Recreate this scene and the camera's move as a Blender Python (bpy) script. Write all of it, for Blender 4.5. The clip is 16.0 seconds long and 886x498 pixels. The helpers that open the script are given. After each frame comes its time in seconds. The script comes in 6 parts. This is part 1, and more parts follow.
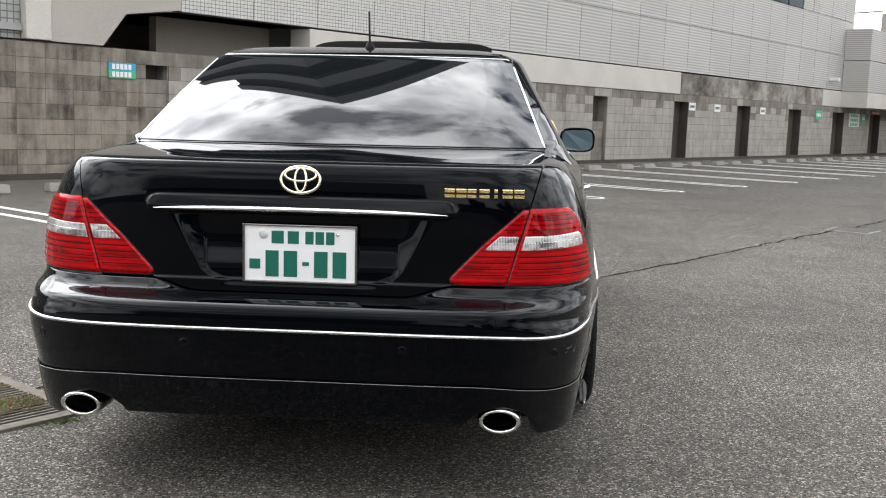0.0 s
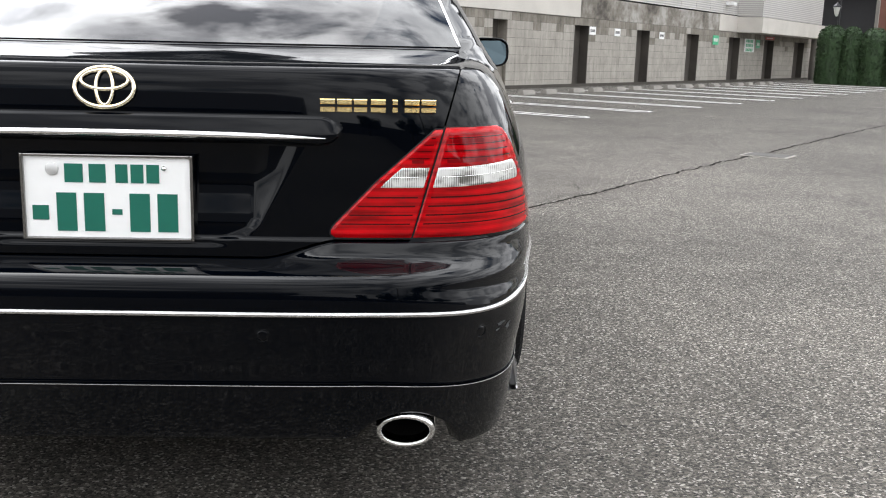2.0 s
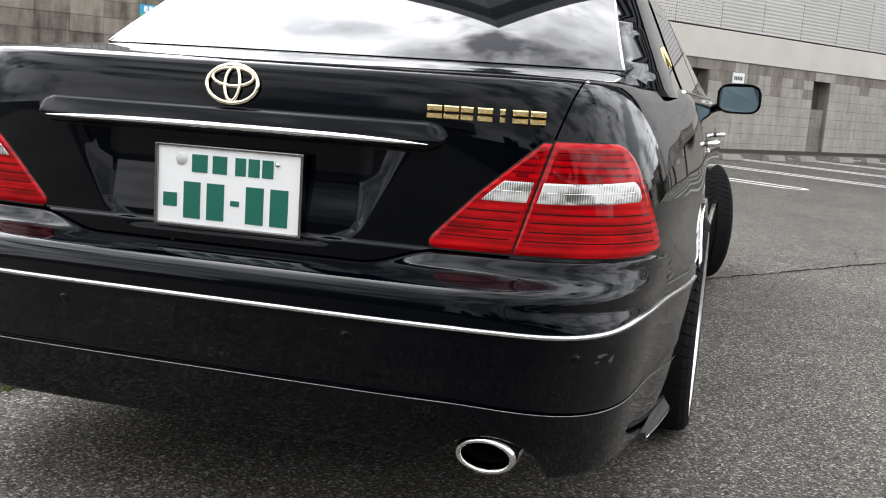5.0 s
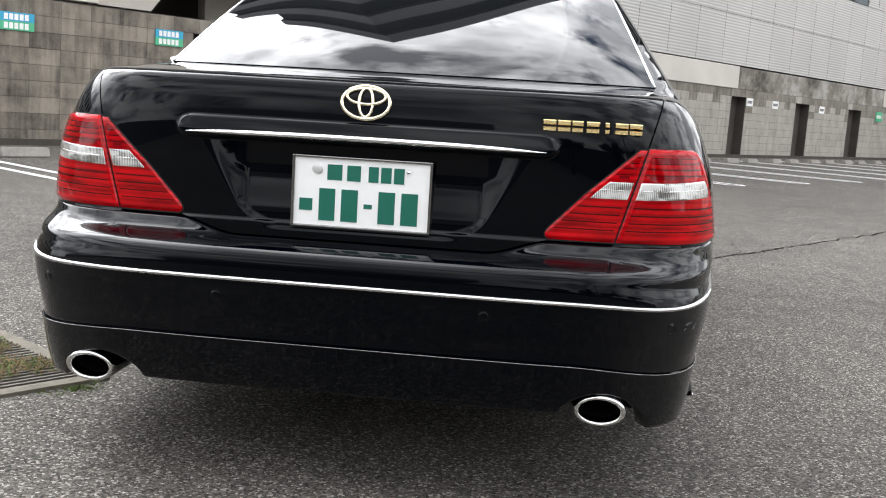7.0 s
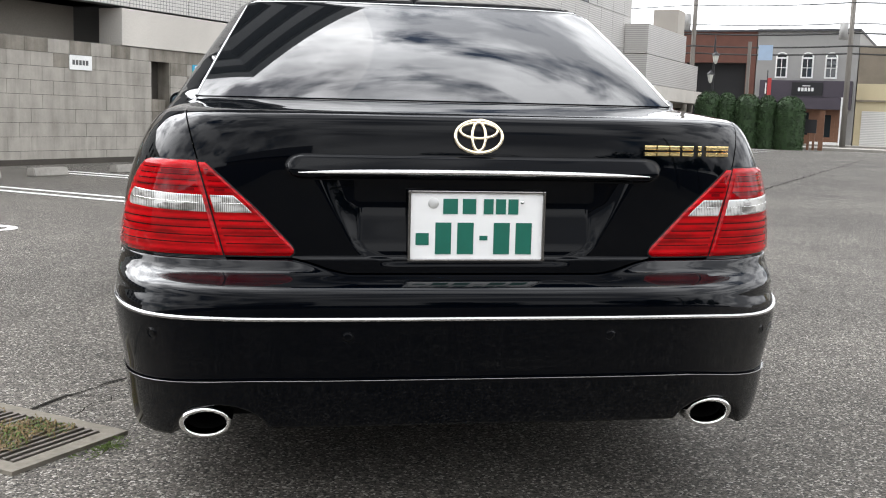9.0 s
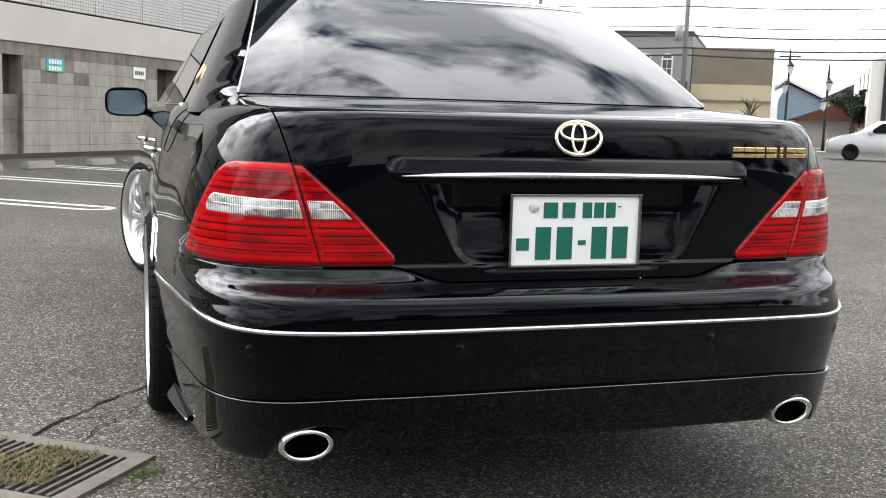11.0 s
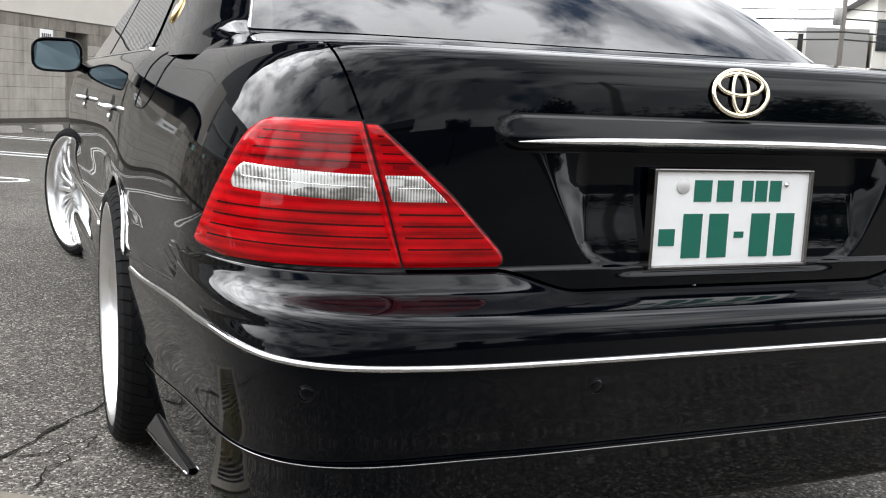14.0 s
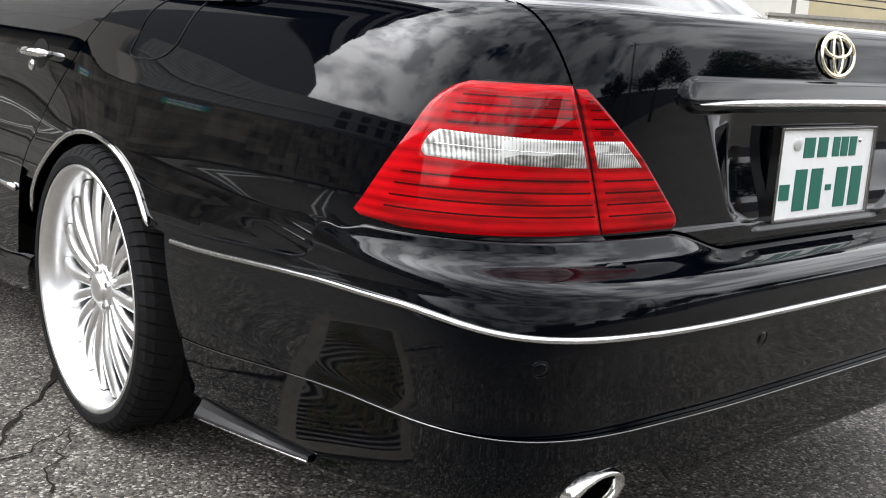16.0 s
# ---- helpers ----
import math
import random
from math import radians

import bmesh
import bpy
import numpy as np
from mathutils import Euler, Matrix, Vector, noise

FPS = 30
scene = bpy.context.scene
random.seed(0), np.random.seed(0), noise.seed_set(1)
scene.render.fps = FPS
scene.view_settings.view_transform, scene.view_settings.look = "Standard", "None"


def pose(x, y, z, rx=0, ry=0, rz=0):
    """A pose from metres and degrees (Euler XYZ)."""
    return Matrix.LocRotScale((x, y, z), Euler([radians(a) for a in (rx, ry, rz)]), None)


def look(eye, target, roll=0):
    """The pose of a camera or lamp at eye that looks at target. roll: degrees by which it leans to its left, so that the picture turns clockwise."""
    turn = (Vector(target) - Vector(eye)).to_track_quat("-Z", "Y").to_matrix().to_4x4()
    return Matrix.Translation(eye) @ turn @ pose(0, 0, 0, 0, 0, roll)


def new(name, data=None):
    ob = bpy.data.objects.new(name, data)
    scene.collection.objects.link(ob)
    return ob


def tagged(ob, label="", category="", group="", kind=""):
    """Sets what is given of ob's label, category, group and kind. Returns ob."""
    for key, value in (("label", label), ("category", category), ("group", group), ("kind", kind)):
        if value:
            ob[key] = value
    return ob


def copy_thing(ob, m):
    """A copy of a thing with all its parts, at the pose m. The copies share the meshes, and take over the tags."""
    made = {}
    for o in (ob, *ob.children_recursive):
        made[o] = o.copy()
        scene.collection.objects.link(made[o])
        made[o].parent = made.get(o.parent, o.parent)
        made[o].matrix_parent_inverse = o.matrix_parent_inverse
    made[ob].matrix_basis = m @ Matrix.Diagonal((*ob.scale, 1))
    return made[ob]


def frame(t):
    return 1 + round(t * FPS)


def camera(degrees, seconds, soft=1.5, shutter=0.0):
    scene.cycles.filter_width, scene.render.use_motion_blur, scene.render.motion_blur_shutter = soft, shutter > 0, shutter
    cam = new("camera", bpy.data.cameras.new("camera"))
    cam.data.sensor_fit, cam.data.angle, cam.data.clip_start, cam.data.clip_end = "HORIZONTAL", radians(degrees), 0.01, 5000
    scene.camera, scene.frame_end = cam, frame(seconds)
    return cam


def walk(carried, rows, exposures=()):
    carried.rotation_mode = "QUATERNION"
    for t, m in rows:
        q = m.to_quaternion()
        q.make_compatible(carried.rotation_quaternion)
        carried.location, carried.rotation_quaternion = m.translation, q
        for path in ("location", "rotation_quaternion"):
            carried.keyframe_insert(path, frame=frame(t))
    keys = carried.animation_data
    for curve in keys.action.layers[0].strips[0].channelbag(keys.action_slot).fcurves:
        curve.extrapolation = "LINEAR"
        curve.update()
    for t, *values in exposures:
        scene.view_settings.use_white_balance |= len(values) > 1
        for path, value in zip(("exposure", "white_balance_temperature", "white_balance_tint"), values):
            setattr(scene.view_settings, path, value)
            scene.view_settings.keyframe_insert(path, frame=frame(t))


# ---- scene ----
cam = camera(46.8, 16.0, soft=1.1)
METRES = 5.53
# The path's own axes stand in the place here: the car's tail is at the origin, the car points along +y.
START = pose(0, 0, 0.1555, 0.06, -0.66, 0) @ pose(0.624, -2.939, 1.0, 0, 0, 4.0)
ROWS = [
    (0.0, 0.0, 0.0, 0.0, 0.17, -7.52, -1.3),
    (0.5, -0.0165, 0.0341, -0.0015, -2.2, -8.75, -1.91),
    (1.0, -0.0246, 0.0731, -0.0026, -5.16, -9.78, -2.7),
    (1.5, -0.0184, 0.119, -0.008, -7.74, -10.3, -2.23),
    (2.0, 0.0077, 0.1618, -0.0186, -5.56, -11.31, -1.25),
    (2.5, 0.0232, 0.1799, -0.0191, -0.48, -11.22, -1.19),
    (3.0, 0.0464, 0.1821, -0.0164, 6.5, -10.0, -2.56),
    (3.5, 0.0721, 0.1893, -0.017, 10.77, -9.25, -3.83),
    (4.0, 0.0932, 0.1979, -0.0223, 13.0, -9.67, -3.93),
    (6.5, 0.0141, 0.116, -0.0374, 6.46, -7.49, -3.24),
    (7.0, -0.0222, 0.0981, -0.0347, 2.67, -8.06, -3.35),
    (7.5, -0.0575, 0.0887, -0.0299, -0.88, -8.15, -2.3),
    (8.0, -0.0987, 0.0978, -0.0269, -4.62, -7.81, -1.48),
    (8.5, -0.1403, 0.1021, -0.0256, -8.7, -7.95, -1.22),
    (9.0, -0.1891, 0.1019, -0.0256, -12.59, -7.63, -1.31),
    (11.5, -0.291, 0.1837, -0.029, -21.93, -7.77, -1.63),
    (12.0, -0.2857, 0.2193, -0.0322, -21.08, -8.22, -1.8),
    (12.5, -0.2886, 0.2411, -0.0349, -20.73, -8.6, -3.05),
    (13.0, -0.2957, 0.2605, -0.0369, -22.59, -9.09, -3.54),
    (13.5, -0.301, 0.2752, -0.0372, -24.55, -8.85, -2.69),
    (14.0, -0.3023, 0.2896, -0.0389, -26.43, -8.85, -2.46),
    (14.5, -0.3101, 0.3102, -0.0384, -28.65, -9.49, -2.69),
    (15.0, -0.34, 0.3317, -0.0362, -34.1, -10.22, -3.55),
    (15.5, -0.3821, 0.354, -0.0339, -39.49, -11.41, -3.43),
    (16.0, -0.4122, 0.3792, -0.0379, -44.06, -11.66, -3.31),
]
EXPOSURES = [(0.0, -0.16), (0.5, -0.2), (1.2, 0.02), (2.0, 0.14), (2.6, 0.17), (3.5, -0.03), (4.2, -0.06), (7.0, 0.02), (9.0, -0.02), (12.5, -0.09), (14.5, 0.0), (16.0, 0.04)]
walk(cam, [(t, START @ pose(METRES * x, METRES * y, METRES * z, 90 + pitch, roll, yaw)) for t, x, y, z, yaw, pitch, roll in ROWS], EXPOSURES)

# ---- world and light ----
world = bpy.data.worlds.new("sky")
scene.world = world
world.use_nodes = True
wn, wl = world.node_tree.nodes, world.node_tree.links
wn.clear()
sky = wn.new("ShaderNodeTexSky")
sky.sky_type = "NISHITA"
sky.sun_disc = False
sky.sun_elevation = radians(44)
sky.sun_rotation = radians(-46)
w_coord = wn.new("ShaderNodeTexCoord")
w_map = wn.new("ShaderNodeMapping")
w_map.inputs["Scale"].default_value = (1.0, 1.0, 1.9)
cloud = wn.new("ShaderNodeTexNoise")
cloud.inputs["Scale"].default_value = 3.6
cloud.inputs["Detail"].default_value = 7.0
cloud.inputs["Roughness"].default_value = 0.6
cloud.inputs["Distortion"].default_value = 0.35
cover = wn.new("ShaderNodeValToRGB")
cover.color_ramp.elements[0].position = 0.32
cover.color_ramp.elements[0].color = (0, 0, 0, 1)
cover.color_ramp.elements[1].position = 0.43
cover.color_ramp.elements[1].color = (1, 1, 1, 1)
bright = wn.new("ShaderNodeTexNoise")
bright.inputs["Scale"].default_value = 3.9
bright.inputs["Detail"].default_value = 4.0
bright.inputs["Roughness"].default_value = 0.5
bright_ramp = wn.new("ShaderNodeValToRGB")
bright_ramp.color_ramp.elements[0].position = 0.42
bright_ramp.color_ramp.elements[0].color = (0.435, 0.447, 0.475, 1)
bright_ramp.color_ramp.elements[1].position = 0.58
bright_ramp.color_ramp.elements[1].color = (1.11, 1.125, 1.155, 1)
cloud_gain = wn.new("ShaderNodeMix")
cloud_gain.data_type = "RGBA"
cloud_gain.blend_type = "MULTIPLY"
cloud_gain.inputs[0].default_value = 1.0
cloud_gain.inputs[7].default_value = (26.0, 26.0, 26.0, 1)
sky_mix = wn.new("ShaderNodeMix")
sky_mix.data_type = "RGBA"
w_back = wn.new("ShaderNodeBackground")
w_back.inputs["Strength"].default_value = 0.112
w_out = wn.new("ShaderNodeOutputWorld")
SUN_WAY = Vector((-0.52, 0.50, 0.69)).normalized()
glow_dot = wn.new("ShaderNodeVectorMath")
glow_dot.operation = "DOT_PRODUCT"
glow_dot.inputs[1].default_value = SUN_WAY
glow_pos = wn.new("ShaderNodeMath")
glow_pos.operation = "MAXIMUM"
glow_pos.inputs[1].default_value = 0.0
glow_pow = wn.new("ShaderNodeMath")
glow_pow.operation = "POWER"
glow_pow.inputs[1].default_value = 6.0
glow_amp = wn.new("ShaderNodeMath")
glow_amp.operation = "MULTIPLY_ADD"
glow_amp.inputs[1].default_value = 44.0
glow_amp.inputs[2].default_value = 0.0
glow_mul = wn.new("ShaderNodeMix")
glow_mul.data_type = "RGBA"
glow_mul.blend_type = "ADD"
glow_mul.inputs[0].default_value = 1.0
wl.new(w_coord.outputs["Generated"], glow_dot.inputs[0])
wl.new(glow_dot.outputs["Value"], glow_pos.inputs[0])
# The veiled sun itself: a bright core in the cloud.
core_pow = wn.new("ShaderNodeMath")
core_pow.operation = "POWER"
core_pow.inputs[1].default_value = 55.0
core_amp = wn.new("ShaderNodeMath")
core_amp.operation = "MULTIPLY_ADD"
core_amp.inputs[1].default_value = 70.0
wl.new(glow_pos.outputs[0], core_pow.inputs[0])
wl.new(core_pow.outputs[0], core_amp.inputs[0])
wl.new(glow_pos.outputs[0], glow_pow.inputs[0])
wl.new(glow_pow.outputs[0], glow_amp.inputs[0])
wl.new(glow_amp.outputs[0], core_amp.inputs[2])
# Overcast sky: brighter overhead than at the horizon.
w_sep = wn.new("ShaderNodeSeparateXYZ")
w_up = wn.new("ShaderNodeMath")
w_up.operation = "MULTIPLY_ADD"
w_up.inputs[1].default_value = 0.55
w_up.inputs[2].default_value = 0.72
w_grade = wn.new("ShaderNodeMix")
w_grade.data_type = "RGBA"
w_grade.blend_type = "MULTIPLY"
w_grade.inputs[0].default_value = 1.0
wl.new(w_coord.outputs["Generated"], w_sep.inputs[0])
wl.new(w_sep.outputs["Z"], w_up.inputs[0])
wl.new(cloud_gain.outputs[2], w_grade.inputs[6])
wl.new(w_up.outputs[0], w_grade.inputs[7])
wl.new(w_grade.outputs[2], glow_mul.inputs[6])
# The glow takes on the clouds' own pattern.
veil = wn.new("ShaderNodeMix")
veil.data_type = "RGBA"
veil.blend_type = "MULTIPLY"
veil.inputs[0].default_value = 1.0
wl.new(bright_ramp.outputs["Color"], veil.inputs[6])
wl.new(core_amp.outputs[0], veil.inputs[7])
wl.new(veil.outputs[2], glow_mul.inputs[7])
wl.new(w_coord.outputs["Generated"], w_map.inputs["Vector"])
wl.new(w_map.outputs["Vector"], cloud.inputs["Vector"])
wl.new(w_map.outputs["Vector"], bright.inputs["Vector"])
wl.new(cloud.outputs["Fac"], cover.inputs["Fac"])
wl.new(bright.outputs["Fac"], bright_ramp.inputs["Fac"])
wl.new(bright_ramp.outputs["Color"], cloud_gain.inputs[6])
wl.new(cover.outputs["Color"], sky_mix.inputs[0])
wl.new(sky.outputs["Color"], sky_mix.inputs[6])
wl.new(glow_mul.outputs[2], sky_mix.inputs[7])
wl.new(sky_mix.outputs[2], w_back.inputs["Color"])
wl.new(w_back.outputs["Background"], w_out.inputs["Surface"])

sun_data = bpy.data.lights.new("sun", "SUN")
sun_data.energy = 0.65
sun_data.angle = radians(70)
sun_data.color = (1.0, 0.945, 0.885)
sun_ob = new("sun", sun_data)
sun_ob.matrix_world = look(SUN_WAY * 60, (0, 0, 0))
scene.view_settings.exposure = 0.0


# ---- materials ----
def node_mat(name):
    m = bpy.data.materials.new(name)
    m.use_nodes = True
    return m, m.node_tree.nodes, m.node_tree.links, m.node_tree.nodes["Principled BSDF"]


def plain(name, col, rough=0.5, metal=0.0, coat=0.0, var=0.12, scale=3.0, bump=0.0, bump_scale=60.0, fine=40.0, spec=0.5, coat_rough=0.02, coat_ior=1.45):
    """A surface with broad and fine variation of tone and a fine relief."""
    m, n, l, b = node_mat(name)
    b.inputs["Roughness"].default_value = rough
    b.inputs["Metallic"].default_value = metal
    b.inputs["Coat Weight"].default_value = coat
    b.inputs["Coat Roughness"].default_value = coat_rough
    b.inputs["Coat IOR"].default_value = coat_ior
    b.inputs["Specular IOR Level"].default_value = spec
    tc = n.new("ShaderNodeTexCoord")
    info = n.new("ShaderNodeObjectInfo")
    n1 = n.new("ShaderNodeTexNoise")
    n1.inputs["Scale"].default_value = scale
    n1.inputs["Detail"].default_value = 5
    n2 = n.new("ShaderNodeTexNoise")
    n2.inputs["Scale"].default_value = fine
    n2.inputs["Detail"].default_value = 3
    l.new(tc.outputs["Object"], n1.inputs["Vector"])
    l.new(tc.outputs["Object"], n2.inputs["Vector"])
    add = n.new("ShaderNodeMath")
    add.operation = "ADD"
    l.new(n1.outputs["Fac"], add.inputs[0])
    l.new(n2.outputs["Fac"], add.inputs[1])
    ramp = n.new("ShaderNodeMapRange")
    ramp.inputs["From Min"].default_value = 0.6
    ramp.inputs["From Max"].default_value = 1.4
    ramp.inputs["To Min"].default_value = 1 - var
    ramp.inputs["To Max"].default_value = 1 + var
    l.new(add.outputs[0], ramp.inputs["Value"])
    mul = n.new("ShaderNodeMix")
    mul.data_type = "RGBA"
    mul.blend_type = "MULTIPLY"
    mul.inputs[0].default_value = 1.0
    mul.inputs[6].default_value = (*col, 1)
    l.new(ramp.outputs["Result"], mul.inputs[7])
    l.new(mul.outputs[2], b.inputs["Base Color"])
    if bump:
        nb = n.new("ShaderNodeTexNoise")
        nb.inputs["Scale"].default_value = bump_scale
        nb.inputs["Detail"].default_value = 4
        l.new(tc.outputs["Object"], nb.inputs["Vector"])
        bp = n.new("ShaderNodeBump")
        bp.inputs["Strength"].default_value = bump
        bp.inputs["Distance"].default_value = 0.01
        l.new(nb.outputs["Fac"], bp.inputs["Height"])
        l.new(bp.outputs["Normal"], b.inputs["Normal"])
    return m


def block_mat(name, dark, light, stain=0.5, lone=0.5, lo=0.55, hi=1.0):
    """Concrete block: each block has a tone of its own, with rain stains running down it."""
    m, n, l, b = node_mat(name)
    b.inputs["Roughness"].default_value = 0.9
    geo = n.new("ShaderNodeNewGeometry")
    info = n.new("ShaderNodeObjectInfo")
    rnd = n.new("ShaderNodeMath")
    rnd.operation = "ADD"
    l.new(geo.outputs["Random Per Island"], rnd.inputs[0])
    l.new(info.outputs["Random"], rnd.inputs[1])
    fr = n.new("ShaderNodeMath")
    fr.operation = "FRACT"
    l.new(rnd.outputs[0], fr.inputs[0])
    n1 = n.new("ShaderNodeTexNoise")
    n1.inputs["Scale"].default_value = 2.2
    n1.inputs["Detail"].default_value = 9
    n1.inputs["Roughness"].default_value = 0.66
    l.new(geo.outputs["Position"], n1.inputs["Vector"])
    mp = n.new("ShaderNodeMapping")
    mp.inputs["Scale"].default_value = (9, 9, 1.2)
    l.new(geo.outputs["Position"], mp.inputs["Vector"])
    n2 = n.new("ShaderNodeTexNoise")
    n2.inputs["Scale"].default_value = 1.0
    n2.inputs["Detail"].default_value = 6
    l.new(mp.outputs["Vector"], n2.inputs["Vector"])
    n3 = n.new("ShaderNodeTexNoise")
    n3.inputs["Scale"].default_value = 70
    l.new(geo.outputs["Position"], n3.inputs["Vector"])
    a = n.new("ShaderNodeMath")
    a.operation = "MULTIPLY_ADD"
    a.inputs[1].default_value = lone
    l.new(fr.outputs[0], a.inputs[0])
    l.new(n1.outputs["Fac"], a.inputs[2])
    c = n.new("ShaderNodeMath")
    c.operation = "MULTIPLY_ADD"
    c.inputs[1].default_value = stain
    l.new(n2.outputs["Fac"], c.inputs[0])
    l.new(a.outputs[0], c.inputs[2])
    e = n.new("ShaderNodeMath")
    e.operation = "MULTIPLY_ADD"
    e.inputs[1].default_value = 0.25
    l.new(n3.outputs["Fac"], e.inputs[0])
    l.new(c.outputs[0], e.inputs[2])
    ramp = n.new("ShaderNodeValToRGB")
    ramp.color_ramp.elements[0].position = lo
    ramp.color_ramp.elements[0].color = (*dark, 1)
    ramp.color_ramp.elements[1].position = hi
    ramp.color_ramp.elements[1].color = (*light, 1)
    half = n.new("ShaderNodeMath")
    half.operation = "MULTIPLY"
    half.inputs[1].default_value = 0.7
    l.new(e.outputs[0], half.inputs[0])
    l.new(half.outputs[0], ramp.inputs["Fac"])
    l.new(ramp.outputs["Color"], b.inputs["Base Color"])
    bp = n.new("ShaderNodeBump")
    bp.inputs["Strength"].default_value = 0.35
    bp.inputs["Distance"].default_value = 0.01
    l.new(n3.outputs["Fac"], bp.inputs["Height"])
    l.new(bp.outputs["Normal"], b.inputs["Normal"])
    return m


def streak_mat():
    """Bare concrete with black rain streaks running down from its upper edge."""
    m, n, l, b = node_mat("streaked_concrete")
    b.inputs["Roughness"].default_value = 0.9
    tc = n.new("ShaderNodeTexCoord")
    mp = n.new("ShaderNodeMapping")
    mp.inputs["Scale"].default_value = (1.3, 1.3, 1.5)
    l.new(tc.outputs["Object"], mp.inputs["Vector"])
    n1 = n.new("ShaderNodeTexNoise")
    n1.inputs["Scale"].default_value = 1.0
    n1.inputs["Detail"].default_value = 8
    n1.inputs["Roughness"].default_value = 0.65
    l.new(mp.outputs["Vector"], n1.inputs["Vector"])
    n2 = n.new("ShaderNodeTexNoise")
    n2.inputs["Scale"].default_value = 1.4
    n2.inputs["Detail"].default_value = 5
    l.new(tc.outputs["Object"], n2.inputs["Vector"])
    a = n.new("ShaderNodeMath")
    a.operation = "MULTIPLY_ADD"
    a.inputs[1].default_value = 0.45
    l.new(n2.outputs["Fac"], a.inputs[0])
    l.new(n1.outputs["Fac"], a.inputs[2])
    ramp = n.new("ShaderNodeValToRGB")
    cr = ramp.color_ramp
    cr.elements[0].position = 0.56
    cr.elements[0].color = (0.06, 0.052, 0.043, 1)
    cr.elements[1].position = 0.88
    cr.elements[1].color = (0.36, 0.345, 0.315, 1)
    el = cr.elements.new(0.72)
    el.color = (0.19, 0.172, 0.145, 1)
    l.new(a.outputs[0], ramp.inputs["Fac"])
    l.new(ramp.outputs["Color"], b.inputs["Base Color"])
    return m


def asphalt_mat():
    m, n, l, b = node_mat("asphalt")
    b.inputs["Specular IOR Level"].default_value = 0.3
    b.inputs["Roughness"].default_value = 0.85
    tc = n.new("ShaderNodeNewGeometry")
    vo = n.new("ShaderNodeTexVoronoi")
    vo.inputs["Scale"].default_value = 155
    l.new(tc.outputs["Position"], vo.inputs["Vector"])
    big = n.new("ShaderNodeTexNoise")
    big.inputs["Scale"].default_value = 0.45
    big.inputs["Detail"].default_value = 6
    l.new(tc.outputs["Position"], big.inputs["Vector"])
    mid = n.new("ShaderNodeTexNoise")
    mid.inputs["Scale"].default_value = 130
    mid.inputs["Detail"].default_value = 2
    l.new(tc.outputs["Position"], mid.inputs["Vector"])
    stones = n.new("ShaderNodeValToRGB")
    cr = stones.color_ramp
    cr.elements[0].position = 0.0
    cr.elements[0].color = (0.018, 0.0168, 0.0152, 1)
    cr.elements[1].position = 1.0
    cr.elements[1].color = (0.41, 0.387, 0.352, 1)
    el = cr.elements.new(0.45)
    el.color = (0.079, 0.0725, 0.063, 1)
    el = cr.elements.new(0.84)
    el.color = (0.147, 0.134, 0.115, 1)
    sep = n.new("ShaderNodeSeparateColor")
    l.new(vo.outputs["Color"], sep.inputs["Color"])
    l.new(sep.outputs["Red"], stones.inputs["Fac"])
    tone = n.new("ShaderNodeMapRange")
    tone.inputs["From Min"].default_value = 0.35
    tone.inputs["From Max"].default_value = 0.68
    tone.inputs["To Min"].default_value = 0.66
    tone.inputs["To Max"].default_value = 1.26
    patch = n.new("ShaderNodeTexNoise")
    patch.inputs["Scale"].default_value = 3.2
    patch.inputs["Detail"].default_value = 7
    patch.inputs["Roughness"].default_value = 0.65
    l.new(tc.outputs["Position"], patch.inputs["Vector"])
    both = n.new("ShaderNodeMix")
    both.inputs[0].default_value = 0.45
    l.new(big.outputs["Fac"], both.inputs[2])
    l.new(patch.outputs["Fac"], both.inputs[3])
    l.new(both.outputs[0], tone.inputs["Value"])
    mul = n.new("ShaderNodeMix")
    mul.data_type = "RGBA"
    mul.blend_type = "MULTIPLY"
    mul.inputs[0].default_value = 1.0
    l.new(stones.outputs["Color"], mul.inputs[6])
    l.new(tone.outputs["Result"], mul.inputs[7])
    l.new(mul.outputs[2], b.inputs["Base Color"])
    add = n.new("ShaderNodeMath")
    add.operation = "MULTIPLY_ADD"
    add.inputs[1].default_value = -1.2
    l.new(vo.outputs["Distance"], add.inputs[0])
    l.new(mid.outputs["Fac"], add.inputs[2])
    bp = n.new("ShaderNodeBump")
    bp.inputs["Strength"].default_value = 0.35
    bp.inputs["Distance"].default_value = 0.006
    l.new(add.outputs[0], bp.inputs["Height"])
    l.new(bp.outputs["Normal"], b.inputs["Normal"])
    return m


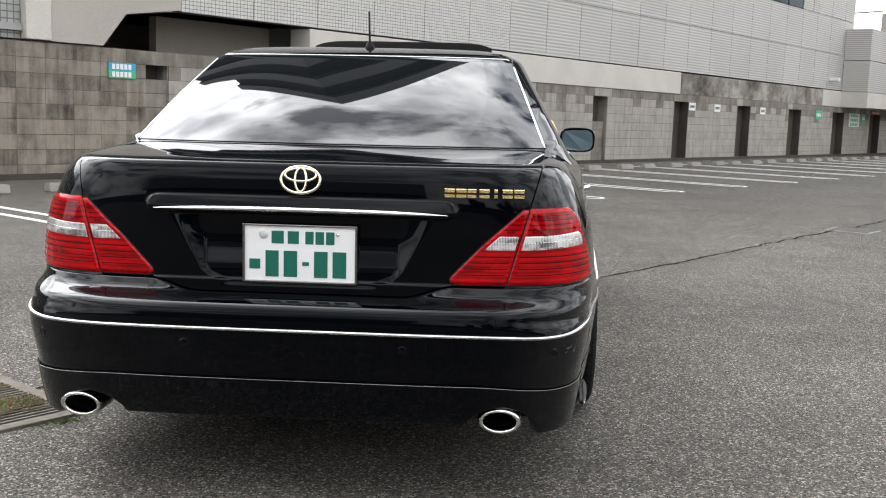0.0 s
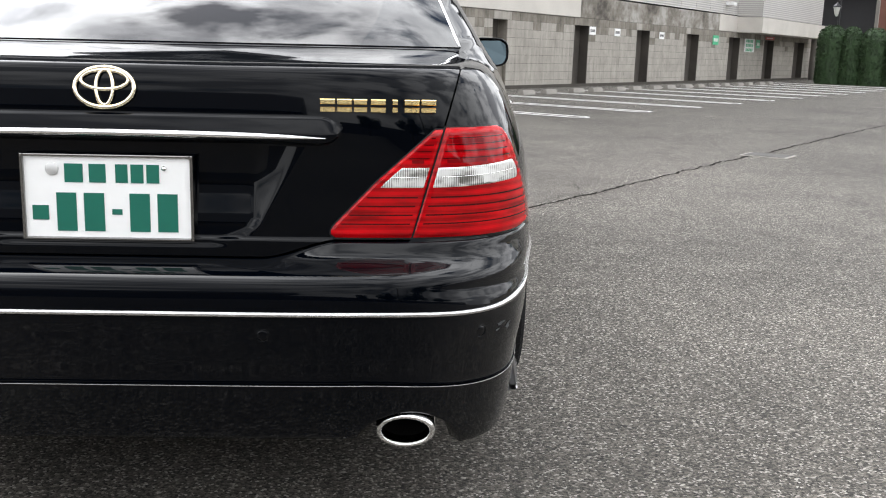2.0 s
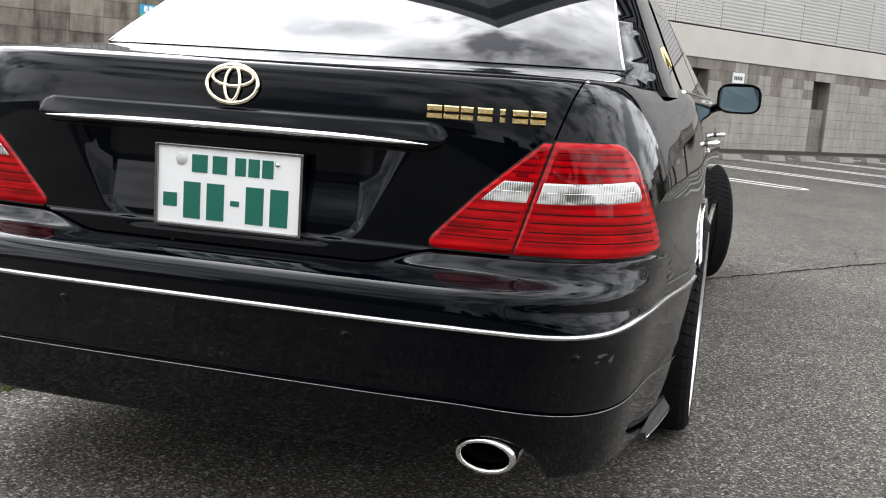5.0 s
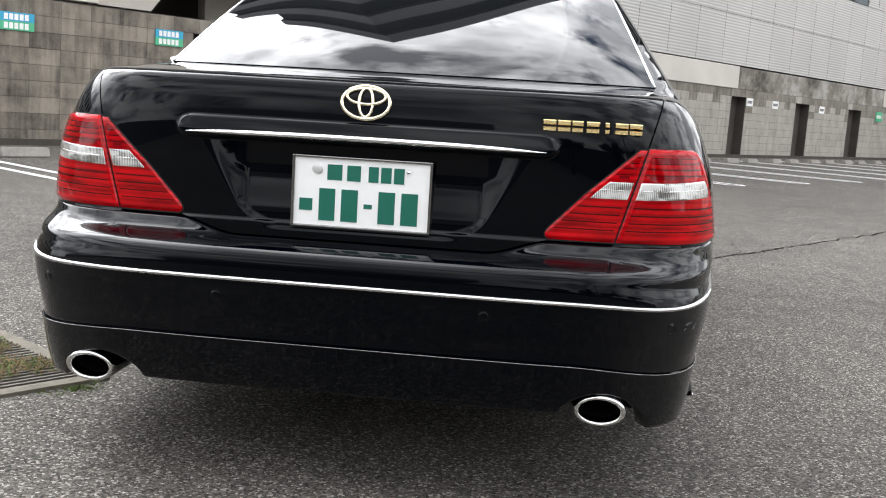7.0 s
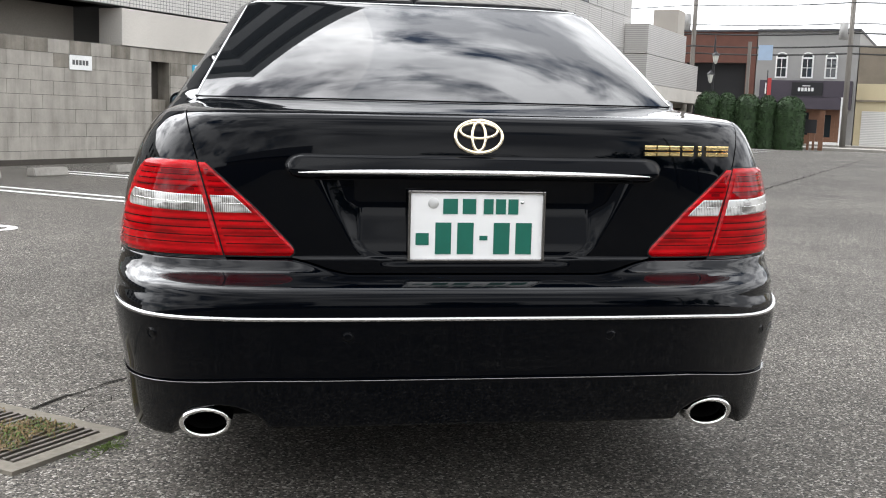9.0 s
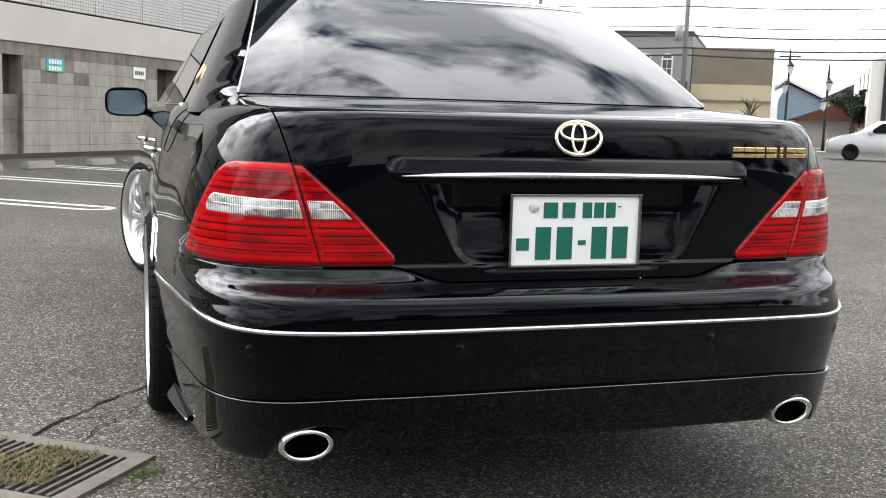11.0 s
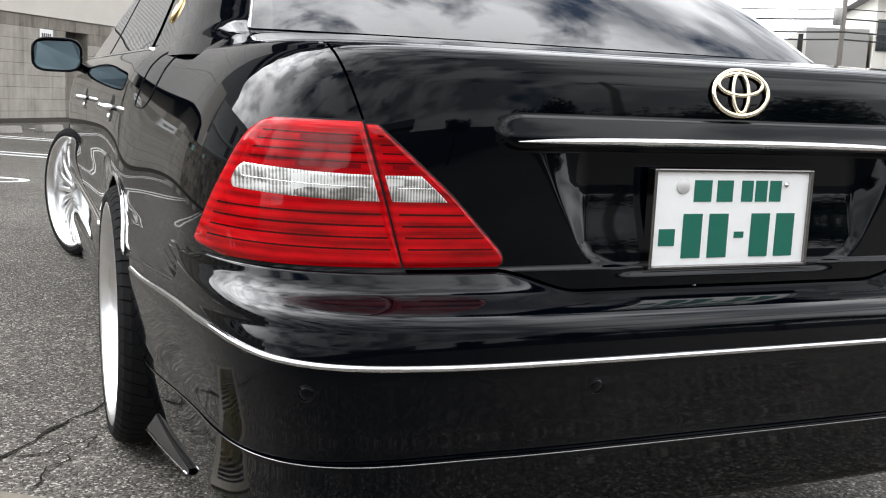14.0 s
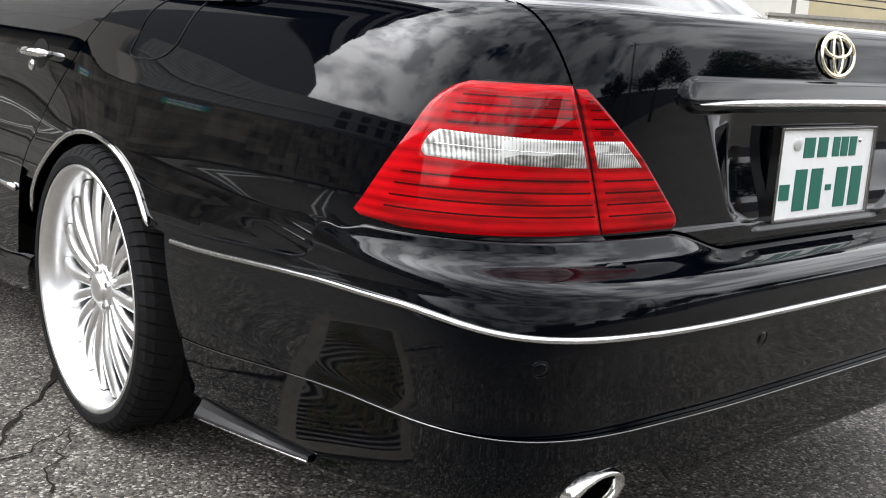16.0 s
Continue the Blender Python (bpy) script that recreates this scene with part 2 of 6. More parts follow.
def rib_mat(name, col, period, axis=2, dirt=0.1):
    """Ribbed sheet cladding: shallow ribs across it with their shade in the colour, a little dirt."""
    m, n, l, b = node_mat(name)
    b.inputs["Roughness"].default_value = 0.55
    tc = n.new("ShaderNodeTexCoord")
    geo = n.new("ShaderNodeNewGeometry")
    wv = n.new("ShaderNodeTexWave")
    wv.bands_direction = "XYZ"[axis]
    wv.inputs["Scale"].default_value = 0.314 / period
    l.new(tc.outputs["Object"], wv.inputs["Vector"])
    ns = n.new("ShaderNodeTexNoise")
    ns.inputs["Scale"].default_value = 0.9
    ns.inputs["Detail"].default_value = 6
    l.new(geo.outputs["Position"], ns.inputs["Vector"])
    info = n.new("ShaderNodeObjectInfo")
    t = n.new("ShaderNodeMapRange")
    t.inputs["To Min"].default_value = 1 - dirt
    t.inputs["To Max"].default_value = 1 + dirt
    l.new(ns.outputs["Fac"], t.inputs["Value"])
    t2 = n.new("ShaderNodeMapRange")
    t2.inputs["To Min"].default_value = 0.95
    t2.inputs["To Max"].default_value = 1.05
    l.new(info.outputs["Random"], t2.inputs["Value"])
    # Shade between the ribs, multiplied into the base colour.
    t3 = n.new("ShaderNodeMapRange")
    t3.inputs["To Min"].default_value = 0.70
    t3.inputs["To Max"].default_value = 1.05
    l.new(wv.outputs["Fac"], t3.inputs["Value"])
    mm = n.new("ShaderNodeMath")
    mm.operation = "MULTIPLY"
    l.new(t.outputs["Result"], mm.inputs[0])
    l.new(t2.outputs["Result"], mm.inputs[1])
    m3 = n.new("ShaderNodeMath")
    m3.operation = "MULTIPLY"
    l.new(mm.outputs[0], m3.inputs[0])
    l.new(t3.outputs["Result"], m3.inputs[1])
    mul = n.new("ShaderNodeMix")
    mul.data_type = "RGBA"
    mul.blend_type = "MULTIPLY"
    mul.inputs[0].default_value = 1.0
    mul.inputs[6].default_value = (*col, 1)
    l.new(m3.outputs[0], mul.inputs[7])
    l.new(mul.outputs[2], b.inputs["Base Color"])
    bp = n.new("ShaderNodeBump")
    bp.inputs["Strength"].default_value = 0.5
    bp.inputs["Distance"].default_value = 0.01
    l.new(wv.outputs["Fac"], bp.inputs["Height"])
    l.new(bp.outputs["Normal"], b.inputs["Normal"])
    return m


def tile_mat(name, col, size, high, joint):
    """Small square wall tiles with darker joints."""
    m, n, l, b = node_mat(name)
    b.inputs["Roughness"].default_value = 0.35
    geo = n.new("ShaderNodeTexCoord")
    br = n.new("ShaderNodeTexBrick")
    br.offset = 0.0
    br.inputs["Scale"].default_value = 1.0
    br.inputs["Brick Width"].default_value = size
    br.inputs["Row Height"].default_value = high
    br.inputs["Mortar Size"].default_value = joint
    br.inputs["Color1"].default_value = (*col, 1)
    br.inputs["Color2"].default_value = (*[c * 0.9 for c in col], 1)
    br.inputs["Mortar"].default_value = (0.12, 0.12, 0.12, 1)
    mp = n.new("ShaderNodeMapping")
    mp.inputs["Rotation"].default_value = (radians(90), 0, 0)
    l.new(geo.outputs["Object"], mp.inputs["Vector"])
    l.new(mp.outputs["Vector"], br.inputs["Vector"])
    l.new(br.outputs["Color"], b.inputs["Base Color"])
    return m


def glass_mat(name, tint, rough=0.02):
    """Dark window glass in front of an unlit cabin or room: its own reflections over a near-black depth."""
    m, n, l, b = node_mat(name)
    b.inputs["Base Color"].default_value = (*tint, 1)
    b.inputs["Roughness"].default_value = rough
    b.inputs["IOR"].default_value = 1.52
    b.inputs["Specular IOR Level"].default_value = 0.5
    b.inputs["Coat Weight"].default_value = 0.3
    b.inputs["Coat Roughness"].default_value = 0.01
    return m


def paint_mat(name, rough_lo, rough_hi, face, full_at):
    """Polished black lacquer: faint blue-black base under a clear coat that shines most at a slant."""
    m, n, l, b = node_mat(name)
    b.inputs["Roughness"].default_value = 0.5
    b.inputs["Specular IOR Level"].default_value = 0.0
    b.inputs["Coat IOR"].default_value = 1.45
    tc = n.new("ShaderNodeTexCoord")
    ns = n.new("ShaderNodeTexNoise")
    ns.inputs["Scale"].default_value = 300
    l.new(tc.outputs["Object"], ns.inputs["Vector"])
    flake = n.new("ShaderNodeMix")
    flake.data_type = "RGBA"
    flake.inputs[6].default_value = (0.0002, 0.0005, 0.0012, 1)
    flake.inputs[7].default_value = (0.0004, 0.0010, 0.0024, 1)
    l.new(ns.outputs["Fac"], flake.inputs[0])
    l.new(flake.outputs[2], b.inputs["Base Color"])
    # a little dust and polish haze
    haze = n.new("ShaderNodeTexNoise")
    haze.inputs["Scale"].default_value = 2.5
    haze.inputs["Detail"].default_value = 6
    l.new(tc.outputs["Object"], haze.inputs["Vector"])
    hr = n.new("ShaderNodeMapRange")
    hr.inputs["From Min"].default_value = 0.3
    hr.inputs["From Max"].default_value = 0.7
    hr.inputs["To Min"].default_value = rough_lo
    hr.inputs["To Max"].default_value = rough_hi
    l.new(haze.outputs["Fac"], hr.inputs["Value"])
    l.new(hr.outputs["Result"], b.inputs["Coat Roughness"])
    lw = n.new("ShaderNodeLayerWeight")
    lw.inputs["Blend"].default_value = 0.5
    gl = n.new("ShaderNodeMapRange")
    gl.interpolation_type = "SMOOTHSTEP"
    gl.inputs["From Min"].default_value = 0.0
    gl.inputs["From Max"].default_value = full_at
    gl.inputs["To Min"].default_value = face
    gl.inputs["To Max"].default_value = 1.0
    l.new(lw.outputs["Facing"], gl.inputs["Value"])
    l.new(gl.outputs["Result"], b.inputs["Coat Weight"])
    return m


M_PAINT = paint_mat("black_car_paint", 0.020, 0.036, 0.32, 0.45)
M_SKIN = paint_mat("black_painted_plastic", 0.038, 0.060, 0.22, 0.34)
M_CHROME = plain("chrome", (0.82, 0.82, 0.81), 0.07, 1.0, 0, 0.04)
M_GOLD = plain("gold_plating", (0.95, 0.74, 0.36), 0.26, 1.0, 0, 0.06)
M_PALEGOLD = plain("pale_gold_plating", (0.97, 0.88, 0.66), 0.12, 1.0, 0, 0.05)
M_STRIP = plain("satin_bright_trim", (0.62, 0.62, 0.62), 0.16, 1.0, 0, 0.06)
M_SMOKE = plain("dark_chrome", (0.22, 0.215, 0.21), 0.14, 1.0, 0, 0.05)
M_RUBBER = plain("tyre_rubber", (0.009, 0.009, 0.0095), 0.85, 0, 0, 0.25, 8, 0.2, 90, spec=0.15)
M_TRIM = plain("black_plastic_trim", (0.006, 0.006, 0.007), 0.45, 0, 0, 0.2, spec=0.2)
M_DARK = plain("black_underbody", (0.005, 0.005, 0.005), 0.9, 0, 0, 0.3, spec=0.1)
M_RIM = plain("polished_alloy", (0.95, 0.95, 0.95), 0.28, 1.0, 0, 0.06, 12)
def lens_mat():
    """Moulded red lens: deep red, fine flutes running across, darker depths painted as colour."""
    m, n, l, b = node_mat("red_lens")
    b.inputs["Roughness"].default_value = 0.4
    b.inputs["Specular IOR Level"].default_value = 0.0
    b.inputs["Coat Weight"].default_value = 0.9
    b.inputs["Coat IOR"].default_value = 1.36
    b.inputs["Coat Roughness"].default_value = 0.015
    tc = n.new("ShaderNodeTexCoord")
    wv = n.new("ShaderNodeTexWave")
    wv.bands_direction = "Z"
    wv.inputs["Scale"].default_value = 0.314 / 0.0156
    wv.inputs["Distortion"].default_value = 0.6
    l.new(tc.outputs["Object"], wv.inputs["Vector"])
    fine = n.new("ShaderNodeTexWave")
    fine.bands_direction = "Z"
    fine.inputs["Scale"].default_value = 0.314 / 0.0035
    l.new(tc.outputs["Object"], fine.inputs["Vector"])
    mp = n.new("ShaderNodeMapping")
    mp.inputs["Scale"].default_value = (9, 9, 38)
    l.new(tc.outputs["Object"], mp.inputs["Vector"])
    # Broad tones stand in for the lens's brighter and darker interior.
    ns = n.new("ShaderNodeTexNoise")
    ns.inputs["Scale"].default_value = 1.0
    ns.inputs["Detail"].default_value = 3
    l.new(mp.outputs["Vector"], ns.inputs["Vector"])
    a = n.new("ShaderNodeMath")
    a.operation = "MULTIPLY_ADD"
    a.inputs[1].default_value = 0.24
    l.new(wv.outputs["Fac"], a.inputs[0])
    l.new(ns.outputs["Fac"], a.inputs[2])
    c = n.new("ShaderNodeMath")
    c.operation = "MULTIPLY_ADD"
    c.inputs[1].default_value = 0.1
    l.new(fine.outputs["Fac"], c.inputs[0])
    l.new(a.outputs[0], c.inputs[2])
    ramp = n.new("ShaderNodeValToRGB")
    ramp.color_ramp.elements[0].position = 0.42
    ramp.color_ramp.elements[0].color = (0.16, 0.0007, 0.0018, 1)
    ramp.color_ramp.elements[1].position = 1.0
    ramp.color_ramp.elements[1].color = (0.56, 0.0014, 0.0055, 1)
    l.new(c.outputs[0], ramp.inputs["Fac"])
    l.new(ramp.outputs["Color"], b.inputs["Base Color"])
    return m


M_RED = lens_mat()
M_REDDEEP = plain("shaded_red_lens", (0.15, 0.001, 0.003), 0.4, 0, 0.8, 0.2, spec=0.0)
M_REDDARK = plain("dark_red_lens_line", (0.045, 0.0006, 0.0012), 0.4, 0, 0.8, 0.1, spec=0.0)


def clear_mat():
    """Clear lens over a silvered reflector: upright flutes, grey and white facets, a warm bulb here and there."""
    m, n, l, b = node_mat("clear_lens")
    b.inputs["Roughness"].default_value = 0.3
    b.inputs["Metallic"].default_value = 0.3
    b.inputs["Coat Weight"].default_value = 1.0
    b.inputs["Coat Roughness"].default_value = 0.02
    tc = n.new("ShaderNodeTexCoord")
    fl = n.new("ShaderNodeTexWave")
    fl.bands_direction = "X"
    fl.inputs["Scale"].default_value = 0.314 / 0.0045
    fl.inputs["Distortion"].default_value = 0.3
    l.new(tc.outputs["Object"], fl.inputs["Vector"])
    mp = n.new("ShaderNodeMapping")
    mp.inputs["Scale"].default_value = (26, 26, 60)
    l.new(tc.outputs["Object"], mp.inputs["Vector"])
    ns = n.new("ShaderNodeTexNoise")
    ns.inputs["Scale"].default_value = 1.0
    ns.inputs["Detail"].default_value = 3.0
    l.new(mp.outputs["Vector"], ns.inputs["Vector"])
    a = n.new("ShaderNodeMath")
    a.operation = "MULTIPLY_ADD"
    a.inputs[1].default_value = 0.30
    l.new(fl.outputs["Fac"], a.inputs[0])
    l.new(ns.outputs["Fac"], a.inputs[2])
    # the reflector's chambers behind the flutes, brighter and darker in steps
    mc = n.new("ShaderNodeMapping")
    mc.inputs["Scale"].default_value = (14, 14, 48)
    l.new(tc.outputs["Object"], mc.inputs["Vector"])
    cell = n.new("ShaderNodeTexVoronoi")
    cell.distance = "CHEBYCHEV"
    cell.inputs["Scale"].default_value = 1.0
    cell.inputs["Randomness"].default_value = 0.7
    l.new(mc.outputs["Vector"], cell.inputs["Vector"])
    sep = n.new("ShaderNodeSeparateColor")
    l.new(cell.outputs["Color"], sep.inputs[0])
    c = n.new("ShaderNodeMath")
    c.operation = "MULTIPLY_ADD"
    c.inputs[1].default_value = 0.36
    l.new(sep.outputs[0], c.inputs[0])
    l.new(a.outputs[0], c.inputs[2])
    ramp = n.new("ShaderNodeValToRGB")
    cr = ramp.color_ramp
    cr.elements[0].position = 0.52
    cr.elements[0].color = (0.07, 0.066, 0.055, 1)
    cr.elements[1].position = 0.98
    cr.elements[1].color = (0.70, 0.70, 0.68, 1)
    el = cr.elements.new(0.76)
    el.color = (0.27, 0.262, 0.245, 1)
    l.new(c.outputs[0], ramp.inputs["Fac"])
    l.new(ramp.outputs["Color"], b.inputs["Base Color"])
    bp = n.new("ShaderNodeBump")
    bp.inputs["Strength"].default_value = 0.1
    bp.inputs["Distance"].default_value = 0.002
    l.new(fl.outputs["Fac"], bp.inputs["Height"])
    l.new(bp.outputs["Normal"], b.inputs["Normal"])
    return m


M_CLEAR = clear_mat()
M_OLDRIM = plain("old_dirty_concrete", (0.165, 0.148, 0.12), 0.95, 0, 0, 0.3, 9, 0.3, 60)
M_LID = plain("worn_dark_iron", (0.075, 0.072, 0.066), 0.8, 0, 0, 0.3, 12, 0.3, 80)
M_SATIN = plain("dark_satin_plastic", (0.008, 0.008, 0.009), 0.3, 0, 0.2, 0.15)
M_GLASS = glass_mat("tinted_car_glass", (0.006, 0.007, 0.008))
M_PLATE = plain("white_plate", (0.80, 0.80, 0.79), 0.35, 0, 0, 0.03)
M_GREEN = plain("green_plate_paint", (0.002, 0.115, 0.078), 0.4, 0, 0, 0.05)
M_SCUFF = plain("scraped_plastic", (0.05, 0.053, 0.056), 0.6, 0, 0, 0.4, 60)
M_SEAL = plain("matt_silver", (0.62, 0.62, 0.61), 0.5, 0.6, 0, 0.1)
M_ASPHALT = asphalt_mat()
M_CRACK = plain("asphalt_crack", (0.016, 0.0145, 0.012), 1.0, 0, 0, 0.3, 10, spec=0.1)
M_LINE = plain("worn_white_road_paint", (0.78, 0.78, 0.76), 0.7, 0, 0, 0.22, 6, 0.2, 120, 50)
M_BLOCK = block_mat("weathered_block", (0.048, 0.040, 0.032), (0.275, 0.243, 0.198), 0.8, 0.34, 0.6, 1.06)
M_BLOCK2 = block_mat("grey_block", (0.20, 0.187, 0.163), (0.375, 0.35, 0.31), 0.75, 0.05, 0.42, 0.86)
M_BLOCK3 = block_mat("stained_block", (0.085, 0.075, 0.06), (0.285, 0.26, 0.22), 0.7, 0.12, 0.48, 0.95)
M_MORTAR = plain("block_mortar", (0.085, 0.08, 0.072), 0.95, 0, 0, 0.25, 2)
M_CONC = plain("pale_painted_concrete", (0.53, 0.50, 0.455), 0.8, 0, 0, 0.14, 1.2, 0.1, 20)
M_DIRTY = streak_mat()
M_BEIGE = plain("beige_plaster", (0.40, 0.37, 0.33), 0.85, 0, 0, 0.10, 1.0)
M_CLAD = rib_mat("grey_ribbed_cladding", (0.50, 0.483, 0.46), 0.08)
M_SEAM = plain("dark_joint", (0.10, 0.10, 0.10), 0.8)
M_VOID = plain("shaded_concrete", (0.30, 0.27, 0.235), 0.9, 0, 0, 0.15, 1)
M_RECESS = plain("dark_concrete", (0.055, 0.048, 0.040), 0.95, 0, 0, 0.3, 2)
M_STOP = plain("concrete_wheel_stop", (0.27, 0.255, 0.23), 0.9, 0, 0, 0.25, 6, 0.3, 40)
M_HEDGE = plain("clipped_hedge_leaves", (0.022, 0.05, 0.014), 0.7, 0, 0, 0.5, 3, 0, 0, 8)
M_BRICK = plain("red_brick_wall", (0.125, 0.052, 0.037), 0.85, 0, 0, 0.2, 2)
M_GREYWALL = plain("grey_rendered_wall", (0.30, 0.295, 0.285), 0.85, 0, 0, 0.12, 1)
M_AWN = plain("dark_purple_fascia", (0.055, 0.045, 0.06), 0.6)
M_CREAM = plain("cream_wall", (0.50, 0.43, 0.28), 0.8, 0, 0, 0.1, 1)
M_TAUPE = plain("weathered_taupe_wall", (0.20, 0.17, 0.13), 0.85, 0, 0, 0.3, 1)
M_WHITEW = plain("white_house_wall", (0.74, 0.72, 0.66), 0.8, 0, 0, 0.06, 1)
M_BLUEW = plain("pale_blue_wall", (0.30, 0.42, 0.53), 0.7, 0, 0, 0.08)
M_ROOFT = plain("dark_roof_tile", (0.06, 0.06, 0.065), 0.6, 0, 0, 0.25, 4)
M_REDROOF = plain("red_brown_roof", (0.13, 0.045, 0.032), 0.7, 0, 0, 0.3, 5)
M_IRON = plain("black_iron", (0.02, 0.02, 0.022), 0.5, 0.3)
M_POLE = plain("concrete_pole", (0.20, 0.185, 0.165), 0.85, 0, 0, 0.12, 2)
M_WIRE = plain("black_cable", (0.03, 0.03, 0.03), 0.7)
M_PANE = glass_mat("window_pane", (0.02, 0.024, 0.028), 0.04)
M_WOOD = plain("brown_wood", (0.16, 0.075, 0.04), 0.6, 0, 0, 0.25, 8)
M_CARW = plain("white_car_paint", (0.62, 0.63, 0.64), 0.2, 0, 0.8, 0.03)
M_SIGNB = plain("blue_sign", (0.03, 0.33, 0.52), 0.4)
M_SIGNG = plain("green_sign", (0.07, 0.42, 0.22), 0.4)
M_SIGNW = plain("white_sign", (0.78, 0.78, 0.77), 0.4)
M_SIGNR = plain("red_sign", (0.45, 0.05, 0.05), 0.4)
M_LEAF = plain("tree_leaves", (0.022, 0.037, 0.014), 0.6, 0, 0, 0.5, 3)
M_BARK = plain("tree_bark", (0.10, 0.08, 0.06), 0.9, 0, 0, 0.3, 6, 0.4, 30)
M_TILE = tile_mat("grey_wall_tiles", (0.34, 0.345, 0.325), 0.10, 0.10, 0.009)
M_TILE2 = tile_mat("pale_grey_wall_tiles", (0.58, 0.56, 0.53), 0.0765, 0.062, 0.005)
M_BAND = plain("dark_storey_cladding", (0.12, 0.12, 0.122), 0.85, 0, 0, 0.1, 1)
M_SHUT = rib_mat("roller_shutter", (0.62, 0.61, 0.58), 0.09)
M_STEEL = plain("rusty_dark_steel", (0.13, 0.115, 0.10), 0.65, 0.3, 0, 0.2)
M_WEED = plain("dry_weeds", (0.17, 0.12, 0.055), 0.85, 0, 0, 0.6, 9, 0, 0, 30)
M_MOSS = plain("green_moss", (0.085, 0.125, 0.03), 0.85, 0, 0, 0.4, 12)
M_GREYW2 = plain("plain_grey_wall", (0.34, 0.335, 0.325), 0.8, 0, 0, 0.08, 0.8)
M_LANT = plain("milky_lantern_glass", (0.6, 0.6, 0.56), 0.2, 0, 0.5)
M_FLAG = plain("pale_blue_cloth", (0.40, 0.52, 0.68), 0.7)
M_MIRROR = plain("mirror_glass", (0.055, 0.075, 0.085), 0.02, 1.0, 0, 0.02)


# ---- mesh helpers ----
def part(name, bm, mat, parent=None, label="", smooth=False):
    me = bpy.data.meshes.new(name)
    if smooth:
        for f in bm.faces:
            f.smooth = True
    bm.to_mesh(me)
    bm.free()
    for mt in mat if isinstance(mat, (list, tuple)) else (mat,):
        me.materials.append(mt)
    ob = new(name, me)
    if parent is not None:
        ob.parent = parent
    if label:
        ob["label"] = label
    return ob


def empty(name, m=None):
    ob = new(name)
    if m is not None:
        ob.matrix_world = m
    return ob


def add_box(bm, x0, x1, y0, y1, z0, z1, bev=0.0):
    vs = [bm.verts.new((x, y, z)) for x in (x0, x1) for y in (y0, y1) for z in (z0, z1)]
    fs = [bm.faces.new([vs[i] for i in q]) for q in ((0, 1, 3, 2), (4, 6, 7, 5), (0, 4, 5, 1), (2, 3, 7, 6), (0, 2, 6, 4), (1, 5, 7, 3))]
    if bev:
        es = list({e for f in fs for e in f.edges})
        bmesh.ops.bevel(bm, geom=es, offset=bev, segments=2, affect="EDGES", profile=0.6)
    return bm


def box(x0, x1, y0, y1, z0, z1, bev=0.0):
    return add_box(bmesh.new(), x0, x1, y0, y1, z0, z1, bev)


def add_prism(bm, pts, axis, a, b):
    """A prism over a flat outline; axis 0, 1, 2 is the way it is drawn out, from a to b."""
    def at(p, c):
        q = list(p)
        q.insert(axis, c)
        return bm.verts.new(q)
    lo, hi = [at(p, a) for p in pts], [at(p, b) for p in pts]
    bm.faces.new(lo)
    bm.faces.new(hi[::-1])
    for i in range(len(pts)):
        j = (i + 1) % len(pts)
        bm.faces.new((lo[j], lo[i], hi[i], hi[j]))
    bmesh.ops.recalc_face_normals(bm, faces=bm.faces)
    return bm


def add_grid(bm, rows, closed=False):
    """Rows of points, all alike in length, joined into a sheet."""
    vr = [[bm.verts.new(p) for p in r] for r in rows]
    for a, b in zip(vr, vr[1:]):
        n = len(a)
        for i in range(n if closed else n - 1):
            j = (i + 1) % n
            try:
                bm.faces.new((a[i], a[j], b[j], b[i]))
            except ValueError:
                pass
    return vr


def add_tube(bm, path, r, seg=8, cap=True):
    """A round tube along a path of points; r is one radius or one for each point."""
    rings = []
    rad = r if isinstance(r, (list, tuple)) else [r] * len(path)
    pts = [Vector(p) for p in path]
    for i, p in enumerate(pts):
        t = (pts[min(i + 1, len(pts) - 1)] - pts[max(i - 1, 0)]).normalized()
        up = Vector((0, 0, 1)) if abs(t.z) < 0.9 else Vector((1, 0, 0))
        s = t.cross(up).normalized()
        u = s.cross(t)
        rings.append([p + rad[i] * (math.cos(a) * s + math.sin(a) * u) for a in (2 * math.pi * k / seg for k in range(seg))])
    vr = add_grid(bm, rings, True)
    if cap:
        bm.faces.new(vr[0][::-1])
        bm.faces.new(vr[-1])
    return bm


def lathe(bm, prof, seg=48, axis=0):
    """A body of revolution: prof holds (along the axis, radius)."""
    rows = []
    for a, r in prof:
        ring = []
        for k in range(seg):
            c, s = r * math.cos(2 * math.pi * k / seg), r * math.sin(2 * math.pi * k / seg)
            ring.append((a, c, s) if axis == 0 else (c, a, s) if axis == 1 else (c, s, a))
        rows.append(ring)
    return add_grid(bm, rows, True)


def lerp(a, b, t):
    return a + (b - a) * t


def table(z, zs, vs):
    return float(np.interp(z, zs, vs))

# ---- the large structure; the street's own axes: x along the block wall, y towards it ----
STREET = pose(0, 0, 0, 0, 0, 54.93)


def thing(name, bm, mat, label="", category="", group="", kind="", smooth=False, m=STREET):
    ob = part(name, bm, mat, None, "", smooth)
    ob.matrix_world = m
    return tagged(ob, label, category, group, kind)


def root(name, label, category, group="", kind="", m=STREET):
    return tagged(empty(name, m), label, category, group, kind)


WALL = 11.93
ROW, COL = 1.995 / 9, 0.455   # courses and lengths of the wall's blocks
bm = bmesh.new()
bmesh.ops.create_grid(bm, x_segments=8, y_segments=8, size=600)
